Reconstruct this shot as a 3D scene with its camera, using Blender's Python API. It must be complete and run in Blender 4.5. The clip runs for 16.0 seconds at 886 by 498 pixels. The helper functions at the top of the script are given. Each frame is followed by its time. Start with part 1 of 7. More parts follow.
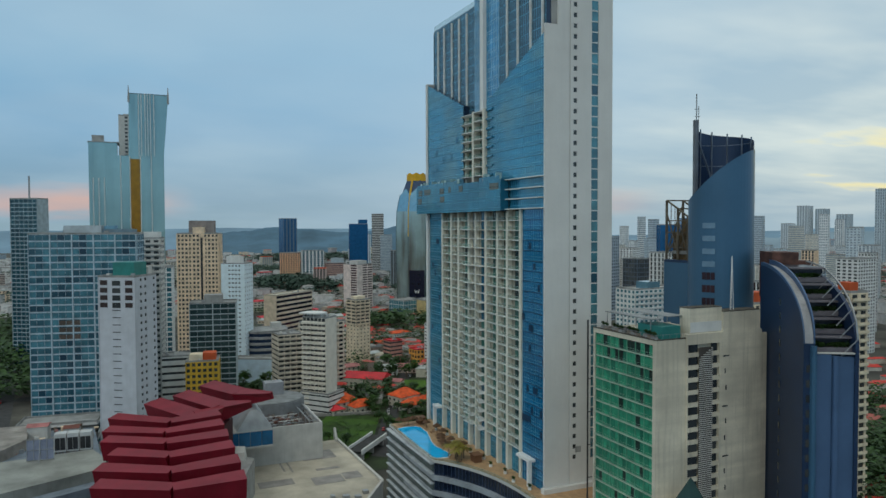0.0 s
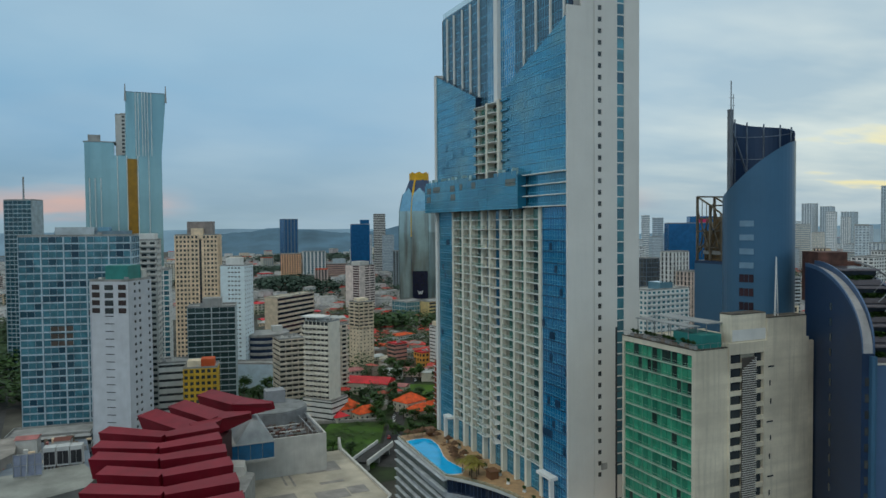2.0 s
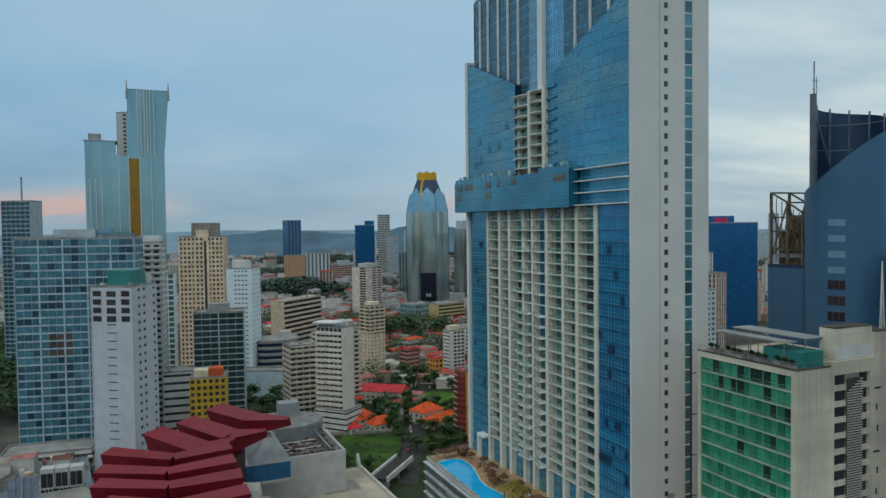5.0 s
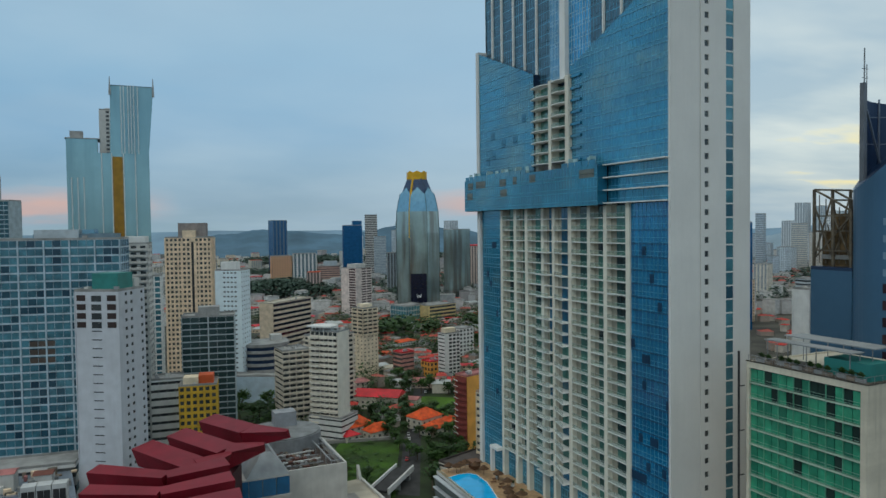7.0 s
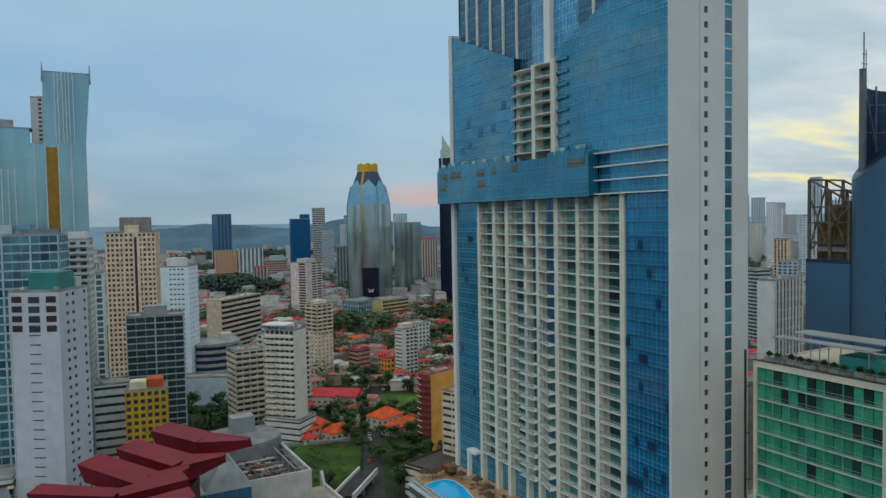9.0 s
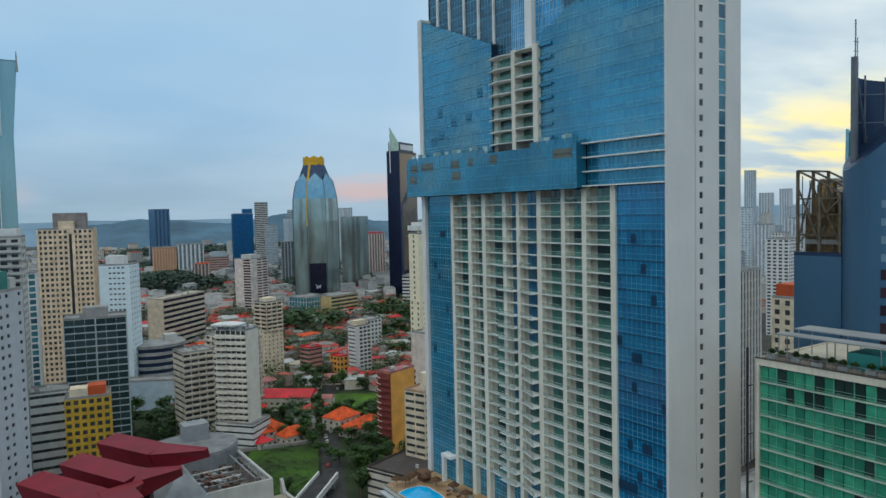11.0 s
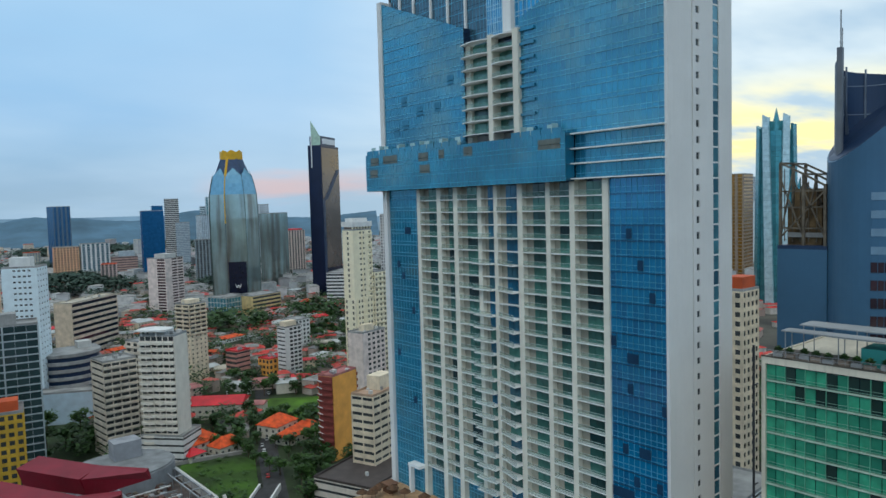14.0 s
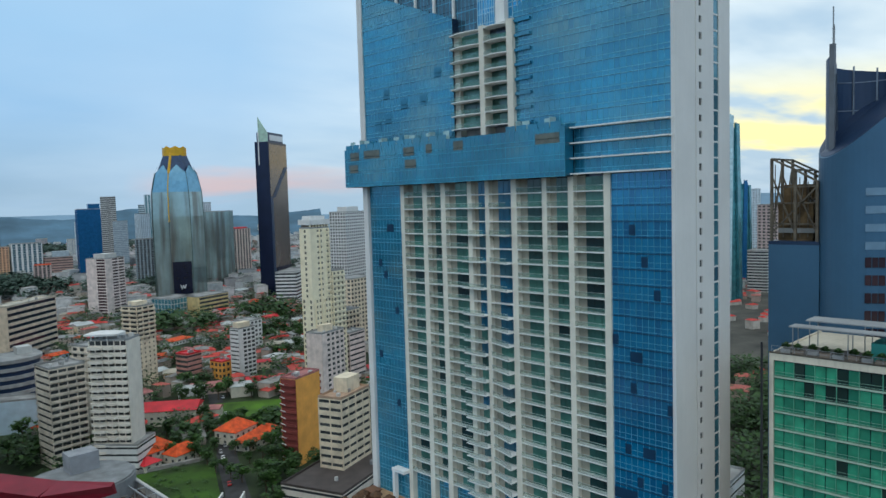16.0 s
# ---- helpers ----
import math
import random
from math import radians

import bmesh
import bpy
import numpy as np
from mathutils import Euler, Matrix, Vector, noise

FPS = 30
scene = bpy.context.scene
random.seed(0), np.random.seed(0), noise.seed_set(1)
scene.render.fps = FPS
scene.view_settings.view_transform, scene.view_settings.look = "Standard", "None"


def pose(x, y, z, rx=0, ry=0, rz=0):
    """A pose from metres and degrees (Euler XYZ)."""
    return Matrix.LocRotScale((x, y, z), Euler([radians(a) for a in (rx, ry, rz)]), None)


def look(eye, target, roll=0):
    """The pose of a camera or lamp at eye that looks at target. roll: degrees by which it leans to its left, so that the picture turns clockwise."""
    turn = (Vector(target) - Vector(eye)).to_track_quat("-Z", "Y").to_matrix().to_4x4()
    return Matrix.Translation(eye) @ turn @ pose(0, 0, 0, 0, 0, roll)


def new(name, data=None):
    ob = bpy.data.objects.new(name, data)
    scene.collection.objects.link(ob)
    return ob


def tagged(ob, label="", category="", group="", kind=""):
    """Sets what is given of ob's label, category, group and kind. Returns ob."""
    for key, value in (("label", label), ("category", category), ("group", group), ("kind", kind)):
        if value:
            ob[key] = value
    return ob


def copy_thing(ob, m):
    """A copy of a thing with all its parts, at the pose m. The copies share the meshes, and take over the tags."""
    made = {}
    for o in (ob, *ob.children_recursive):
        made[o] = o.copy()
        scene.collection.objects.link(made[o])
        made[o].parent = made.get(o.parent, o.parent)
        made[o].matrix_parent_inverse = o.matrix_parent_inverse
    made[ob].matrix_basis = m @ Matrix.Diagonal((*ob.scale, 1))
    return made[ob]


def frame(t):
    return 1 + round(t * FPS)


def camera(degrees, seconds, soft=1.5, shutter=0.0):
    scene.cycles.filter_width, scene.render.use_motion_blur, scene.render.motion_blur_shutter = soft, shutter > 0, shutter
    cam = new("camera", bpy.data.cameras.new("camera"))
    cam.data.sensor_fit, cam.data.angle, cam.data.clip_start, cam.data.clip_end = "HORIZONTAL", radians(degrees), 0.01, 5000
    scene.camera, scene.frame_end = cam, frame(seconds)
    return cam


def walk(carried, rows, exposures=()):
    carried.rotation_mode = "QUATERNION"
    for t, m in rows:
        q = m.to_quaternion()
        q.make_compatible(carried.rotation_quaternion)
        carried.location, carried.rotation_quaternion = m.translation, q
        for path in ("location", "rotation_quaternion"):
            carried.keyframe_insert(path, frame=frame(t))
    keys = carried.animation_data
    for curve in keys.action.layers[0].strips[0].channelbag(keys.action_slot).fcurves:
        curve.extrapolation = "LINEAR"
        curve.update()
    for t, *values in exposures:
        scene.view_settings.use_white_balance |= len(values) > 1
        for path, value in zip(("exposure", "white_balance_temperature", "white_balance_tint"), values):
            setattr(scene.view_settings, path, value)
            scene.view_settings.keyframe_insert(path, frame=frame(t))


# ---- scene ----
cam = camera(63.6, 16.0)
METRES, EYE, TILT, LEAN, TURN = 115.0, 120.0, 0.0, 0.0, -23.5
ROWS = [
    (0.0, 0.0, 0.0, 0.0, -0.01, -1.94, 0.18),
    (0.5, -0.0048, 0.0359, -0.0, 0.01, -1.94, 0.24),
    (1.0, -0.0105, 0.0709, 0.0, 0.03, -1.95, 0.32),
    (1.5, -0.0191, 0.1048, -0.0003, 0.04, -1.95, 0.41),
    (2.0, -0.03, 0.1379, -0.0007, 0.06, -1.95, 0.49),
    (2.5, -0.0431, 0.1704, -0.0007, 0.08, -1.94, 0.56),
    (3.0, -0.0578, 0.2024, -0.0006, 0.09, -1.93, 0.6),
    (3.5, -0.073, 0.2337, -0.0005, 0.09, -1.91, 0.62),
    (4.0, -0.0889, 0.2655, -0.0004, 0.1, -1.91, 0.65),
    (4.5, -0.1061, 0.2965, -0.0003, 0.1, -1.89, 0.66),
    (5.0, -0.1236, 0.3272, -0.0006, 0.1, -1.88, 0.67),
    (7.5, -0.2125, 0.4789, -0.0003, -2.05, -1.99, 0.8),
    (8.0, -0.23, 0.5061, 0.0004, -3.21, -2.18, 0.88),
    (8.5, -0.2467, 0.5326, 0.0009, -4.35, -2.35, 0.93),
    (9.0, -0.2627, 0.5587, 0.0009, -5.5, -2.52, 1.0),
    (11.5, -0.3396, 0.6774, 0.0027, -11.26, -3.22, 1.37),
    (12.0, -0.3548, 0.6987, 0.0031, -12.41, -3.32, 1.45),
    (12.5, -0.37, 0.72, 0.0035, -13.56, -3.4, 1.5),
    (13.0, -0.3866, 0.7399, 0.0037, -14.71, -3.48, 1.54),
    (13.5, -0.4034, 0.7597, 0.0036, -15.84, -3.53, 1.59),
    (14.0, -0.4211, 0.7792, 0.0039, -16.99, -3.63, 1.61),
    (14.5, -0.439, 0.7985, 0.0033, -18.14, -3.72, 1.6),
    (15.0, -0.4567, 0.8179, 0.0033, -19.26, -3.8, 1.59),
    (15.5, -0.4752, 0.837, 0.0035, -20.43, -3.89, 1.66),
    (16.0, -0.4935, 0.8551, 0.0029, -21.56, -3.92, 1.66),
]
walk(cam, [(t, pose(0, 0, EYE, TILT, LEAN, TURN) @ pose(METRES * x, METRES * y, METRES * z, 90 + pitch, roll, yaw)) for t, x, y, z, yaw, pitch, roll in ROWS], exposures=[(0.0, 0.04, 6450, 4), (7.5, 0.03, 6450, 5), (9.0, 0.05, 6450, 6), (11.5, 0.26, 6200, 7), (13.0, 0.35, 6060, 7), (16.0, 0.36, 6000, 7)])

# ---- light ----
world = bpy.data.worlds.new("sky")
scene.world = world
world.use_nodes = True
wn, wl = world.node_tree.nodes, world.node_tree.links
wn.clear()

SUN_AZ, SUN_EL = 232.0, 44.0     # degrees clockwise from +y, and above the horizon
sky = wn.new("ShaderNodeTexSky")
sky.sky_type = "NISHITA"
sky.sun_disc = False
sky.sun_elevation, sky.sun_rotation = radians(SUN_EL), radians(SUN_AZ)
sky.air_density, sky.dust_density = 1.4, 2.0
tc = wn.new("ShaderNodeTexCoord")
sep = wn.new("ShaderNodeSeparateXYZ")
wl.new(tc.outputs["Generated"], sep.inputs[0])


def wmath(op, a, b=None, clamp=False):
    n = wn.new("ShaderNodeMath")
    n.operation, n.use_clamp = op, clamp
    for i, v in enumerate((a, b)):
        if v is None:
            continue
        if isinstance(v, (int, float)):
            n.inputs[i].default_value = v
        else:
            wl.new(v, n.inputs[i])
    return n.outputs[0]


def wmix(f, a, b, kind="MIX"):
    n = wn.new("ShaderNodeMix")
    n.data_type, n.blend_type = "RGBA", kind
    for sock, v in ((n.inputs[0], f), (n.inputs[6], a), (n.inputs[7], b)):
        if isinstance(v, (int, float)):
            sock.default_value = v
        elif isinstance(v, tuple):
            sock.default_value = (*v, 1)
        else:
            wl.new(v, sock)
    return n.outputs[2]


def wramp(value, stops):
    n = wn.new("ShaderNodeValToRGB")
    e = n.color_ramp.elements
    while len(e) < len(stops):
        e.new(0.5)
    for el, (p, c) in zip(e, stops):
        el.position, el.color = p, (*c, 1)
    wl.new(value, n.inputs[0])
    return n.outputs[0]


up = wmath("MAXIMUM", sep.outputs[2], 0.0)
# overcast sheet: pale haze low down, steel blue above, a brighter deck of cloud overhead
sheet = wramp(up, [(0.0, (0.27, 0.39, 0.48)), (0.04, (0.205, 0.345, 0.49)), (0.12, (0.195, 0.375, 0.59)), (0.22, (0.265, 0.455, 0.645)), (0.34, (0.33, 0.51, 0.66))])


def cloud_noise(scale, rough, lift, stretch=(1, 1, 1), detail=6):
    """Cloud on a plane overhead, drawn out into bands towards the horizon."""
    den = wmath("ADD", up, lift)
    comb = wn.new("ShaderNodeCombineXYZ")
    wl.new(wmath("DIVIDE", sep.outputs[0], den), comb.inputs[0]), wl.new(wmath("DIVIDE", sep.outputs[1], den), comb.inputs[1])
    mp = wn.new("ShaderNodeMapping")
    mp.inputs["Scale"].default_value = stretch
    wl.new(comb.outputs[0], mp.inputs[0])
    n = wn.new("ShaderNodeTexNoise")
    n.inputs["Scale"].default_value, n.inputs["Detail"].default_value, n.inputs["Roughness"].default_value = scale, detail, rough
    wl.new(mp.outputs[0], n.inputs["Vector"])
    return n.outputs[0]


broad, fine, bank = cloud_noise(0.8, 0.45, 0.18), cloud_noise(2.0, 0.50, 0.14, detail=4), cloud_noise(1.2, 0.50, 0.12, (0.8, 1.3, 1), 4)


def heading(az):
    return wmath("ADD", wmath("MULTIPLY", sep.outputs[0], math.sin(radians(az))), wmath("MULTIPLY", sep.outputs[1], math.cos(radians(az))))


def grey(*stops):
    return [(p, (v, v, v)) for p, v in stops]


# the sky is brightest and creamiest round the point where the low sun stands behind the cloud
toward = heading(72)
east = wramp(toward, grey((0.72, 0), (0.86, 0.55), (0.97, 1)))
body = wmix(wmath("MULTIPLY", wramp(broad, grey((0.40, 0), (0.62, 1))), 0.50), sheet, (0.42, 0.55, 0.68))
body = wmix(wmath("MULTIPLY", wramp(fine, grey((0.46, 0), (0.70, 1))), 0.22), body, (0.24, 0.38, 0.55))
body = wmix(wramp(toward, grey((0.20, 0), (0.70, 0.38))), body, (0.43, 0.555, 0.69))
pale = wmix(wramp(bank, grey((0.34, 0), (0.66, 1))), (0.42, 0.52, 0.60), (0.80, 0.82, 0.77))
body = wmix(wmath("MULTIPLY", east, wramp(up, grey((0.0, 0.25), (0.05, 0.7), (0.12, 0.92)))), body, pale)
# the yellow rift over a bank of low grey cloud
rift = wmath("MULTIPLY", wramp(wmath("ADD", up, wmath("MULTIPLY", wmath("SUBTRACT", bank, 0.5), 0.05)), grey((0.035, 0), (0.048, 1), (0.100, 1), (0.165, 0))), wramp(wmath("ADD", wmath("MULTIPLY", wmath("SUBTRACT", toward, 0.98), 4.5), bank), grey((0.42, 0), (0.58, 1))))
body = wmix(rift, body, (1.02, 0.84, 0.36))
# a thin broken band of pink by the hills
glow = wmath("MAXIMUM", wramp(heading(31), grey((0.986, 0), (0.998, 1))), wramp(heading(-4), grey((0.990, 0), (0.9985, 1))))
pink = wmath("MULTIPLY", wramp(wmath("ADD", up, wmath("MULTIPLY", wmath("SUBTRACT", fine, 0.5), 0.03)), grey((0.010, 0), (0.024, 1), (0.032, 1), (0.055, 0))), wmath("MULTIPLY", glow, wramp(broad, grey((0.25, 0.35), (0.6, 1)))))
body = wmix(wmath("MULTIPLY", pink, 0.8), body, (0.70, 0.42, 0.37))
body = wmix(wramp(up, grey((0.34, 0), (0.75, 1))), body, (0.74, 0.77, 0.74))
low = wmath("LESS_THAN", sep.outputs[2], -0.04)
body = wmix(low, body, (0.16, 0.18, 0.17))
bg1, bg2 = wn.new("ShaderNodeBackground"), wn.new("ShaderNodeBackground")
wl.new(body, bg1.inputs[0])
bg1.inputs[1].default_value = 0.88
wl.new(sky.outputs[0], bg2.inputs[0])
bg2.inputs[1].default_value = 0.015
add = wn.new("ShaderNodeAddShader")
out = wn.new("ShaderNodeOutputWorld")
wl.new(bg1.outputs[0], add.inputs[0]), wl.new(bg2.outputs[0], add.inputs[1]), wl.new(add.outputs[0], out.inputs[0])

sun = new("sun", bpy.data.lights.new("sun", "SUN"))
sun.data.energy, sun.data.angle, sun.data.color = 0.35, radians(24), (1.0, 0.95, 0.88)
sd = Vector((math.sin(radians(SUN_AZ)) * math.cos(radians(SUN_EL)), math.cos(radians(SUN_AZ)) * math.cos(radians(SUN_EL)), math.sin(radians(SUN_EL))))
sun.matrix_world = look(sd * 400, (0, 0, 0))

# ---- materials ----
MATS = {}


def mat(name, color, rough=0.75, metal=0.0, var=0.18, scale=0.25, streak=0.0, bands=0.0, bump=0.15, rand=0.0, island=0.0, ior=1.5, tint=None, alpha=1.0, cloud_mirror=0.0, mirror_streak=0.0, mirror_tone=(0.13, 0.11, 0.09)):
    """A surface with grain at two scales, rain streaks, painted glass reflections and, for repeats, a shift from piece
    to piece.
    """
    if name in MATS:
        return MATS[name]
    m = MATS[name] = bpy.data.materials.new(name)
    m.use_nodes = True
    nt = m.node_tree
    N, L = nt.nodes, nt.links
    bsdf = N["Principled BSDF"]
    bsdf.inputs["Roughness"].default_value, bsdf.inputs["Metallic"].default_value, bsdf.inputs["IOR"].default_value = rough, metal, ior
    bsdf.inputs["Alpha"].default_value = alpha
    geo = N.new("ShaderNodeNewGeometry")

    def noise(s, detail, stretch=(1, 1, 1)):
        mp = N.new("ShaderNodeMapping")
        mp.inputs["Scale"].default_value = stretch
        L.new(geo.outputs["Position"], mp.inputs[0])
        n = N.new("ShaderNodeTexNoise")
        n.inputs["Scale"].default_value, n.inputs["Detail"].default_value = s, detail
        L.new(mp.outputs[0], n.inputs["Vector"])
        return n.outputs[0]

    def mix(f, a, b, kind="MIX"):
        n = N.new("ShaderNodeMix")
        n.data_type, n.blend_type = "RGBA", kind
        for sock, v in ((n.inputs[0], f), (n.inputs[6], a), (n.inputs[7], b)):
            if isinstance(v, (int, float)):
                sock.default_value = v
            elif isinstance(v, tuple):
                sock.default_value = (*v, 1)
            else:
                L.new(v, sock)
        return n.outputs[2]

    def ramp(v, lo, hi):
        n = N.new("ShaderNodeMapRange")
        n.inputs[1].default_value, n.inputs[2].default_value, n.inputs[3].default_value, n.inputs[4].default_value = lo, hi, 0, 1
        L.new(v, n.inputs[0])
        return n.outputs[0]

    def times(v, k):
        n = N.new("ShaderNodeMath")
        n.operation = "MULTIPLY"
        L.new(v, n.inputs[0])
        n.inputs[1].default_value = k
        return n.outputs[0]

    dark = tuple(c * (1 - var * 1.6) for c in color)
    light = tuple(min(1, c * (1 + var * 0.6)) for c in color)
    big, small = noise(scale, 4), noise(scale * 14, 3)
    col = mix(ramp(big, 0.3, 0.7), dark, light)
    col = mix(times(ramp(small, 0.35, 0.75), var * 0.8), col, tuple(c * 0.55 for c in color))
    if streak:
        col = mix(times(ramp(noise(1.3, 5, (1, 1, 0.05)), 0.5, 0.8), streak), col, (0.10, 0.09, 0.075))
    if bands:
        col = mix(times(ramp(noise(0.5, 3, (0.04, 0.04, 1.0)), 0.35, 0.7), bands), col, tuple(c * 0.6 for c in color))
    # cloud reflections painted into the glass as broad grey-green patches
    if cloud_mirror:
        col = mix(times(ramp(noise(0.055, 4, (1, 0.8, 1.7)), 0.48, 0.72), cloud_mirror), col, (0.19, 0.31, 0.30))
    # painted reflection: upright streaks of the mirrored city in the glass colour
    if mirror_streak:
        col = mix(times(ramp(noise(0.10, 4, (1, 1, 0.10)), 0.42, 0.66), mirror_streak), col, mirror_tone)
    if rand or island:
        src = geo.outputs["Random Per Island"] if island else N.new("ShaderNodeObjectInfo").outputs["Random"]
        amount = island or rand
        other = tint or tuple(c * 0.35 for c in color)
        curve = N.new("ShaderNodeMath")
        curve.operation = "POWER"
        L.new(src, curve.inputs[0])
        curve.inputs[1].default_value = 2.2
        col = mix(times(curve.outputs[0], amount), col, other)
    L.new(col, bsdf.inputs["Base Color"])
    if bump:
        b = N.new("ShaderNodeBump")
        b.inputs["Strength"].default_value, b.inputs["Distance"].default_value = bump, 0.08
        L.new(small, b.inputs["Height"])
        L.new(b.outputs[0], bsdf.inputs["Normal"])
    return m


WHITE = mat("white_render", (0.70, 0.70, 0.68), streak=0.10, var=0.08)
WARMWHITE = mat("cream_concrete", (0.62, 0.58, 0.48), streak=0.25, var=0.12)
PIER = mat("pale_cream_paint", (0.74, 0.71, 0.60), streak=0.10, var=0.08)
TOWERWHITE = mat("tower_white_render", (0.70, 0.69, 0.66), streak=0.05, var=0.06, scale=0.08)
SLAB = mat("slab_edge_paint", (0.80, 0.80, 0.77), var=0.06, streak=0.06)
TAN = mat("tan_render", (0.86, 0.66, 0.46), streak=0.12)
TANDARK = mat("brown_render", (0.28, 0.22, 0.17), streak=0.15)
GREYC = mat("grey_concrete", (0.36, 0.36, 0.35), streak=0.25)
LIGHTGREY = mat("light_grey_concrete", (0.56, 0.55, 0.52), streak=0.12, var=0.10)
PINKISH = mat("pinkish_render", (0.64, 0.51, 0.44), streak=0.15)
CREAM = mat("cream_render", (0.78, 0.66, 0.48), streak=0.15)
YELLOW = mat("yellow_render", (0.62, 0.38, 0.03), streak=0.12)
ORANGE = mat("orange_render", (0.86, 0.40, 0.08), streak=0.08, var=0.1)
ORANGETANK = mat("orange_tank_paint", (0.55, 0.09, 0.02), var=0.15)
REDBROWN = mat("red_brown_render", (0.25, 0.05, 0.04), streak=0.1)
REDROOF = mat("red_sheet_roof", (0.66, 0.016, 0.028), var=0.25, rough=0.6, scale=0.12)
PINKROOF = mat("faded_red_roof", (0.42, 0.16, 0.15), var=0.25, rough=0.7)
TILEROOF = mat("orange_tile_roof", (0.72, 0.090, 0.010), var=0.3, scale=0.4, bump=0.4)
MAROON = mat("maroon_panel", (0.225, 0.011, 0.025), ior=1.32, rough=0.5, var=0.14, scale=0.15, streak=0.12, bump=0.03, rand=0.2)
ROOFGREY = mat("roof_membrane_grey", (0.33, 0.33, 0.32), var=0.3, scale=0.12)
ROOFPALE = mat("roof_membrane_pale", (0.50, 0.45, 0.36), var=0.22, scale=0.1)
ROOFPATCH = mat("roof_patch_grey", (0.30, 0.28, 0.26), var=0.2)
ROOFWHITE = mat("roof_sheet_white", (0.29, 0.305, 0.31), var=0.2, scale=0.15, streak=0.1)
METAL = mat("galvanised_steel", (0.38, 0.39, 0.40), rough=0.45, metal=0.6, var=0.15)
DARKMETAL = mat("dark_steel", (0.05, 0.05, 0.055), rough=0.5, metal=0.5)
TIMBER = mat("brown_deck_furniture", (0.20, 0.09, 0.04))
DECK = mat("terrace_tiles", (0.50, 0.31, 0.16), var=0.2, scale=0.6)
# windows of distant blocks, paled by haze put into their colour
HAZEGLASS = mat("hazed_far_window", (0.25, 0.31, 0.36), rough=0.3, island=0.5, tint=(0.36, 0.42, 0.47), bump=0)
POOL = mat("pool_water", (0.02, 0.48, 0.92), rough=0.06, var=0.1, bump=0.05, ior=1.33)
ASPHALT = mat("asphalt", (0.045, 0.045, 0.046), rough=0.9, var=0.3, scale=0.2)
PAVING = mat("paving", (0.28, 0.27, 0.25), rough=0.9, var=0.25)
GRASS = mat("grass", (0.044, 0.112, 0.003), rough=0.95, var=0.45, scale=0.06, bump=0.4)
LEAF = mat("leaves", (0.028, 0.080, 0.006), rough=0.7, var=0.35, scale=0.3, island=0.5, tint=(0.008, 0.028, 0.007), bump=0)
LEAFLIGHT = mat("leaves_light", (0.040, 0.110, 0.006), rough=0.7, var=0.3, scale=0.3, island=0.7, tint=(0.012, 0.040, 0.006), bump=0)
PALMLEAF = mat("palm_fronds", (0.24, 0.20, 0.02), rough=0.6, var=0.3, island=0.5, bump=0)
# leaves of far woods, made paler and bluer to stand for haze
HAZELEAF = mat("hazed_far_leaves", (0.045, 0.088, 0.060), rough=0.8, var=0.3, scale=0.1, island=0.4, tint=(0.016, 0.045, 0.032), bump=0)
BARK = mat("bark", (0.12, 0.09, 0.06), rough=0.95)
EARTH = mat("city_ground", (0.085, 0.080, 0.064), rough=0.95, var=0.55, scale=0.03)
# the blue haze of distance is painted into both forest colours
HAZEHILL = mat("hazed_far_forest", (0.085, 0.17, 0.245), rough=1.0, var=0.3, scale=0.006, bump=0)
HAZEHILLFAR = mat("hazed_farthest_forest", (0.19, 0.30, 0.40), rough=1.0, var=0.15, scale=0.004, bump=0)
# glass
APTGLASS = mat("apartment_glass", (0.11, 0.31, 0.40), rough=0.12, metal=0.3, rand=0.95, tint=(0.015, 0.05, 0.09), var=0.3, ior=1.7, bump=0)
MIXDOOR = mat("blue_tinted_door", (0.022, 0.15, 0.27), rough=0.14, metal=0.2, rand=0.95, tint=(0.10, 0.19, 0.18), var=0.25, ior=1.7, bump=0)
MAROONWIN = mat("maroon_window", (0.022, 0.014, 0.026), rough=0.15, rand=0.7, tint=(0.055, 0.025, 0.032), var=0.2, ior=1.6, bump=0)
# sky and cloud reflections sit in this colour as patches and bands
BLUEGLASS = mat("blue_curtain_glass", (0.045, 0.34, 0.53), rough=0.10, metal=0.42, var=0.30, scale=0.05, cloud_mirror=0.8, bands=0.30, island=0.45, tint=(0.018, 0.16, 0.30), ior=1.9, bump=0.02)
BLUEPANE = mat("blue_pane", (0.015, 0.26, 0.52), rough=0.12, metal=0.35, var=0.22, scale=0.05, rand=0.7, tint=(0.010, 0.12, 0.30), ior=1.9, bump=0.02)
CROWNGLASS = mat("grey_blue_glass", (0.07, 0.15, 0.21), rough=0.15, metal=0.4, var=0.15, island=0.5, ior=1.7, bump=0.02)
BRIGHTGLASS = mat("bright_blue_glass", (0.03, 0.38, 0.72), rough=0.10, metal=0.4, island=0.6, var=0.1, ior=1.8, bump=0)
# belt glass: mirrored cloud is painted in as murky patches
BELT = mat("belt_glass", (0.035, 0.28, 0.43), rough=0.12, metal=0.38, island=0.5, tint=(0.02, 0.16, 0.30), var=0.35, cloud_mirror=0.65, scale=0.09, ior=1.8, bump=0.02)
BALUSTRADE = mat("green_glass_balustrade", (0.20, 0.40, 0.34), rough=0.08, metal=0.0, rand=0.4, var=0.1, bump=0, alpha=0.20)
SCREEN = mat("frosted_terrace_screen", (0.42, 0.60, 0.60), rough=0.25, var=0.1, bump=0)
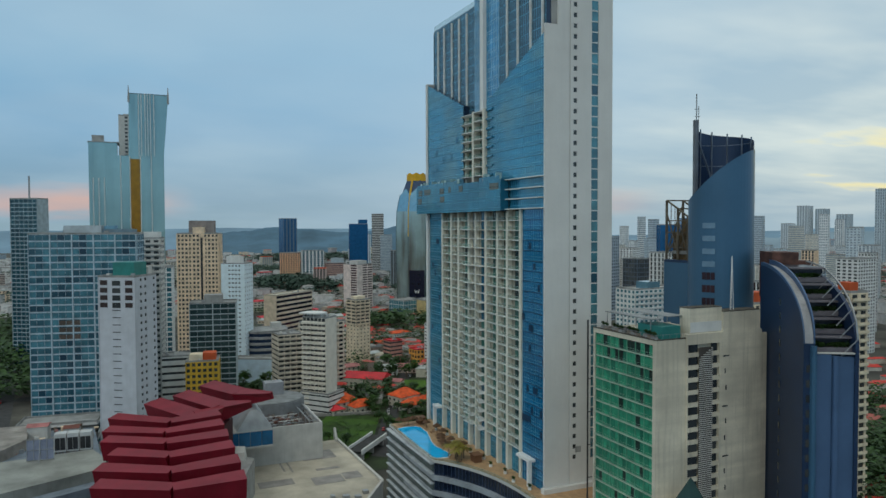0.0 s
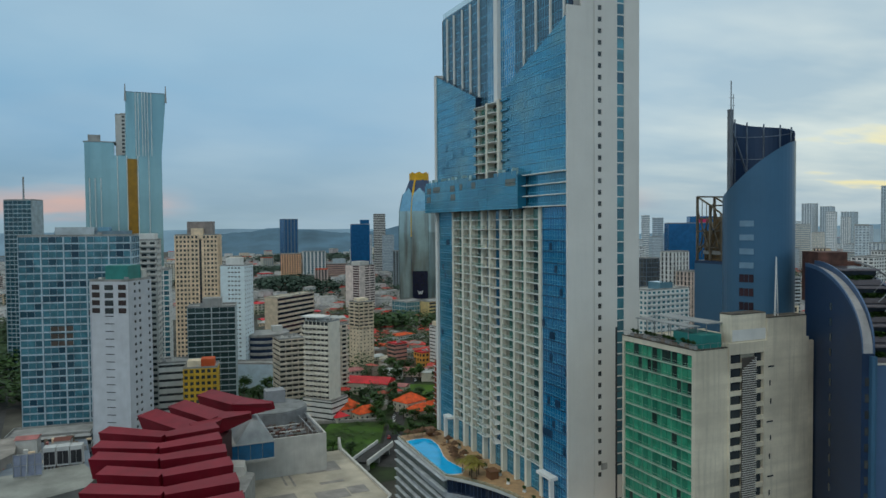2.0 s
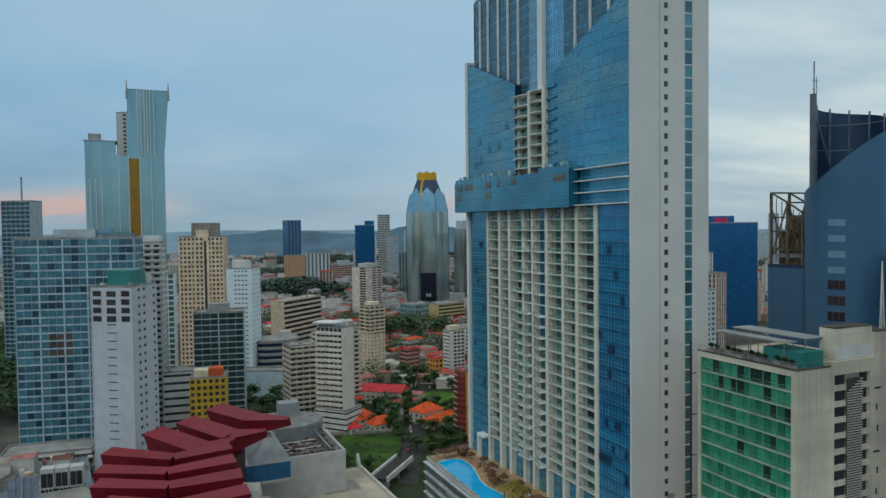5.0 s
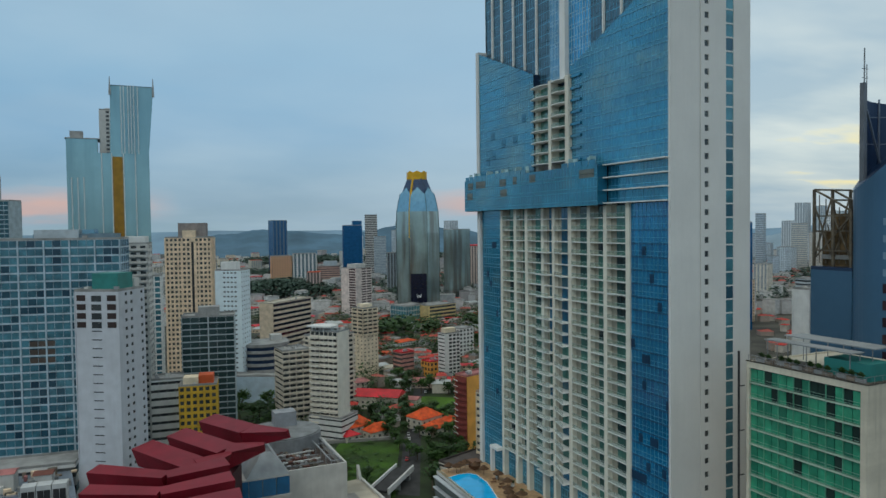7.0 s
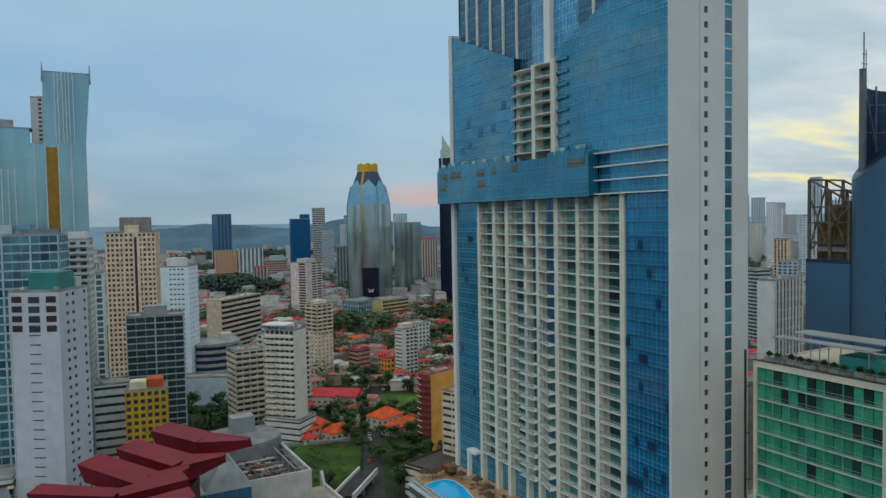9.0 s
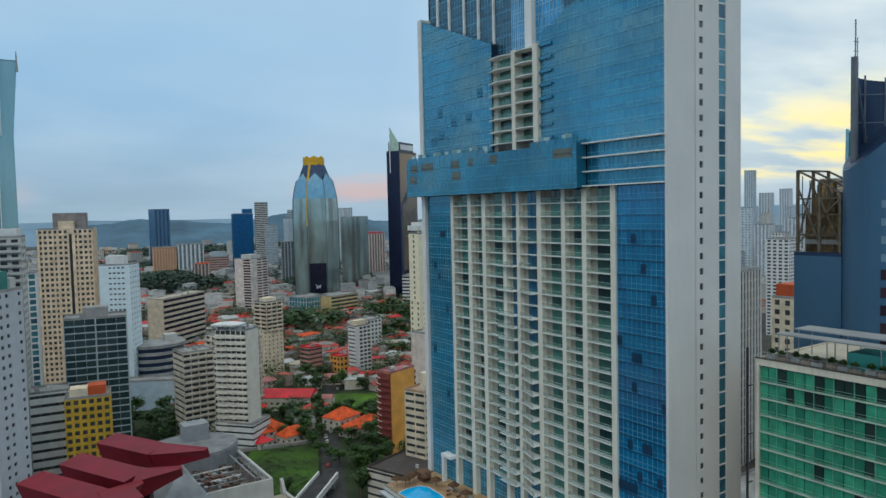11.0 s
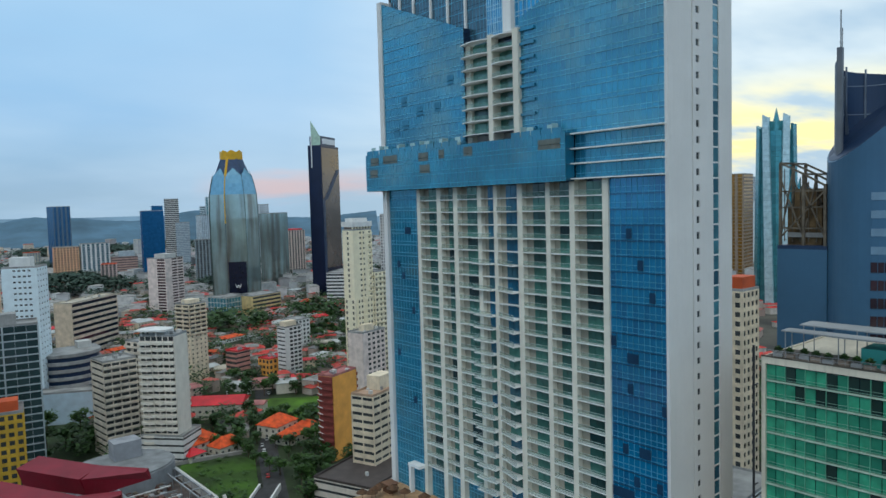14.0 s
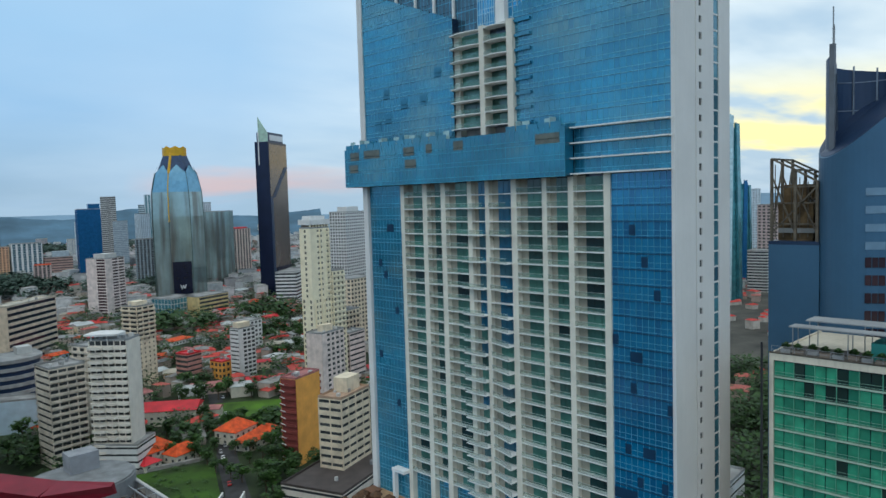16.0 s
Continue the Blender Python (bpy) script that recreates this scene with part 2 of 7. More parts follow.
RAILING = mat("pale_handrail", (0.50, 0.55, 0.53), rough=0.4, metal=0.4, bump=0)
DOORGLASS = mat("sliding_door_glass", (0.10, 0.27, 0.22), rough=0.12, metal=0.15, rand=1.0, tint=(0.012, 0.035, 0.045), var=0.2, ior=1.7, bump=0)
DARKGLASS = mat("dark_window", (0.042, 0.050, 0.056), rough=0.15, rand=0.8, tint=(0.085, 0.09, 0.09), var=0.2, ior=1.6, bump=0)
DARKWIN = mat("dark_window_joined", (0.052, 0.060, 0.068), rough=0.2, island=0.8, tint=(0.11, 0.115, 0.11), var=0.2, ior=1.6, bump=0)
TEALGLASS = mat("teal_window", (0.10, 0.29, 0.35), rough=0.14, metal=0.25, rand=0.85, tint=(0.03, 0.075, 0.12), var=0.25, ior=1.7, bump=0)
GREENGLASS = mat("green_window", (0.068, 0.43, 0.25), rough=0.2, metal=0.15, rand=0.9, tint=(0.022, 0.17, 0.11), var=0.25, scale=0.5, ior=1.6, bump=0)
NAVYGLASS = mat("navy_glass", (0.012, 0.028, 0.065), rough=0.12, metal=0.35, rand=0.5, var=0.15, ior=1.8, bump=0)
NAVYPANEL = mat("navy_panel", (0.016, 0.040, 0.098), rough=0.38, metal=0.15, var=0.14, scale=0.05, bump=0.03)
SLATEBLUE = mat("slate_blue_panel", (0.056, 0.142, 0.245), rough=0.35, metal=0.2, var=0.10, scale=0.05, bump=0.03)
# silver glass: its upright reflections are streaks in the colour
SILVERGLASS = mat("silver_glass", (0.36, 0.56, 0.58), rough=0.12, metal=0.55, island=0.25, tint=(0.24, 0.40, 0.44), var=0.12, scale=0.02, mirror_streak=0.5, mirror_tone=(0.16, 0.28, 0.32), ior=1.7, bump=0)
GOLDGLASS = mat("gold_glass", (0.45, 0.22, 0.03), rough=0.2, metal=0.6, island=0.4, var=0.15, bump=0)
GOLD = mat("gold_cladding", (0.70, 0.38, 0.01), rough=0.35, metal=0.3, var=0.1, bump=0)
# brown-grey streaks in this glass are painted city reflections
GLASSTOWER = mat("green_grey_glass", (0.40, 0.53, 0.53), rough=0.10, metal=0.6, island=0.10, tint=(0.13, 0.12, 0.10), var=0.2, scale=0.02, mirror_streak=0.75, mirror_tone=(0.15, 0.125, 0.10), ior=1.8, bump=0)
PALEBLUE = mat("pale_sky_glass", (0.22, 0.42, 0.55), rough=0.1, metal=0.6, island=0.2, var=0.08, bump=0)
DEEPBLUE = mat("deep_blue_glass", (0.022, 0.15, 0.36), rough=0.15, metal=0.4, island=0.2, var=0.15, bump=0)
TEALSCREEN = mat("teal_screen", (0.03, 0.22, 0.20), rough=0.5, var=0.15)
CRYSTAL = mat("crystal_teal_glass", (0.10, 0.33, 0.37), rough=0.12, metal=0.6, island=0.4, tint=(0.03, 0.10, 0.14), var=0.15, bump=0)
SIGNWHITE = mat("sign_white", (0.8, 0.8, 0.8), var=0.05)
SIGNPINK = mat("sign_pink", (0.55, 0.02, 0.12), var=0.05)
RUST = mat("rusty_steel", (0.16, 0.135, 0.10), rough=0.8, var=0.35, scale=0.8)


# ---- mesh helpers ----
class Boxes:
    """Collects boxes and prisms, and turns them into one mesh object."""

    def __init__(self):
        self.v, self.f = [], []

    def box(self, x0, x1, y0, y1, z0, z1):
        x0, x1, y0, y1 = min(x0, x1), max(x0, x1), min(y0, y1), max(y0, y1)
        n = len(self.v)
        self.v += [(x0, y0, z0), (x1, y0, z0), (x1, y1, z0), (x0, y1, z0), (x0, y0, z1), (x1, y0, z1), (x1, y1, z1), (x0, y1, z1)]
        self.f += [tuple(n + i for i in q) for q in ((3, 2, 1, 0), (4, 5, 6, 7), (0, 1, 5, 4), (1, 2, 6, 5), (2, 3, 7, 6), (3, 0, 4, 7))]
        return self

    def prism(self, pts, z0, z1, top=None):
        """pts counter-clockwise from above; z1, or top(x, y), is the height of the upper rim."""
        n, k = len(self.v), len(pts)
        self.v += [(x, y, z0) for x, y in pts] + [(x, y, top(x, y) if top else z1) for x, y in pts]
        self.f += [tuple(n + i for i in range(k - 1, -1, -1)), tuple(n + k + i for i in range(k))]
        self.f += [(n + i, n + (i + 1) % k, n + k + (i + 1) % k, n + k + i) for i in range(k)]
        return self

    def quad(self, *pts):
        n = len(self.v)
        self.v += [tuple(p) for p in pts]
        self.f.append(tuple(range(n, n + len(pts))))
        return self

    def hull(self, low, high):
        """Joins two rings of as many 3D points with sides and caps."""
        n, k = len(self.v), len(low)
        self.v += [tuple(p) for p in low] + [tuple(p) for p in high]
        self.f += [tuple(n + i for i in range(k - 1, -1, -1)), tuple(n + k + i for i in range(k))]
        self.f += [(n + i, n + (i + 1) % k, n + k + (i + 1) % k, n + k + i) for i in range(k)]
        return self

    def bar(self, a, b, w):
        """A square bar of width w from a to b."""
        a, b = Vector(a), Vector(b)
        d = (b - a).normalized()
        s = d.cross(Vector((0, 0, 1)) if abs(d.z) < 0.9 else Vector((1, 0, 0))).normalized() * w / 2
        t = d.cross(s).normalized() * w / 2
        return self.hull([a - s - t, a + s - t, a + s + t, a - s + t], [b - s - t, b + s - t, b + s + t, b - s + t])

    def mesh(self, name, material):
        me = bpy.data.meshes.new(name)
        me.from_pydata(self.v, [], self.f)
        me.materials.append(material)
        me.update()
        return me

    def put(self, name, material, parent=None, label="", kind=""):
        ob = new(name, self.mesh(name, material))
        ob.parent = parent
        return tagged(ob, label, "", "", kind)


def thing(name, label, category, x=0, y=0, z=0, ang=0, group="", kind=""):
    ob = new(name)
    ob.matrix_world = pose(x, y, z, 0, 0, ang)
    return tagged(ob, label, category, group, kind)


def piece(name, me, parent, x, y, z, ang=0):
    ob = new(name, me)
    ob.parent = parent
    ob.matrix_basis = pose(x, y, z, 0, 0, ang)
    return ob


PANES = {}


def pane_mesh(w, h, material, t=0.06):
    """A pane centred on x, its foot at z = 0, facing -y."""
    key = (round(w, 2), round(h, 2), material.name)
    if key not in PANES:
        PANES[key] = Boxes().box(-w / 2, w / 2, -t, t, 0, h).mesh("window", material)
    return PANES[key]


# ---- buildings ----
REC = 0.35


def balcony_mesh(w, out, t, par, material):
    """A balcony floor with its parapet, w wide, facing -y."""
    key = ("balcony", round(w, 2), round(out, 2), round(par, 2), material.name)
    if key not in PANES:
        PANES[key] = Boxes().hull([(-w / 2, y, z) for y, z in ((-0.003, 0), (-out, 0), (-out, t + par), (-out + 0.15, t + par), (-out + 0.15, t), (-0.003, t))], [(w / 2, y, z) for y, z in ((-0.003, 0), (-out, 0), (-out, t + par), (-out + 0.15, t + par), (-out + 0.15, t), (-0.003, t))]).mesh("balcony", material)
    return PANES[key]


def spandrel_mesh(w, h, material):
    key = ("spandrel", round(w, 2), round(h, 2), material.name)
    if key not in PANES:
        PANES[key] = Boxes().box(-w / 2 + 0.01, w / 2 - 0.01, 0, REC, 0, h).mesh("spandrel", material)
    return PANES[key]


def facade(th, walls, glassbox, O, ang, W, z0, z1, floors, spec, glass, single, slabs=None):
    """Dresses one face of a building. O: its left end seen from outside; s runs to the right along the face, d is outward.
    spec: (style, bays, options). Panes become objects of their own where single, else islands of glassbox."""
    style, bays, o = spec[0], spec[1], (spec[2] if len(spec) > 2 else {})
    ca, sa = math.cos(radians(ang)), math.sin(radians(ang))

    def to(s, d):
        return O[0] + s * ca + d * sa, O[1] + s * sa - d * ca

    def bx(B, s0, s1, d0, d1, a, b):
        (xa, ya), (xb, yb) = to(s0, d0), to(s1, d1)
        B.box(xa, xb, ya, yb, a, b)

    def pane(s, w, a, h, d):
        if single:
            x, y = to(s, d)
            piece("window", pane_mesh(w, h, glass), th, x, y, a, ang)
        else:
            bx(glassbox, s - w / 2, s + w / 2, d - 0.05, d + 0.05, a, a + h)

    p, bw = (z1 - z0) / floors, W / max(bays, 1)
    if style == "blank":
        bx(walls, 0, W, -REC, 0, z0, z1)
        return
    base = o.get("base", 0)
    if base:
        bx(walls, 0, W, -REC, 0, z0, z0 + base * p)
    tall = style == "vert"
    lo, hi, pf = o.get("lo", 0.10 if tall else 0.28), o.get("hi", 0.92 if tall else 0.82), o.get("pf", 0.4)
    if style in ("win", "rib", "curtain", "vert"):
        if style == "rib":
            pf = o.get("pf", 0.0)
        if style == "curtain":
            lo, hi, pf = o.get("lo", 0.06), o.get("hi", 0.94), o.get("pf", 0.07)
        prev = z0 + base * p
        for i in range(base, floors):
            a, b = z0 + (i + lo) * p, z0 + (i + hi) * p
            if single and style == "rib":
                x, y = to(W / 2, 0)
                piece("spandrel", spandrel_mesh(W, a - prev, o["wall"]), th, x, y, prev, ang)
            else:
                bx(walls, 0, W, -REC, 0 if style != "vert" else -0.12, prev, a)
            prev = b
            for k in range(bays):
                if o.get("skip") and (k in o["skip"]):
                    continue
                pane((k + 0.5) * bw, bw * (1 - pf) if pf else bw - 0.06, a, b - a, -REC + 0.05)
        bx(walls, 0, W, -REC, 0 if style != "vert" else -0.12, prev, z1)
        if pf:
            for k in range(bays + 1):
                s0, s1 = max(0, (k - pf / 2) * bw), min(W, (k + pf / 2) * bw)
                bx(walls, s0, s1, -REC, 0.45 if style == "vert" else 0.003, z0, z1)
            for k in range(0, bays + 1, o.get("big", 10 ** 6)):
                bx(walls, max(0, k * bw - 0.35), min(W, k * bw + 0.35), -REC, 0.25, z0, z1)
            for k in o.get("skip", ()):
                bx(walls, k * bw, (k + 1) * bw, -REC, 0.002, z0, z1)
    elif style == "balc":
        out, par, th_ = o.get("out", 1.3), o.get("par", 0.95), 0.28
        bx(walls, 0, W * 0.02, -REC, 0, z0, z1), bx(walls, W * 0.98, W, -REC, 0, z0, z1)
        for i in range(floors):
            a = z0 + i * p
            bx(walls, 0, W, -REC, 0.0, a + p * 0.8, a + p)
            if single:
                x, y = to(W / 2, 0)
                piece("balcony", balcony_mesh(W - 0.2, out, th_, par, o.get("slab") or WHITE), th, x, y, a, ang)
            else:
                bx(slabs or walls, 0.1, W - 0.1, 0.003, out, a, a + th_)
                bx(slabs or walls, 0.1, W - 0.1, out - 0.15, out, a + th_, a + th_ + par)
            for k in range(bays):
                pane((k + 0.5) * bw, bw * (1 - pf), a + 0.05, p * 0.75, -REC + 0.05)
        for k in range(bays + 1):
            s0, s1 = max(0, (k - pf / 2) * bw), min(W, (k + pf / 2) * bw)
            bx(walls, s0, s1, -REC, 0.003, z0, z1)
            if o.get("fins") and 0 < k < bays:
                bx(walls, k * bw - 0.12, k * bw + 0.12, 0.003, out - 0.2, z0, z1)


def building(name, label, x, y, ang, wu, wv, h, floors, right, left, wall=None, glass=None, z0=0.0, near=True, roof=None, top=(), category="building", slab=None, group="", back=True, upper=None):
    """A block whose near corner stands at x, y; its right face runs wu along ang, its left face wv across it.
    top: rooftop boxes (name, u0, u1, v0, v1, height, material)."""
    wall, glass = wall or WHITE, glass or DARKGLASS
    th = thing(name, label, category, x, y, 0, ang, group)
    walls, panes, slabs = Boxes(), Boxes(), Boxes()
    walls.box(REC, wu - REC, REC, wv - REC, z0, h - 0.02)
    right, left = [(sp[0], sp[1], dict(sp[2] if len(sp) > 2 else {}, slab=slab or wall, wall=wall)) for sp in (right, left)]
    if upper:
        # (height of the change, storeys above it, right face, left face)
        zs_, fl_ = upper[:2]
        ur, ul = [(sp[0], sp[1], dict(sp[2] if len(sp) > 2 else {}, slab=slab or wall, wall=wall)) for sp in upper[2:]]
        facade(th, walls, panes, (0, 0), 0, wu, zs_, h, fl_, ur, glass, near, slabs)
        facade(th, walls, panes, (0, wv), -90, wv, zs_, h, fl_, ul, glass, near, slabs)
    facade(th, walls, panes, (0, 0), 0, wu, z0, upper[0] if upper else h, floors, right, glass, near, slabs)
    facade(th, walls, panes, (0, wv), -90, wv, z0, upper[0] if upper else h, floors, left, glass, near, slabs)
    if back:
        rear = Boxes() if near else walls
        facade(th, rear, panes, (wu, wv), 180, wu, z0, h, floors, right, glass, False, slabs)
        facade(th, rear, panes, (wu, 0), 90, wv, z0, h, floors, left, glass, False, slabs)
        if near:
            rear.put("rear_frame", wall, th, "", "stuff")
    walls.put("wall", wall, th, "", "" if near else "stuff")
    if panes.v:
        panes.put("windows_behind" if near else "window_panes", DARKWIN if glass in (DARKGLASS, NAVYGLASS) else glass, th, "", "stuff")
    if slabs.v:
        slabs.put("balcony_band", slab or wall, th, "", "stuff")
    r = Boxes()
    r.box(0.05, wu - 0.05, 0.05, wv - 0.05, h, h + 0.15)
    for a in ((0, wu, 0, 0.3), (0, wu, wv - 0.3, wv), (0, 0.3, 0.3, wv - 0.3), (wu - 0.3, wu, 0.3, wv - 0.3)):
        r.box(*a, h + 0.001, h + 1.0)
    r.put("roof", roof or ROOFGREY, th)
    if near:
        rr_ = random.Random(int(x * 7 + y))
        for _ in range(4):
            a, b = rr_.uniform(0.08, 0.8) * wu, rr_.uniform(0.08, 0.8) * wv
            Boxes().box(a, a + rr_.uniform(0.9, 2.2), b, b + rr_.uniform(0.9, 2.0), h + 0.16, h + rr_.uniform(1.0, 2.1)).put("roof_unit", rr_.choice((METAL, LIGHTGREY, GREYC)), th)
    for n, u0, u1, v0, v1, hh, m in top:
        Boxes().box(u0 * wu, u1 * wu, v0 * wv, v1 * wv, h + 0.15, h + 0.15 + hh).put(n, m, th)
    return th


def house(x, y, ang, w, d, h, rise, wall, roof, label, group="houses", hip=True, single=True):
    """A low house with walls, windows, a door and a pitched roof with eaves."""
    th = thing("house", label, "house", x, y, 0, ang, group)
    Boxes().box(-w / 2, w / 2, -d / 2, d / 2, 0, h).put("wall", wall, th)
    e = 0.6
    W, D = w / 2 + e, d / 2 + e
    r = Boxes()
    k = (W - D) if hip else W
    k = max(k, 0.5)
    low = [(-W, -D, h), (W, -D, h), (W, D, h), (-W, D, h)]
    n = len(r.v)
    r.v += low + [(-k, 0, h + rise), (k, 0, h + rise)] + [(p[0], p[1], h - 0.2) for p in low]
    r.f += [(0, 1, 5, 4), (1, 2, 5), (2, 3, 4, 5), (3, 0, 4), (6, 7, 1, 0), (7, 8, 2, 1), (8, 9, 3, 2), (9, 6, 0, 3), (9, 8, 7, 6)]
    r.put("roof", roof, th)
    bays = max(2, int(w / 3.5))
    me = pane_mesh(1.4, 1.3, DARKGLASS)
    if not single:
        B = Boxes()
        for fl in range(max(1, int(h / 3))):
            for i in range(bays):
                xc = -w / 2 + (i + 0.5) * w / bays
                B.box(xc - 0.7, xc + 0.7, -d / 2 - 0.06, -d / 2 + 0.02, 1.0 + 3 * fl, 2.3 + 3 * fl)
        B.put("window_panes", DARKWIN, th, "", "stuff")
        return th
    for fl in range(max(1, int(h / 3))):
        for i in range(bays):
            piece("window", me, th, -w / 2 + (i + 0.5) * w / bays, -d / 2 - 0.03, 1.0 + 3 * fl)
        for i in range(max(1, int(d / 4))):
            piece("window", me, th, -w / 2 - 0.03, d / 2 - (i + 0.5) * d / max(1, int(d / 4)), 1.0 + 3 * fl, -90)
    return th


# ---- trees ----
def crown_mesh(name, seed, r, h, leaves, material, spread=0.9):
    """Leaf clumps strewn over several lobes, each clump two crossed blades, with gaps between the lobes."""
    rng = random.Random(seed)
    B = Boxes()
    lobes = [(rng.uniform(-0.55, 0.55) * r, rng.uniform(-0.55, 0.55) * r, h * rng.uniform(0.45, 0.95), r * rng.uniform(0.35, 0.6)) for _ in range(9)]
    for _ in range(leaves):
        lx, ly, lz, lr = rng.choice(lobes)
        while True:
            v = Vector((rng.uniform(-1, 1), rng.uniform(-1, 1), rng.uniform(-0.8, 1)))
            if 0.35 < v.length < 1:
                break
        c = Vector((lx, ly, lz)) + Vector((v.x * lr, v.y * lr, v.z * lr * 0.75))
        s = rng.uniform(0.35, 0.8) * spread
        a, b = rng.uniform(0, 6.3), rng.uniform(-0.6, 0.6)
        p = Vector((math.cos(a), math.sin(a), b)) * s
        q = Vector((-math.sin(a), math.cos(a), rng.uniform(-0.6, 0.6))) * s * 0.8
        B.quad(c - p, c - q * 0.9, c + p, c + q)
    return B.mesh(name, material)


def trunk_mesh(h, r, limbs, seed):
    rng = random.Random(seed)
    B = Boxes()

    def limb(a, b, ra, rb):
        d = (b - a).normalized()
        s = d.cross(Vector((0.3, 0.8, 0.1))).normalized()
        t = d.cross(s)
        ring = lambda c, rr: [c + (s * math.cos(k * math.pi / 3) + t * math.sin(k * math.pi / 3)) * rr for k in range(6)]
        B.hull(ring(a, ra), ring(b, rb))

    fork = Vector((0, 0, h * 0.45))
    limb(Vector((0, 0, -0.3)), fork, r, r * 0.7)
    for i in range(limbs):
        a = i * 6.28 / limbs + rng.uniform(-0.4, 0.4)
        limb(fork, Vector((math.cos(a) * h * 0.32, math.sin(a) * h * 0.32, h * rng.uniform(0.7, 0.85))), r * 0.55, r * 0.15)
    return B.mesh("trunk", BARK)


CROWNS = [crown_mesh("crown", i, 4.2, 8.5, 520, LEAF if i % 3 else LEAFLIGHT) for i in range(6)]
TRUNKS = [trunk_mesh(8.5, 0.35, 4, i) for i in range(3)]


def tree(x, y, s, i, z=0.0, label="broad dark green tree with an uneven crown"):
    th = thing("tree", label, "tree", x, y, z, (i * 77) % 360, "street trees")
    th.scale = (s, s, s * (0.85 + (i * 37 % 10) * 0.03))
    piece("trunk", TRUNKS[i % 3], th, 0, 0, 0)
    piece("crown", CROWNS[i % 6], th, 0, 0, 0)
    return th


def palm_mesh(seed, n=13, L=3.0):
    rng = random.Random(seed)
    B = Boxes()
    for i in range(n):
        a = i * 6.283 / n + rng.uniform(-0.2, 0.2)
        d, s = Vector((math.cos(a), math.sin(a), 0)), Vector((-math.sin(a), math.cos(a), 0))
        lift, prev = rng.uniform(0.3, 1.0), None
        for k in range(5):
            f = k / 4
            c = d * L * f + Vector((0, 0, lift * f * 1.6 - 2.1 * f * f))
            w = 0.42 * math.sin(0.3 + 2.6 * f) * (1 if k < 4 else 0.2)
            cur = (c - s * w - Vector((0, 0, 0.18 * w)), c, c + s * w - Vector((0, 0, 0.18 * w)))
            if prev:
                B.quad(prev[0], cur[0], cur[1], prev[1]), B.quad(prev[1], cur[1], cur[2], prev[2])
            prev = cur
    return B.mesh("fronds", PALMLEAF)


def palm(x, y, z, h, seed):
    th = thing("palm_tree", "palm tree with yellow-green fronds on the pool terrace", "palm tree", x, y, z, seed * 40, "terrace palms")
    B = Boxes()
    ring = lambda zz, r: [(math.cos(k * 1.047) * r + 0.05 * zz, math.sin(k * 1.047) * r, zz) for k in range(6)]
    B.hull(ring(0, 0.2), ring(h * 0.5, 0.15)), B.hull(ring(h * 0.5, 0.15), ring(h, 0.12))
    B.put("trunk", BARK, th)
    piece("fronds", palm_mesh(seed), th, 0.05 * h, 0, h)
    return th


# ---- ground ----
G = Boxes()
G.quad((-4900, -4900, 0), (4900, -4900, 0), (4900, 4900, 0), (-4900, 4900, 0))
tagged(G.put("ground", EARTH), "paved and built-over city ground reaching the hills", "ground", "", "structure")


# ---- the hotel tower ----
FX, SY, NY, BX = 107.0, 173.8, 262.0, 130.0          # front, south, north and rear planes
FL0, FLH, NFL = 51.6, 3.035, 24                       # first balcony floor, storey height, storeys
tower = thing("hotel_tower", "tall blue glass hotel tower with white side wall, cream piers", "tower", 0, 0, 0)
DECKZ, TOPR, TOPL = 43.0, 207.0, 195.0
PIERS = [(247.5, 246.2), (239.5, 238.0), (233.2, 231.7), (224.6, 223.3), (219.2, 218.0), (211.7, 210.2), (203.4, 202.2), (196.9, 195.6), (188.6, 187.2)]
core = Boxes()
core.box(109.4, BX - 0.5, SY + 0.6, NY - 2, 30, TOPL - 0.5)
core.box(110.4, BX - 0.5, SY + 0.6, 220.5, TOPL - 0.5, TOPR - 0.5)
core.put("core_wall", GREYC, tower)
# cream piers from the terrace to the belt
for a, b in PIERS:
    Boxes().box(FX, 109.4, b, a, DECKZ, FL0 + NFL * FLH + 0.2).put("pier", PIER, tower)


def slab_mesh(w, out, arc, t=0.22, n=6):
    """A balcony floor w wide, facing -y after turning; arc bows its edge outward."""
    B = Boxes()
    pts = [(-w / 2, 1.7), (-w / 2, -out)] + [(-w / 2 + w * i / n, -out - arc * math.sin(math.pi * i / n)) for i in range(1, n)] * (1 if arc else 0) + [(w / 2, -out), (w / 2, 1.7)]
    B.prism(pts, -t, 0)
    return B.mesh("balcony_floor", SLAB)


def strip(B, pts, t, z0, z1):
    """An upright band of thickness t along a line of points, as one piece."""
    B.prism(list(pts) + [(x, y + t) for x, y in reversed(pts)], z0, z1)
    return B


def rail_mesh(w, out, arc, n=6):
    B = Boxes()
    pts = [(-w / 2 + w * i / n, -out - arc * math.sin(math.pi * i / n) + 0.06) for i in range(n + 1)] if arc else [(-w / 2, -out + 0.06), (w / 2, -out + 0.06)]
    return strip(B, pts, 0.04, 0.03, 1.0).mesh("balustrade", BALUSTRADE)


def handrail_mesh(pts):
    """The slim rail that caps a glass balustrade."""
    return strip(Boxes(), [(x, y - 0.02) for x, y in pts], 0.09, 1.003, 1.07).mesh("handrail", RAILING)


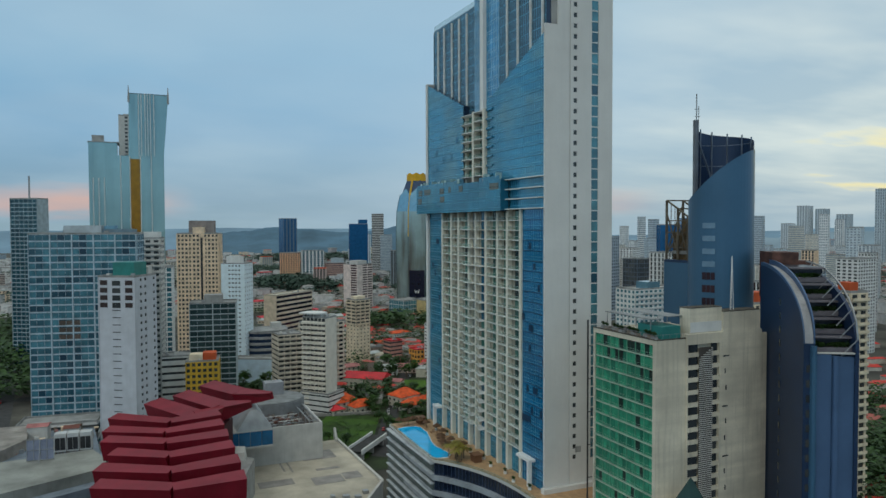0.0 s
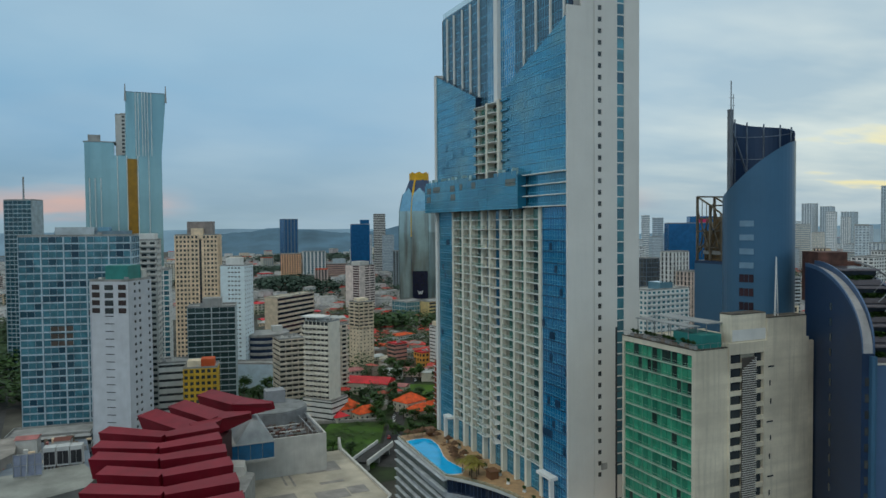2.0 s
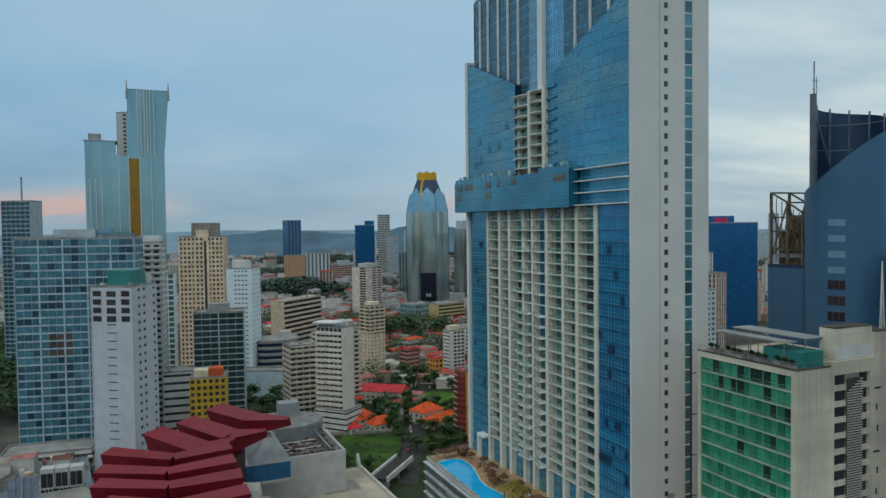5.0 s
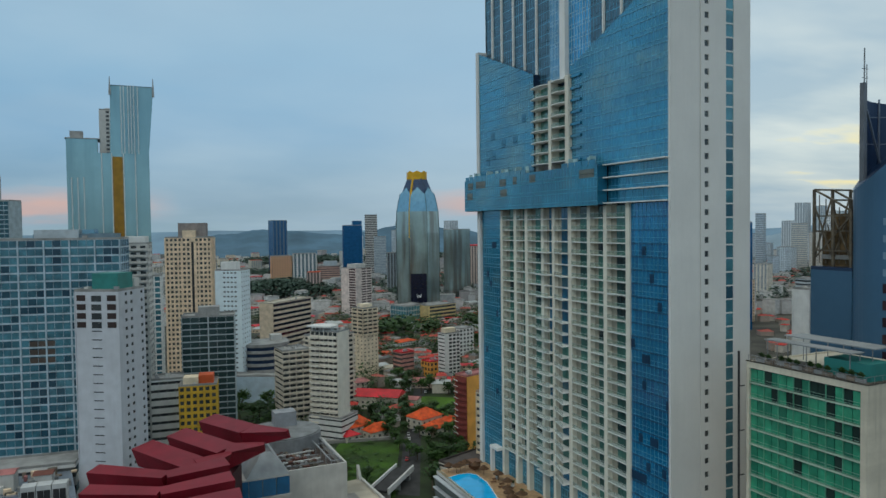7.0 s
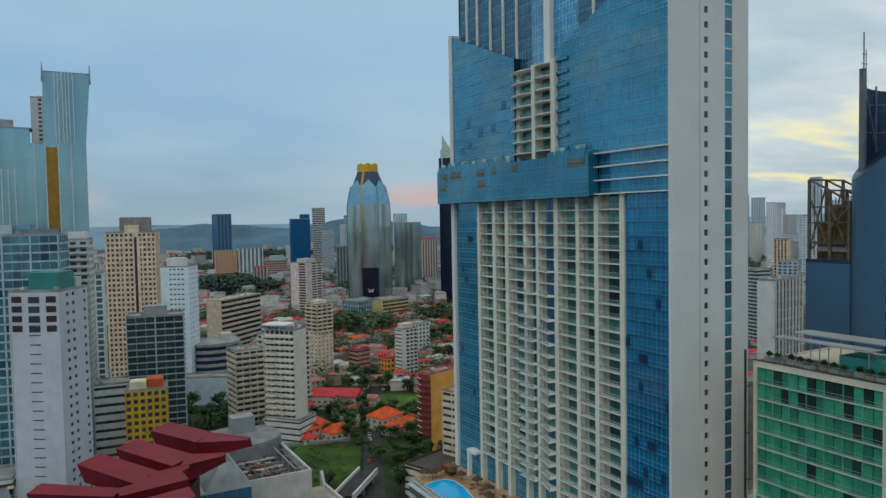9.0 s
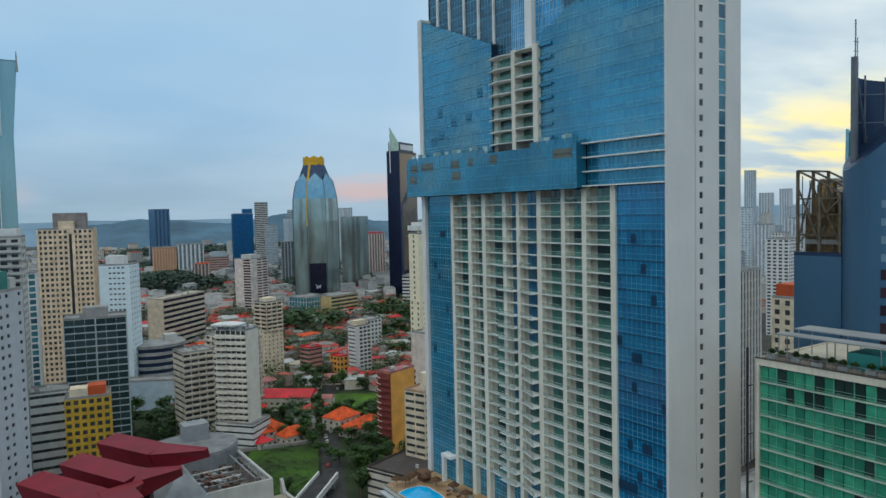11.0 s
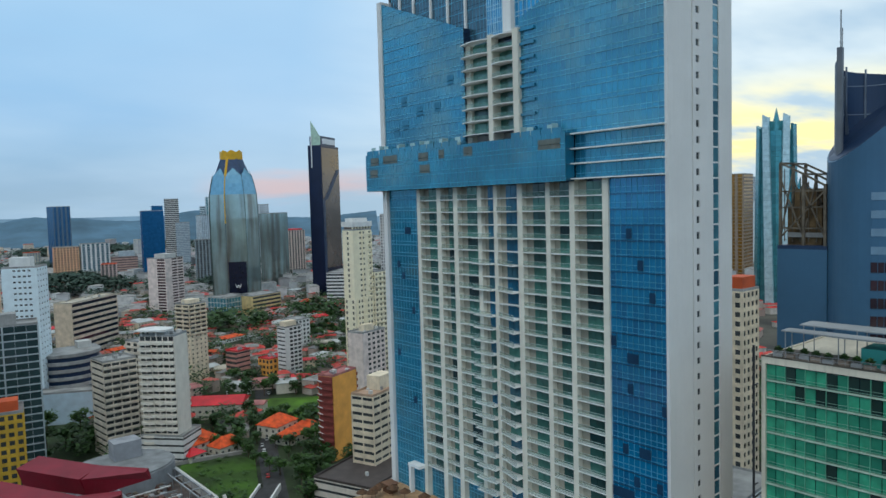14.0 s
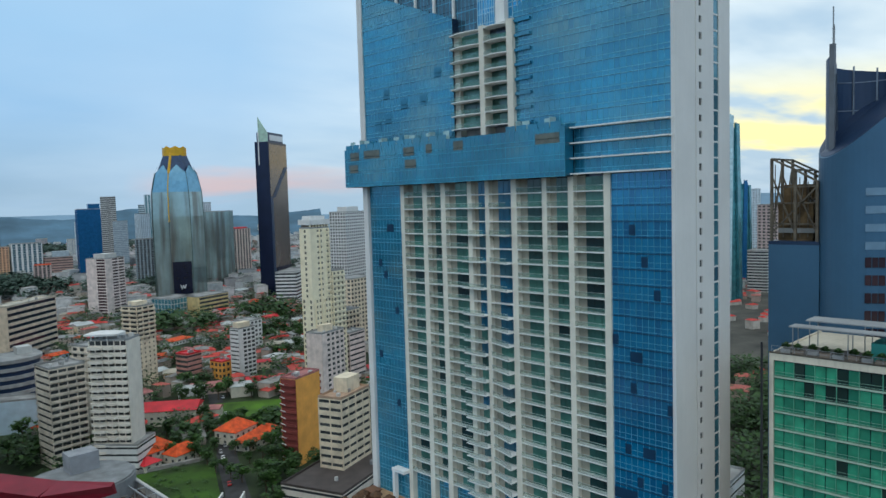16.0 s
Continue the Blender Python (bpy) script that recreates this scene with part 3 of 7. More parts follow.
def wedge_edge(w, n=6):
    """The edge of a balcony that swings out towards one end."""
    return [(-w / 2 + w * i / n, -0.2 - 2.0 * (i / n) ** 1.2 + 0.5 * max(0, i / n - 0.8)) for i in range(n + 1)]


def wedge_mesh(w):
    e = wedge_edge(w)
    return Boxes().prism([(-w / 2, 1.6)] + e + [(w / 2, 1.6)], -0.22, 0).mesh("balcony_floor", SLAB)


def wedge_rail(w):
    B, e = Boxes(), wedge_edge(w)
    return strip(B, [(x, y + 0.05) for x, y in e], 0.04, 0.03, 1.0).mesh("balustrade", BALUSTRADE)


def door_mesh(w, material=None):
    B = Boxes()
    B.box(-w / 2, w / 2, -0.05, 0.05, 0, FLH - 0.3)
    for k in range(1, 3):
        B.box(-w / 2 + w * k / 3 - 0.06, -w / 2 + w * k / 3 + 0.06, -0.14, -0.05, 0, FLH - 0.3)
    return B.mesh("sliding_door", material or DOORGLASS)


BAYS = [(PIERS[i][1], PIERS[i + 1][0]) for i in range(8)]
for k, (yn, ys) in enumerate(BAYS):
    w, yc = yn - ys, (yn + ys) / 2
    bowed = k in (3, 4)
    flat, arcs = slab_mesh(w, 0.0, 0.0), (slab_mesh(w + 2.4, 1.3, 0.15) if k == 3 else wedge_mesh(w + 0.2))
    rf, ra = rail_mesh(w, 0.0, 0.0), (rail_mesh(w + 2.4, 1.3, 0.15) if k == 3 else wedge_rail(w + 0.2))
    hrf = handrail_mesh([(-w / 2, 0.06), (w / 2, 0.06)])
    hr3, hr4 = handrail_mesh([(-w / 2 - 1.2, -1.24), (0, -1.39), (w / 2 + 1.2, -1.24)]), handrail_mesh([(x, y + 0.05) for x, y in wedge_edge(w + 0.2)])
    dw = w * 0.72
    dm, db_ = door_mesh(dw), door_mesh(dw, MIXDOOR)
    # recess shade is put into this colour, a darkened pier cream
    Boxes().box(108.2 if bowed else 108.45, 108.74, ys + dw, yn, FL0 - 0.3, FL0 + NFL * FLH).put("bay_wall", mat("shaded_balcony_cream", (0.42, 0.39, 0.31), streak=0.15), tower)
    for i in range(NFL):
        z = FL0 + i * FLH
        out = bowed and (i < 15 or i % 2 == 0)
        yy = yc + (1.1 if (out and k == 3) else 0)
        piece("balcony_floor", arcs if out else flat, tower, FX, yy, z, -90)
        if not (bowed and not out):
            piece("balustrade", ra if out else rf, tower, FX, yy, z, -90)
            piece("handrail", hr3 if out and k == 3 else hr4 if out else hrf, tower, FX, yy, z, -90)
        piece("sliding_door", db_ if bowed and (i >= 13 or (i * 7 + k * 5) % 4 == 0) else dm, tower, 108.55 - (0.35 if bowed else 0), ys + dw / 2, z + 0.02, -90)


def curtain(B, mull, x, y0, y1, z0, z1, cw, ph, ftop=None, lines=2, bx_=0.07, seed=1, joints=None):
    """Glass panes on the plane x between y0 < y1, storey by storey, each its own island with a slight lean; mullions stand proud."""
    rng = random.Random(seed)
    n = max(1, round((y1 - y0) / cw))
    cw = (y1 - y0) / n
    rows = math.ceil((z1 - z0) / ph - 0.01)
    for i in range(rows):
        for a, b in ((0.0, 0.3), (0.3, 1.0)):
            za, zb = z0 + (i + a) * ph + 0.03, min(z1, z0 + (i + b) * ph - 0.03)
            for k in range(n):
                ya, yb = y0 + k * cw + 0.02, y0 + (k + 1) * cw - 0.02
                ta, tb = (min(zb, ftop(ya)), min(zb, ftop(yb))) if ftop else (zb, zb)
                if min(ta, tb) <= za + 0.05:
                    continue
                e = [rng.uniform(-0.007, 0.007) for _ in range(4)]
                B.quad((x + e[0], yb, za), (x + e[1], ya, za), (x + e[2], ya, ta), (x + e[3], yb, tb))
        for f in ((0.0, 0.3) if lines == 2 else (0.0,)):
            z = z0 + (i + f) * ph
            if z > z1:
                continue
            ya, yb = y0, y1
            if ftop:
                ks = [y0 + j * (y1 - y0) / 200 for j in range(201) if ftop(y0 + j * (y1 - y0) / 200) > z + 0.1]
                if not ks:
                    continue
                ya, yb = min(ks), max(ks)
            mull.box(x - bx_, x + 0.02, ya, yb, z - 0.05, z + 0.08)
            if f == 0 and joints is not None:
                joints.box(x - bx_ * 0.5, x + 0.02, ya, yb, z - 0.17, z - 0.054)
    for k in range(n + 1):
        y = y0 + k * cw
        top = min(z1, ftop(y)) if ftop else z1
        if top > z0 + 1:
            mull.box(x - bx_ * 0.6, x + 0.02, y - 0.035, y + 0.035, z0, top)


# glass strips beside the balconies, pane by pane on the south strip
mull, strip_joint = Boxes(), Boxes()
strip_pane = pane_mesh(1.24, FLH - 0.12, BLUEPANE, 0.03)
for i in range(-3, NFL):
    for k in range(10):
        piece("glass_pane", strip_pane, tower, 107.55 + 0.01 * ((i * 7 + k * 3) % 3), 174.5 + (k + 0.5) * 1.27, FL0 + i * FLH + 0.06, -90 + ((i * 13 + k * 29) % 11 - 5) * 0.06)
    if i == -3:
        for k in range(11):
            mull.box(107.47, 107.6, 174.5 + k * 1.27 - 0.04, 174.5 + k * 1.27 + 0.04, FL0 - 3 * FLH, FL0 + NFL * FLH)
    strip_joint.box(107.42, 107.6, 174.4, 187.2, FL0 + i * FLH - 0.14, FL0 + i * FLH + 0.05)
    mull.box(107.46, 107.6, 174.4, 187.2, FL0 + (i + 0.12) * FLH - 0.04, FL0 + (i + 0.12) * FLH + 0.04)
    mull.box(107.46, 107.6, 174.4, 187.2, FL0 + (i + 0.45) * FLH - 0.04, FL0 + (i + 0.45) * FLH + 0.04)
DARKHOLE = mat("open_sash_dark", (0.010, 0.045, 0.10), rough=0.5, ior=1.3)
for i, k, n in ((3, 7, 3), (3, 6, 1), (4, 5, 1), (4, 1, 1), (6, 3, 2), (6, 7, 1), (2, 1, 1), (9, 0, 1), (12, 5, 2), (13, 9, 1), (18, 4, 1), (16, 2, 1), (20, 6, 1), (10, 6, 1)):
    Boxes().box(107.36, 107.44, 174.5 + k * 1.27, 174.5 + (k + n) * 1.27, FL0 + i * FLH + 0.4, FL0 + i * FLH + 2.4).put("open_window", DARKHOLE, tower)
for i, y, n in ((5, 250.5, 1), (9, 257, 1), (13, 250, 1), (16, 254, 1), (20, 251, 2), (17, 256, 1)):
    Boxes().box(107.4, 107.47, y, y + n * 1.25, FL0 + i * FLH + 0.4, FL0 + i * FLH + 2.2).put("open_window", DARKHOLE, tower)
for y, z in ((238.0, 143.2), (245.0, 143.0), (251.0, 140.0), (251.5, 146.0), (233.0, 149.0), (255.0, 138.5)):
    Boxes().box(106.98, 107.03, y - 1.2, y + 1.2, z, z + 2.4).put("dull_panel", mat("dull_blue_panel", (0.032, 0.19, 0.31), rough=0.25, metal=0.2), tower)
backing = Boxes()
backing.box(107.62, 109.4, 174.3, 187.3, DECKZ, 125)
backing.box(107.62, 109.4, 246.3, 260.2, DECKZ, 125)
backing.box(108.75, 109.4, 187.2, 247.5, DECKZ, 125)
backing.box(107.7, 109.4, 174.3, 196, 125, 134)
backing.put("glass_backing", NAVYGLASS, tower)
glass, joints = Boxes(), Boxes()
curtain(glass, mull, 107.55, 247.5, 260.0, DECKZ, 124.6, 1.25, FLH, seed=3, joints=joints)
curtain(glass, mull, 108.55, 187.2, 247.5, DECKZ, FL0 - 0.4, 1.25, 2.8, seed=4)
# main field with its V-shaped upper edge
vee = lambda y: max(174.6 - (261 - y) * 0.392, 173.9 - 0.395 * (y - 175))
field = Boxes()
curtain(glass, field, FX + 0.05, 174.5, 210.0, 134.0, 175, 1.25, FLH, vee, seed=5, joints=joints)
curtain(glass, field, FX + 0.05, 228.0, 260.2, 134.0, 175, 1.25, FLH, vee, seed=6, joints=joints)
strip_joint.put("floor_joint", mat("dark_floor_joint", (0.010, 0.07, 0.15), rough=0.35, metal=0.2), tower, "", "stuff")
field.put("field_mullions", mat("field_mullion", (0.20, 0.50, 0.62), rough=0.4, metal=0.3), tower, "", "stuff")
joints.put("floor_joint", mat("dark_floor_joint", (0.010, 0.07, 0.15), rough=0.35, metal=0.2), tower, "", "stuff")
glass.put("curtain_glass", BLUEGLASS, tower, "blue reflective curtain glass", "stuff")
for y0, y1 in ((174.4, 210.0), (228.0, 260.4)):
    lo = [(FX + 0.1, y1, 134), (FX + 0.1, y0, 134), (109.4, y0, 134), (109.4, y1, 134)]
    Boxes().hull(lo, [(p[0], p[1], vee(p[1]) - 0.05) for p in lo]).put("glass_backing", NAVYGLASS, tower)
# the belt that juts out above the balconies
belt, bm = Boxes(), Boxes()
curtain(belt, bm, 104.4, 195.6, 266.2, 124.4, 134.2, 1.25, 3.27, seed=7)
rng = random.Random(9)
for i in range(3):
    for k in range(4):
        za, zb, xa, xb = 124.45 + i * 3.27, 124.4 + (i + 1) * 3.27 - 0.05, 104.5 + k * 0.7, 105.15 + k * 0.7
        belt.quad((xa, 195.58, za), (xb, 195.58, za), (xb, 195.58, zb), (xa, 195.58, zb))
belt.put("belt_glass", BELT, tower, "teal glass of the projecting belt storeys", "stuff")
for y, z, w_ in ((262.0, 131.2, 3.6), (255.0, 131.4, 6.2), (262.5, 128.0, 3.6), (240.5, 128.2, 4.0), (241.0, 131.2, 3.8), (224.5, 131.4, 3.0), (199.8, 131.0, 6.0), (234.0, 131.4, 2.0)):
    Boxes().box(104.33, 104.39, y - w_ / 2, y + w_ / 2, z, z + 2.1).put("dull_panel", mat("brown_tinted_panel", (0.16, 0.17, 0.14), rough=0.25, metal=0.2, scale=0.5, var=0.3), tower)
bb = Boxes()
bb.box(104.5, 107.0, 195.62, 266.1, 124.3, 134.1)
bb.box(107.0, 112.0, 262.1, 266.1, 124.3, 134.1)
bb.put("belt_body", NAVYPANEL, tower)
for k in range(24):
    yy = 196.5 + k * 2.9
    if 209 < yy < 228:
        continue
    Boxes().box(104.55, 104.62, yy, yy + 2.6, 134.12, 135.3).put("terrace_screen", BELT, tower)
    if k % 3 == 1:
        Boxes().box(104.9, 106.9, yy, yy + 0.08, 134.12, 136.4).put("terrace_divider", SCREEN, tower)
    if k % 2:
        Boxes().box(105.6, 105.7, yy, yy + 1.9, 134.12, 136.2).put("terrace_divider", SCREEN, tower)
# white ledges south of the belt
for i, z in enumerate((124.75, 127.8, 130.8, 133.85)):
    Boxes().box(105.9, 107.7, 174.4, 195.55, z - 0.13, z + 0.13).put("ledge", SLAB, tower)
lg = Boxes()
curtain(lg, mull, 107.66, 174.4, 195.55, 124.9, 133.7, 1.25, 3.03, seed=8)
lg.put("ledge_glass", BELT, tower, "", "stuff")
bm.put("belt_mullions", mat("belt_mullion", (0.10, 0.40, 0.54), rough=0.4, metal=0.3), tower, "", "stuff")

# balcony stack over the belt
arc1, arc2 = slab_mesh(9.2, 0.3, 1.0), slab_mesh(7.4, 0.3, 1.0)
rl1, rl2 = rail_mesh(9.2, 0.3, 1.0), rail_mesh(7.4, 0.3, 1.0)
dm1 = door_mesh(7.2)
for i in range(8):
    z = 136.3 + i * 3.02
    for me, rl, yc in ((arc1, rl1, 223.6), (arc2, rl2, 214.6)):
        piece("balcony_floor", me, tower, FX - 0.5, yc, z, -90)
        if i < 7:
            piece("balustrade", rl, tower, FX - 0.5, yc, z, -90)
            piece("sliding_door", dm1, tower, 108.6, yc, z + 0.02, -90)
for a, b in ((217.6, 219.0), (209.6, 211.2), (226.4, 228.2)):
    Boxes().box(FX - (1.0 if b < 228 else -0.6), 109.4, a, b, 134.2, 158.0).put("pier", PIER, tower)

# raised bars stand in for the shaded slots beside the balcony stack
for i in range(8):
    Boxes().box(106.5, 107.04, 205.4, 209.55, 135.9 + i * 3.02, 136.5 + i * 3.02).put("glass_ledge", BELT, tower)
# crown behind the V: pilasters over grey-blue glass
crown = Boxes()
curtain(crown, mull, 109.3, 220.8, 259.0, 154.0, TOPL, 1.25, 3.02, seed=11, lines=1)
curtain(crown, mull, 107.75, 174.6, 202.4, 158.0, TOPR, 1.25, 3.02, seed=12, lines=1)
crown.put("crown_glass", CROWNGLASS, tower, "grey-blue glass between white pilasters", "stuff")
bright, bmull = Boxes(), Boxes()
curtain(bright, bmull, 108.2, 202.4, 212.2, 158.0, TOPR, 1.3, 3.02, seed=13)
curtain(bright, bmull, 108.2, 215.1, 221.0, 158.0, TOPR, 1.3, 3.02, seed=14)
for k in range(9):
    for y in (202.6 + k * 1.2, 215.4 + k * 0.7):
        bmull.box(108.08, 108.2, y - 0.06, y + 0.06, 158, TOPR)
bmull.put("bay_mullions", mat("bay_mullion", (0.45, 0.62, 0.70), rough=0.4, metal=0.1), tower, "", "stuff")
bright.put("bay_glass", BRIGHTGLASS, tower, "bright blue bay glazing", "stuff")
bk = Boxes()
bk.box(108.25, 110.4, 202.4, 221.0, 156, TOPR - 0.4), bk.box(109.36, 110.2, 221, 259, 152, TOPL - 0.3), bk.box(107.85, 110.2, 174.62, 202.4, 152, TOPR - 0.4)
bk.put("glass_backing", NAVYGLASS, tower)
for y in (254.8, 249.0, 242.0, 235.6, 229.2):
    Boxes().box(108.75, 109.35, y - 0.28, y + 0.28, 150, TOPL - 1).put("pilaster", SLAB, tower)
for y in (196.9, 190.2, 182.6, 176.0):
    Boxes().box(107.2, 107.8, y - 0.26, y + 0.26, vee(y) - 1.0, TOPR).put("pilaster", SLAB, tower)
Boxes().box(107.0, 108.4, 212.4, 214.9, 158.0, TOPR + 1).put("pilaster", SLAB, tower)
roofb = Boxes()
roofb.box(109.4, BX, 220.6, 259.2, TOPL - 0.4, TOPL + 0.2), roofb.box(109.4, BX, SY + 0.4, 221, TOPR - 0.4, TOPR + 0.3)
roofb.put("roof", ROOFGREY, tower)
Boxes().box(109.3, 109.5, 221, 259.2, TOPL + 0.2, TOPL + 2.0).put("roof_screen", BALUSTRADE, tower)
Boxes().box(114, 121, 222, 230, TOPL + 0.2, TOPL + 9).put("penthouse", CREAM, tower)
mull.put("mullions", mat("mullion_blue", (0.13, 0.43, 0.60), rough=0.4, metal=0.3), tower, "", "stuff")

# white south wall with its column of small windows and the glazed stair strip
wall = Boxes()
W0, W1 = SY, SY + 0.6
wall.box(107.6, 111.3, W0, W1, 44.5, 176.5)
wall.box(111.3, 115.0, W0, W1, 44.5, TOPR)
wall.box(115.0, 115.4, W0 + 0.25, W1, 44.5, TOPR)
wall.box(115.4, 116.5, W0, W1, 44.5, TOPR)
wall.box(117.7, 118.9, W0, W1, 44.5, TOPR)
wall.box(118.9, 122.7, W0 - 0.0, W1, 44.5, TOPR)
wall.box(125.0, BX, W0, W1, 44.5, TOPR)
z, zs = 44.5, []
for i in range(54):
    zc = 51.6 + i * 3.035 + 0.7
    zs.append(zc)
    wall.box(116.5, 117.7, W0, W1, z, zc - 0.65)
    z = zc + 0.65
wall.box(116.5, 117.7, W0, W1, z, TOPR) if z < TOPR else None
wall.box(122.7, 125.0, W0 + 0.1, W1, 44.5, 51.0)
for i in range(52):
    wall.box(122.7, 125.0, W0 + 0.08, W1, 51.0 + i * 3.035, 51.0 + i * 3.035 + 0.32)
wall.box(BX - 0.6, BX, W1, NY, 30, TOPL), wall.box(BX - 0.6, BX, W1, 221, TOPL, TOPR)
wall.box(FX - 0.3, BX - 0.6, NY - 1.8, NY, DECKZ, 174.9)
wall.box(109.4, BX - 0.6, 259.0, 260.2, 174.9, TOPL)
wall.box(FX - 0.03, 107.6, SY, 174.5, 44.5, 176.5)
wall.put("side_wall", TOWERWHITE, tower, "smooth white rendered side wall")
Boxes().box(FX - 0.8, BX + 0.8, SY - 1.2, SY + 0.6, 30, 44.45).put("base_wall", TOWERWHITE, tower)
me = pane_mesh(1.2, 1.3, DARKGLASS)
for zc in zs:
    if zc < TOPR - 2:
        piece("window", me, tower, 117.1, W0 + 0.3, zc - 0.65)
me = pane_mesh(2.3, 2.7, TEALGLASS)
for i in range(51):
    piece("window", me, tower, 123.85, W0 + 0.25, 51.0 + i * 3.035 + 0.33)
Boxes().box(117.4, 119.4, W0 - 0.06, W0, 53.5, 55.3).put("wall_vent", GREYC, tower)
# portals at the foot of the glass strips
for y0, y1, yc in ((187.2, 179.6, 180.3), (247.6, 252.4, 251.7)):
    Boxes().box(105.2, 107.5, min(y0, y1), max(y0, y1), 50.3, 51.1).box(105.2, 106.4, yc - 0.45, yc + 0.45, DECKZ, 50.3).put("portal", SLAB, tower)

# ---- podium with the pool terrace ----
podium = thing("podium", "curved podium with white bands and dark glazing under a pool terrace", "podium", 0, 0, 0)
edge = [(90.0, 259.5), (89.4, 236.0), (89.3, 214.0), (91.5, 211.2), (94.0, 207.4), (96.6, 202.4), (98.7, 197.2), (100.3, 191.6), (101.3, 185.6), (101.8, 179.0), (101.9, 172.0), (101.9, 162.0)]
rim = edge + [(135, 162.0), (135, 259.5)]


def grown(k):
    return [(x - k * (1 if i < len(edge) else 0), y - (k if 3 <= i < len(edge) - 1 else 0)) for i, (x, y) in enumerate(rim)]


Boxes().prism(grown(-0.6), 0, DECKZ - 0.4).put("glazing", NAVYGLASS, podium, "dark navy ribbon glazing")
for i in range(9):
    zt = DECKZ - 0.0 - i * 5.1
    if zt > 1:
        Boxes().prism(grown(0.35 if i else 0.0), max(zt - (1.5 if i else 0.9), 0.1), zt - (0.02 if i == 0 else 0)).put("white_band", mat("podium_band", (0.34, 0.37, 0.40), rough=0.5, streak=0.15) if i else LIGHTGREY, podium)
lv, lb2 = mat("podium_panel", (0.105, 0.135, 0.135), rough=0.5, metal=0.2, streak=0.2), mat("podium_sill", (0.58, 0.62, 0.64), rough=0.6, streak=0.2)
for i in range(12):
    z = 41.6 - i * 3.3
    if z > 3:
        Boxes().box(89.2, 90.2, 214.6, 259.3, z - 2.6, z - 0.35).put("side_panel", lv, podium)
        Boxes().box(88.6, 90.2, 214.6, 259.3, z - 0.345, z + 0.05).put("side_sill", lb2, podium)
Boxes().prism(grown(-0.15), DECKZ, DECKZ + 0.05).put("terrace_floor", DECK, podium, "warm tiled terrace")
pr = Boxes()
for (xa, ya), (xb, yb) in zip(edge, edge[1:]):
    pr.hull([(xa, ya, DECKZ + 0.05), (xb, yb, DECKZ + 0.05), (xb + 0.3, yb, DECKZ + 0.05), (xa + 0.3, ya, DECKZ + 0.05)], [(xa, ya, DECKZ + 0.9), (xb, yb, DECKZ + 0.9), (xb + 0.3, yb, DECKZ + 0.9), (xa + 0.3, ya, DECKZ + 0.9)])
pr.put("parapet", BALUSTRADE, podium)
pool = thing("swimming_pool", "bright blue infinity pool with a curved edge on the terrace", "swimming pool", 0, 0, DECKZ + 0.06)
pool_pts = [(90.4, 251.5), (89.85, 236.0), (89.75, 215.6), (90.9, 214.0), (94.6, 213.6), (96.8, 216.5), (96.2, 221.0), (95.4, 226.0), (95.9, 231.0), (97.6, 237.0), (99.0, 243.0), (99.2, 250.0), (97.5, 252.2), (94.0, 252.6)]
Boxes().prism(pool_pts, 0, 0.25).put("water", POOL, pool)
cp = Boxes()
for (xa, ya), (xb, yb) in zip(pool_pts, pool_pts[1:] + pool_pts[:1]):
    cp.bar((xa, ya, 0.12), (xb, yb, 0.12), 0.28)
cp.put("coping", SLAB, pool)
for i, (x, y, h) in enumerate(((94.8, 214.0, 4.2), (96.2, 211.6, 5.0), (97.6, 209.5, 4.4), (97.8, 213.2, 5.2), (99.0, 211.0, 4.0), (95.6, 209.0, 3.8))):
    palm(x, y, DECKZ + 0.05, h, i)
rng = random.Random(4)
pl = Boxes().prism([(math.cos(a * 1.047) * 0.6, math.sin(a * 1.047) * 0.6) for a in range(6)], 0, 0.8).mesh("planter", SLAB)
sh = crown_mesh("shrub", 31, 0.8, 1.6, 60, LEAF, 0.5)
for i in range(10):
    y = 178 + i * 7.4
    x = 104.6 - (1.2 if i % 2 else 0)
    th = thing("planter", "round white planter with a clipped shrub", "planter", x, y, DECKZ + 0.05, 0, "terrace planters")
    piece("planter_pot", pl, th, 0, 0, 0), piece("shrub", sh, th, 0, 0, 0.3)
lb = Boxes().box(-0.3, 0.3, -0.95, 0.5, 0.3, 0.42).box(-0.28, -0.2, -0.9, -0.8, 0, 0.3).box(0.2, 0.28, -0.9, -0.8, 0, 0.3).box(-0.28, -0.2, 0.4, 0.5, 0, 0.3).box(0.2, 0.28, 0.4, 0.5, 0, 0.3).mesh("frame", TIMBER)
lc = Boxes().hull([(-0.3, 0.5, 0.32), (0.3, 0.5, 0.32), (0.3, 0.55, 0.42), (-0.3, 0.55, 0.42)], [(-0.3, 1.0, 0.75), (0.3, 1.0, 0.75), (0.3, 1.02, 0.85), (-0.3, 1.02, 0.85)]).mesh("backrest", TIMBER)
for i in range(14):
    x, y = (100.6 + (i % 2) * 1.6, 219.0 + i * 2.3) if i < 12 else (93.2 + i * 0.2, 211.5 - i * 0.3)
    th = thing("sun_lounger", "brown wooden sun lounger by the pool", "sun lounger", x, y, DECKZ + 0.05, 90 + (i * 31) % 30, "pool loungers")
    piece("frame", lb, th, 0, 0, 0), piece("backrest", lc, th, 0, 0, 0)
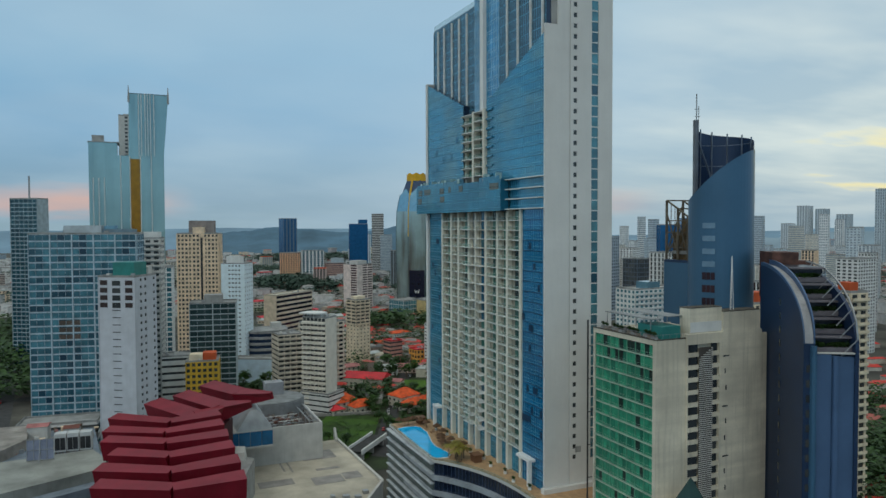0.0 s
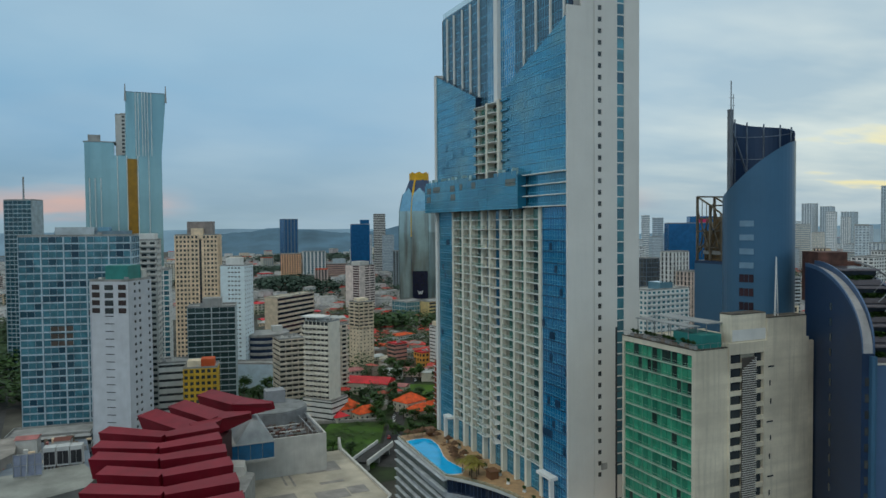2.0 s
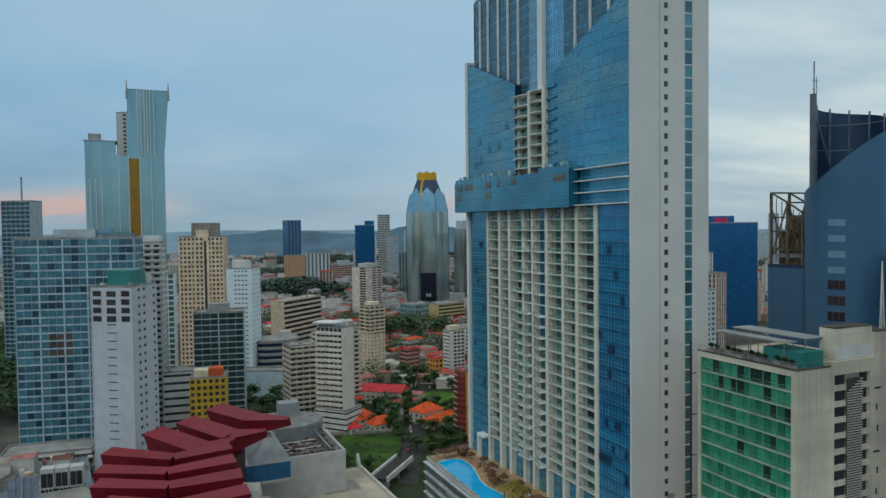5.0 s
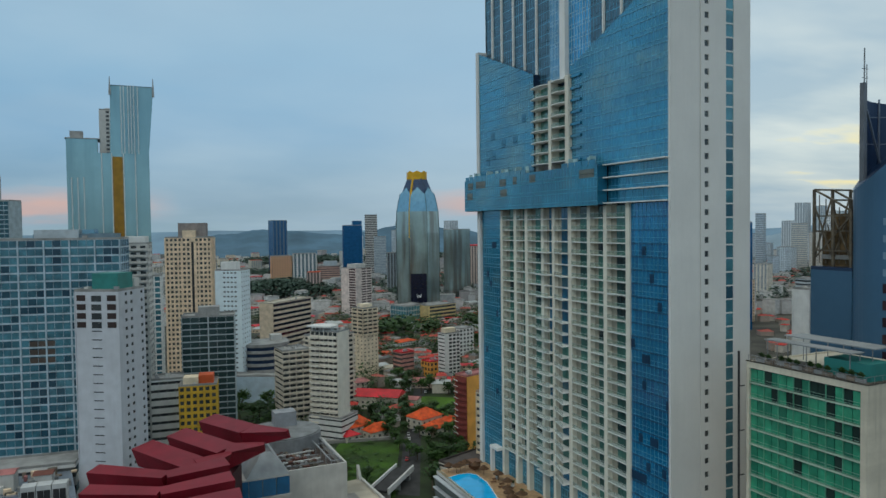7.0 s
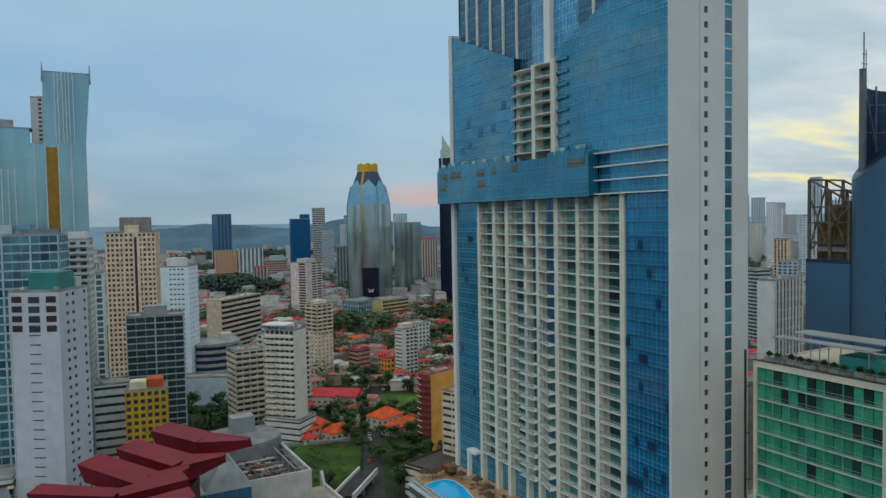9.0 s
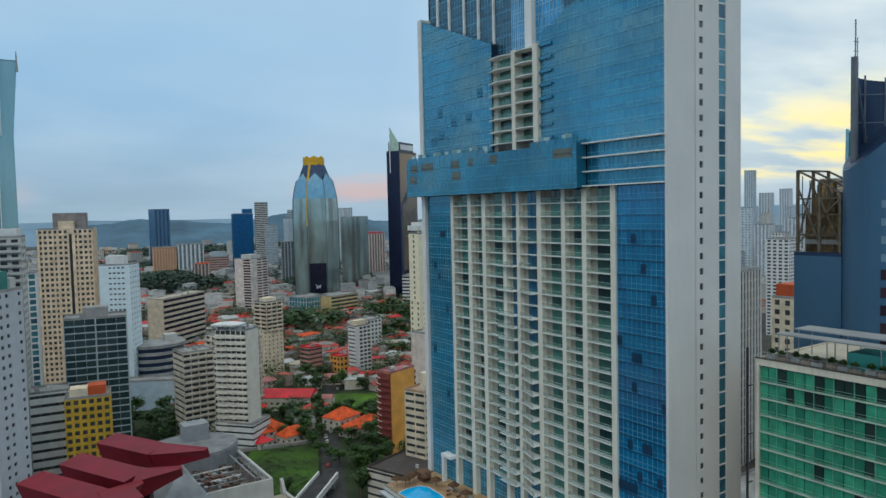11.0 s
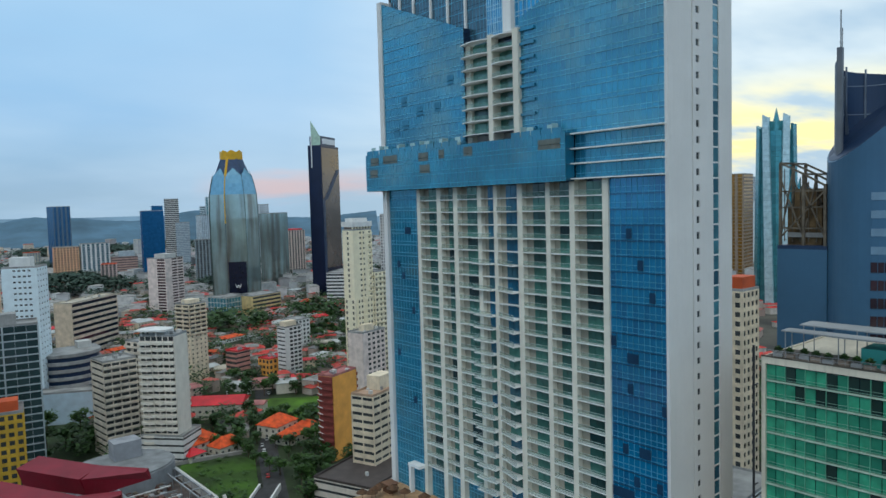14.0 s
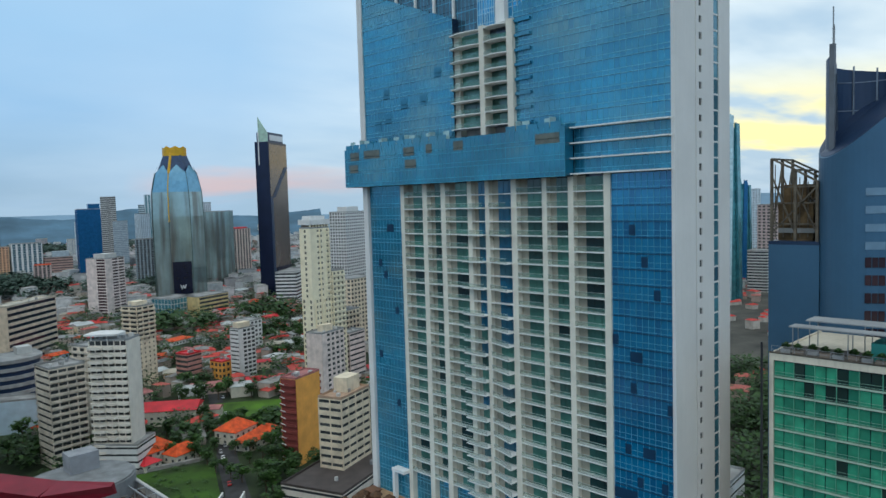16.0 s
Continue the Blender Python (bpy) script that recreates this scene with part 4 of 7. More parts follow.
for i, (x, y) in enumerate(((101.5, 206.8), (101.6, 256.0))):
    th = thing("bar_hut", "small timber bar hut on the terrace", "hut", x, y, DECKZ + 0.05, 0, "terrace huts")
    Boxes().box(-1.3, 1.3, -1.6, 1.6, 0, 2.3).put("counter", TIMBER, th)
    Boxes().box(-1.7, 1.7, -2, 2, 2.3, 2.5).put("roof", TIMBER, th)


THATCH = mat("brown_thatch", (0.13, 0.065, 0.030), rough=0.9, var=0.4, scale=1.5)
cone = Boxes().hull([(math.cos(k * 0.524) * 1.7, math.sin(k * 0.524) * 1.7, 2.1) for k in range(12)], [(math.cos(k * 0.524) * 0.08, math.sin(k * 0.524) * 0.08, 3.2) for k in range(12)]).mesh("canopy", THATCH)
shaft = Boxes().box(-0.06, 0.06, -0.06, 0.06, 0, 2.4).mesh("pole", TIMBER)
for x, y in ((98.3, 228.5), (97.4, 225.2), (99.6, 231.4), (101.2, 249.0), (100.4, 253.2), (96.4, 255.6), (92.8, 256.4), (94.6, 254.6), (98.6, 256.6), (103.0, 243.0), (102.4, 236.5), (101.0, 226.0), (102.8, 219.5)):
    th = thing("parasol", "brown thatched parasol beside the pool", "parasol", x, y, DECKZ + 0.05, 0, "pool parasols")
    piece("canopy", cone, th, 0, 0, 0), piece("pole", shaft, th, 0, 0, 0)
gm = Boxes()
ge = grown(-0.52)[:12]
for (xa, ya), (xb, yb) in zip(ge[2:], ge[3:]):
    n = max(1, round(math.hypot(xb - xa, yb - ya) / 1.4))
    for k in range(n):
        x, y = xa + (xb - xa) * k / n, ya + (yb - ya) * k / n
        gm.box(x - 0.05, x + 0.05, y - 0.05, y + 0.05, 6, DECKZ - 0.95)
gm.put("glazing_mullions", mat("podium_mullion", (0.07, 0.10, 0.16), rough=0.4, metal=0.4), podium, "", "stuff")


# ---- cream hotel block with green glazing ----
gx, gy0, gy1, gtop = 113.8, 134.8, 160.0, 92.2
gh = thing("green_glazed_hotel", "cream concrete hotel with green glazed balconies and stained walls", "hotel", 0, 0, 0)
w = Boxes()
w.box(gx + 0.9, 140, gy0 + 0.4, gy1 - 0.4, 0, gtop - 0.3), w.box(140, 150, gy0 + 0.4, 145.5, 0, gtop - 0.3)
w.box(gx, gx + 0.9, gy0, gy0 + 1.2, 0, gtop), w.box(gx, gx + 0.9, gy1 - 0.7, gy1, 0, gtop), w.box(gx, gx + 0.9, gy0 + 1.2, gy1 - 0.7, 91.0, gtop)
w.box(gx + 0.9, 122.9, gy0, gy0 + 0.4, 0, gtop)
w.box(gx + 0.9, 140, gy1 - 0.4, gy1, 0, gtop)
# side block: recessed window bands between x 123 and 133, blank wall beyond
w.box(133.2, 147.3, gy0 - 0.5, gy0 + 0.4, 0, 93.2)
w.box(122.9, 123.2, gy0 - 0.5, gy0 + 0.4, 0, 93.2)
w.box(123.2, 133.2, gy0 - 0.4, gy0 + 0.4, 90.6, 93.2)
w.box(147.3, 150, gy0 + 0.5, gy0 + 1.2, 0, 92)
w.box(124.0, 134.2, gy0 + 0.0, gy0 + 3.5, 93.2, 99.4), w.box(134.2, 146.4, gy0 - 0.5, gy0 + 3.5, 93.2, 98.2)
GP = 3.07
for i in range(29):
    z = 90.6 - (i + 1) * GP
    w.box(123.2, 133.2, gy0 - 0.35, gy0 + 0.4, z, z + 1.05)
w.put("wall", mat("stained_cream_concrete", (0.76, 0.69, 0.55), streak=0.34, bands=0.50, var=0.20, scale=0.10), gh)
COPING = mat("weathered_coping", (0.10, 0.085, 0.065), rough=0.9, var=0.5, scale=0.7)
for a in ((gx - 0.08, gx + 0.25, gy0 - 0.08, gy1 + 0.08), (gx + 0.25, 122.8, gy0 - 0.08, gy0 + 0.25)):
    Boxes().box(*a, gtop + 0.003, gtop + 0.22).put("coping", COPING, gh)
Boxes().box(123.95, 134.15, gy0 - 0.06, gy0 + 3.55, 99.403, 99.6).put("coping", COPING, gh)
Boxes().box(134.2, 146.45, gy0 - 0.56, gy0 + 3.55, 98.203, 98.4).put("coping", COPING, gh)
Boxes().box(124.2, 134.15, gy0 - 0.04, gy0, 93.5, 96.0).put("white_panel", WHITE, gh)
me = pane_mesh(3.2, 1.95, DARKGLASS)
me2 = pane_mesh(1.9, 1.95, DARKGLASS)
for i in range(24):
    z = 90.6 - (i + 1) * GP + 1.07
    piece("window", me, gh, 125.0, gy0 + 0.1, z), piece("window", me2, gh, 131.9, gy0 + 0.1, z)
# dark sheet added behind the louvres; its colour is the shade in the gaps
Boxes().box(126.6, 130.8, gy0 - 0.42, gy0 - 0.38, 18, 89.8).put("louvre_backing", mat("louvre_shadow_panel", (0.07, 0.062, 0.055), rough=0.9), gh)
lou = Boxes().box(-2.1, 2.1, -0.12, 0.1, 0, 0.17).mesh("louvre", LIGHTGREY)
for i in range(118):
    z = 89.4 - i * 0.5
    if z > 18:
        piece("louvre", lou if i > 4 else Boxes().box(2.1 - 0.8 * (i + 0.6), 2.1, -0.12, 0.1, 0, 0.17).mesh("louvre", LIGHTGREY), gh, 128.7, gy0 - 0.62, z)
sl = pane_mesh(0.35, 1.2, DARKGLASS)
sw = pane_mesh(1.8, 0.35, DARKGLASS)
for i in range(14):
    piece("slit_window", sl if i % 3 else sw, gh, 135.3 - (i % 2) * 0.3, gy0 - 0.52, 87 - i * 4.2)
# green balconies: floor line, glazing and rail in each bay
bays = 7
bw = (gy1 - 0.7 - gy0 - 1.2) / bays
gp, gd = pane_mesh(bw / 2 - 0.14, GP - 0.5, GREENGLASS), pane_mesh(bw / 2 - 0.14, GP - 0.5, mat("open_green_bay", (0.012, 0.035, 0.030), rough=0.25, rand=0.7, tint=(0.03, 0.06, 0.05)))
grng = random.Random(17)
LB = bw * bays
gr = Boxes().box(-LB / 2, LB / 2, -0.03, 0.03, 0, 0.06).box(-LB / 2, LB / 2, -0.03, 0.03, 0.5, 0.55).mesh("rail", mat("green_rail", (0.26, 0.46, 0.36), rough=0.5))
gf = Boxes().box(-LB / 2, LB / 2, -0.05, 0.5, 0, 0.24).mesh("floor_edge", mat("green_hotel_slab", (0.44, 0.57, 0.45), streak=0.12))
gc = Boxes().box(gx + 0.5, gx + 0.9, gy0 + 1.2, gy1 - 0.7, 0, 91)
gc.put("glass_backing", NAVYGLASS, gh)
for i in range(25):
    z = 91.0 - (i + 1) * GP
    for k in range(bays):
        y = gy1 - 0.7 - (k + 0.5) * bw
        for side in (-1, 1):
            piece("window", gd if grng.random() < (0.45 if i < 2 else 0.06) else gp, gh, gx + 0.42, y + side * bw / 4, z + 0.30, -90)
    piece("floor_edge", gf, gh, gx, gy1 - 0.7 - LB / 2, z, -90)
    if i < 24:
        piece("rail", gr, gh, gx + 0.05, gy1 - 0.7 - LB / 2, z + 0.55, -90)
for k in range(1, bays):
    Boxes().box(gx + 0.1, gx + 0.42, gy1 - 0.7 - k * bw - 0.05, gy1 - 0.7 - k * bw + 0.05, 10, 91).put("bay_post", mat("green_post", (0.12, 0.40, 0.26), rough=0.5), gh)
Boxes().box(gx + 0.3, 122.9, gy0 + 0.3, gy1 - 0.3, gtop - 0.2, gtop).put("roof", mat("dark_roof_deck", (0.13, 0.11, 0.09), var=0.35, scale=0.5), gh)
rail = Boxes()
for k in range(14):
    y = gy0 + 0.3 + k * (gy1 - gy0 - 0.6) / 13
    rail.box(gx + 0.2, gx + 0.26, y - 0.03, y + 0.03, gtop, gtop + 1.3)
rail.box(gx + 0.2, gx + 0.26, gy0 + 0.3, gy1 - 0.3, gtop + 1.25, gtop + 1.32), rail.box(gx + 0.2, gx + 0.26, gy0 + 0.3, gy1 - 0.3, gtop + 0.6, gtop + 0.65)
for k in range(5):
    rail.box(gx + 0.2 + k * 2.1, gx + 0.26 + k * 2.1, gy0 + 0.3, gy0 + 0.36, gtop, gtop + 1.3)
rail.box(gx + 0.2, 122.5, gy0 + 0.3, gy0 + 0.36, gtop + 1.25, gtop + 1.32)
rail.put("roof_railing", METAL, gh)
for i, (x0, x1, y0, y1, z) in enumerate(((115.8, 119.0, 139.0, 157.5, 96.6), (119.6, 124.6, 137.5, 156.0, 97.3))):
    cn = thing("roof_canopy", "flat pale metal canopy on thin posts over the roof terrace", "canopy", 0, 0, 0, 0, "roof canopies")
    Boxes().box(x0, x1, y0, y1, z, z + 0.2).put("canopy_sheet", ROOFWHITE, cn)
    for y in (y0 + 0.6, (y0 + y1) / 2, y1 - 0.6):
        for x in (x0 + 0.3, x1 - 0.3):
            Boxes().box(x - 0.07, x + 0.07, y - 0.07, y + 0.07, gtop, z).put("post", METAL, cn)
pc = thing("plant_screen", "teal screened plant enclosure on the hotel roof", "enclosure", 0, 0, 0)
Boxes().box(116.6, 122.4, 136.2, 145.0, gtop, gtop + 3.0).put("screen", TEALSCREEN, pc)
for i in range(11):
    th = thing("roof_planter", "dark planter box with low shrubs on the roof edge", "planter", gx + 1.2 + 0.5 * (i % 3), gy0 + 2 + i * 2.1, gtop, 0, "roof planters")
    box_ = Boxes().box(-0.4, 0.4, -0.8, 0.8, 0, 0.7).put("planter_box", TANDARK if i % 2 else GREYC, th)
    piece("shrub", sh, box_, 0, 0, 0.3)
mast = thing("antenna_mast", "thin white antenna mast on the hotel roof", "antenna", 138.2, gy0 + 0.8, 98.4)
lat = Boxes()
foot, n_ = [(0.42, -0.25), (-0.42, -0.25), (0.0, 0.45)], 12
for k, (x, y) in enumerate(foot):
    Boxes().bar((x, y, 0), (x * 0.08, y * 0.08, 13.5), 0.11).put("mast_leg", WHITE, mast)
    for i in range(n_):
        f, g = i / n_, (i + 1) / n_
        q = foot[(k + 1) % 3]
        A = lambda p, h: (p[0] * (1 - 0.92 * h), p[1] * (1 - 0.92 * h), 13.5 * h)
        lat.bar(A((x, y), f), A(q, g), 0.04), lat.bar(A((x, y), g), A(q, g), 0.04)
lat.put("mast_lattice", WHITE, mast)
pole = thing("drain_pole", "dark steel pole fixed beside the hotel wall", "pole", 112.6, 160.8, 0)
Boxes().box(-0.16, 0.16, -0.16, 0.16, 0, gtop + 2).put("pole_shaft", DARKMETAL, pole)
for k in range(10):
    Boxes().box(0.16, 1.5, -0.08, 0.08, 6 + k * 9, 6.2 + k * 9).put("bracket", DARKMETAL, pole)
sk = thing("pyramid_skylight", "dark green glass pyramid skylight on a low roof", "skylight", 119.4, 129.0, 0)
Boxes().box(-7, 7, -5, 5.3, 0, 53).put("low_block", CREAM, sk)
Boxes().hull([(-3.4, -3.2, 53), (3.4, -3.2, 53), (3.4, 3.2, 53), (-3.4, 3.2, 53)], [(-0.05, -0.05, 60.5), (0.05, -0.05, 60.5), (0.05, 0.05, 60.5), (-0.05, 0.05, 60.5)]).put("glass_pyramid", mat("dark_green_glass", (0.012, 0.045, 0.036), rough=0.35), sk)

# ---- blue oval tower with its slanted crown ----
ov = thing("blue_oval_tower", "slate blue oval office tower with a slanted open crown", "tower", 154.2, 155.6, 0)
R1, R2, NS = 8.8, 8.8, 48


def oval(a, k=1.0):
    return math.cos(a) * R1 * k, math.sin(a) * R2 * k


ring = [oval(2 * math.pi * i / NS) for i in range(NS)]
# drum: upper rim slopes from the north side up to the south-east
def rimz(x, y):
    q = (x * 0.71 - y * 0.71) / 8.8
    return 133.7 + 7.0 * q + 1.5 * (1 - q * q)



Boxes().prism(ring, 0, 0, rimz).put("drum", SLATEBLUE, ov, "smooth slate blue cladding")
# navy lid added over the drum, in place of the dark open crown
Boxes().prism([(x * 0.975, y * 0.975) for x, y in ring], 100, 0, lambda x, y: rimz(x, y) + 0.12).put("crown_floor", NAVYPANEL, ov)
# crown screen: open dark wall curving behind the rim
scr, ribs = Boxes(), Boxes()
for i in range(24):
    a0, a1 = radians(131 - i * 8.1), radians(131 - (i + 1) * 8.1)
    f0, f1 = i / 24, (i + 1) / 24
    k0, k1 = 0.785 + 0.2 * f0 ** 0.5, 0.785 + 0.2 * f1 ** 0.5
    za, zb = 147.9 - 3.6 * f0 ** 0.7 - 2.9 * f0 ** 6, 147.9 - 3.6 * f1 ** 0.7 - 2.9 * f1 ** 6
    (xa, ya), (xb, yb) = oval(a0, k0), oval(a1, k1)
    (xc, yc), (xd, yd) = oval(a0, k0 - 0.025), oval(a1, k1 - 0.025)
    scr.hull([(xa, ya, 110), (xc, yc, 110), (xd, yd, 110), (xb, yb, 110)], [(xa, ya, za), (xc, yc, za), (xd, yd, zb), (xb, yb, zb)])
    if i % 4 == 0:
        p, q = oval(a0, k0 - 0.05)
        ribs.bar((p, q, 112), (p, q, za + 0.8), 0.3)
crown = scr.put("crown_screen", NAVYPANEL, ov, "dark open crown screen")
ribs.bar((*oval(radians(131), 0.72), 144), (*oval(radians(60), 0.88), 131), 0.4)
for z in (130, 137, 143):
    for i in range(21):
        ribs.bar((*oval(radians(131 - i * 8.1), 0.755 + 0.2 * (i / 24) ** 0.5), z), (*oval(radians(131 - (i + 1) * 8.1), 0.755 + 0.2 * ((i + 1) / 24) ** 0.5), z), 0.18)
Boxes().box(-5.2, -4.2, 4.7, 5.7, 110, 149.9).put("corner_pylon", mat("pylon_cladding", (0.15, 0.17, 0.20), rough=0.5), ov, "grey crown pylon")
ribs.put("crown_rib", mat("crown_rib_steel", (0.24, 0.29, 0.36), rough=0.5, metal=0.4), crown)
an = Boxes()
tx, ty = -4.4, 5.2
an.bar((tx, ty, 140), (tx, ty, 157.5), 0.22), an.bar((tx + 0.8, ty, 146), (tx + 0.8, ty, 154), 0.14), an.bar((tx - 0.7, ty, 153), (tx + 1.2, ty, 153), 0.12), an.bar((tx - 0.7, ty, 151), (tx + 1.2, ty, 151), 0.12)
an.put("antenna", METAL, ov)
me = Boxes().box(-1.75, -0.65, -0.1, 0.06, 0, 2.0).box(-0.5, 0.5, -0.1, 0.06, 0, 2.0).box(0.65, 1.75, -0.1, 0.06, 0, 2.0).mesh("window", MAROONWIN)
pal = pane_mesh(3.5, 1.5, mat("pale_blue_panel", (0.16, 0.27, 0.38), rough=0.4))
for i in range(24):
    z = 118.8 - i * 3.55
    if z > 4:
        piece("window", pal if i < 4 else me, ov, *oval(radians(205), 1.005), z, 295)

# blue block with the open steel frame on top
sb = thing("scaffold_topped_block", "blue office block with an open rusty steel frame on its roof", "building", 0, 0, 0)
Boxes().box(149.2, 163.0, 163.0, 173.4, 0, 108.5).put("wall", SLATEBLUE, sb)
Boxes().box(149.2, 163.0, 163.0, 173.4, 108.5, 109.3).put("roof_edge", NAVYPANEL, sb)
fr = Boxes()
pts = {}
for ix, x in enumerate((149.7, 156, 162.4)):
    for iy, y in enumerate((163.6, 168, 172.9)):
        zt = 122.0 + iy * 2.6
        fr.bar((x, y, 109.3), (x, y, zt), 0.55)
        pts[ix, iy] = (x, y, zt)
for (ix, iy), p in pts.items():
    for q in ((ix + 1, iy), (ix, iy + 1)):
        if q in pts:
            a, b = Vector(p), Vector(pts[q])
            fr.bar(a, b, 0.4)
            for z in (113, 117.5, 121):
                if z < min(a.z, b.z):
                    fr.bar((a.x, a.y, z), (b.x, b.y, z), 0.3)
            fr.bar((a.x, a.y, 111), (b.x, b.y, min(a.z, b.z) - 1), 0.3)
for k in range(6):
    y = 164.2 + k * 1.7
    fr.bar((151.2, y, 110), (151.2, y, 121.0 + k * 1.0), 0.16), fr.bar((156.2, y, 110), (156.2, y + 1.6, 119), 0.2)
for x in (149.7, 156):
    fr.bar((x, 163.6, 121), (x, 172.9, 111), 0.3)
Boxes().box(157.5, 157.8, 164.5, 172.5, 110, 121).put("rusty_screen", mat("rusty_cladding", (0.17, 0.11, 0.05), rough=0.85, var=0.5, scale=0.5), sb)
Boxes().box(151.6, 161.4, 165.0, 172.2, 109.3, 117.5).box(155.0, 161.4, 167.5, 172.2, 117.5, 121.5).put("rusty_cladding", mat("rusty_cladding", (0.17, 0.11, 0.05)), sb)
fr.put("steel_frame", RUST, sb, "open rusty steel frame")
Boxes().box(151, 155, 164.5, 172, 111.0, 112.0).box(156.5, 161, 165, 171, 113, 118).put("roof_plant", GREYC, sb)

# lower blue building with a sweeping curved wall and planted terraces
lb_ = thing("terraced_blue_building", "navy building with a sweeping curved side wall and planted terraces", "building", 139.5, 114.0, 0, -30)
LW, LD = 9.7, 30.0


def sweep(v):
    return 93.0 + 16.0 * math.sqrt(max(0.0, 1 - ((LD - v) / LD) ** 2))


N_ = 24
VS = [LD * (k / N_) ** 1.6 for k in range(N_ + 1)]


def profile(u0, u1, line):
    """Extrudes the upright profile under a line of (v, z) between u0 and u1, as one piece."""
    B = Boxes()
    ring_ = [(v, z) for v, z in line]
    B.hull([(u0, v, z) for v, z in ring_], [(u1, v, z) for v, z in ring_])
    return B


for u0, u1, d in ((-1.2, 1.3, 0.0), (LW + 0.2, LW + 1.0, 1.0)):
    profile(u0, u1, [(LD, 0), (0, 0)] + [(v, sweep(v) - d) for v in VS]).put("curved_wall", NAVYPANEL, lb_, "navy curved side wall")
profile(-0.9, 0.9, [(v, sweep(v) + 0.01) for v in reversed(VS)] + [(v, sweep(v) + 0.25) for v in VS]).put("coping", mat("coping_concrete", (0.36, 0.355, 0.36), streak=0.3), lb_, "pale concrete coping")
STEELBLUE = mat("steel_blue_panel", (0.072, 0.135, 0.255), rough=0.4, metal=0.15, scale=0.05)
for u0, u1, d in ((-1.2, -0.95, 0.9), (0.95, 1.3, 1.5)):
    profile(u0, u1, [(v, sweep(v) + 0.02) for v in reversed(VS)] + [(v, sweep(v) + d) for v in VS]).put("curved_parapet", STEELBLUE, lb_)
Boxes().prism([(0.2, -0.003), (0.4, -0.9), (0.9, -1.2), (1.4, -0.9), (1.6, -0.003)], 0, 92.5).put("rounded_pier", SLATEBLUE, lb_)
Boxes().prism([(5.0, -0.003), (5.2, -0.5), (5.7, -0.6), (6.2, -0.5), (6.4, -0.003)], 0, 90.3).put("rounded_pier", STEELBLUE, lb_)
Boxes().box(1.7, LW + 0.1, -0.12, 0.9, 90.7, 91.0).put("ledge", LIGHTGREY, lb_)
B = Boxes()
B.box(1.31, LW / 2, 0.0, LD, 0, 90.6), B.box(LW / 2, LW + 0.19, 0.5, LD, 0, 90.0)
B.put("front_wall", STEELBLUE, lb_)
small_shrub = crown_mesh("shrub", 77, 1.1, 1.2, 110, LEAF, 0.5)
for i in range(5):
    v = 1.6 + i * 3.7
    z = 91.4 + i * 3.7
    Boxes().box(1.35, LW + 0.15, v + 2.0, LD, z - 1, z + 3.0).put("terrace_storey", mat("terrace_glass", (0.035, 0.045, 0.07), rough=0.3, metal=0.2), lb_)
    Boxes().box(1.35, LW + 0.15, v + 0.2, v + 2.0, z + 2.55, z + 2.95).put("terrace_slab", mat("terrace_concrete", (0.16, 0.145, 0.165), streak=0.3), lb_)
    pl_ = Boxes().box(1.35, LW + 0.15, v, v + 1.9, z - 0.6, z + 0.55).put("terrace_planter", mat("terrace_concrete", (0.16, 0.145, 0.165)), lb_)
    for k in range(8):
        if (k * 3 + i * 2) % 5 < 4:
            piece("shrub", small_shrub, pl_, 1.9 + k * 0.98, v + 0.9, z + 0.35, k * 50)
me = pane_mesh(0.9, 1.7, DARKGLASS)
for i in range(26):
    z = 100 - i * 3.4
    piece("window", me, lb_, -1.24, 15.0, z, -90)
    if i > 3:
        piece("window", me, lb_, -0.1, -0.03, z)
B = Boxes()
for k in range(10):
    a, b = LD * (k / 10) ** 1.5, LD * ((k + 1) / 10) ** 1.5
    B.bar((LW + 0.6, a, sweep(a) + 1), (LW + 0.6, b, sweep(b) + 1), 0.35)
    B.bar((LW + 0.6, a, sweep(a) + 1), (LW - 2.5, a + 1, sweep(a) - 3), 0.22)
B.put("steel_arch", METAL, lb_)
rr = Boxes()
rr.box(1, LW - 2, LD - 2, LD + 8, 100, 112.5), rr.box(3, LW + 3, LD + 2, LD + 9, 100, 110)
rr.put("roof_block", mat("rusty_brown_cladding", (0.13, 0.055, 0.04), var=0.4, scale=0.4), lb_)

# ---- views to the right of the tower ----
building("blue_sign_office", "deep blue glass office block with a pink sign", 569.9, 668.9, -30.0, 78.2, 24, 118.9, 28, ("curtain", 16, {"pf": 0.04}), ("curtain", 6), DEEPBLUE, DEEPBLUE, near=False, top=(("penthouse", 0.31, 0.69, 0.1, 0.8, 8, DEEPBLUE), ("sign", 0.42, 0.6, 0.07, 0.09, 6, SIGNPINK)))
building("white_striped_tower", "white slab tower with dark vertical window strips", 400.8, 469.3, 10, 20, 12, 96, 26, ("vert", 5), ("vert", 3), WHITE, DARKGLASS, near=False)
building("peach_tower", "peach tower with vertical window strips", 404.5, 452.5, 10, 12, 14, 81, 22, ("vert", 4), ("vert", 4), PINKISH, DARKGLASS, near=False)
building("white_city_hotel", "white hotel block with rows of windows and a blue roof box", 335, 420, 5, 41, 20, 72, 20, ("balc", 9, {"out": 0.8}), ("win", 5), WHITE, TEALGLASS, near=False, top=(("blue_roof_box", 0.35, 0.65, 0.1, 0.7, 5, PALEBLUE),))
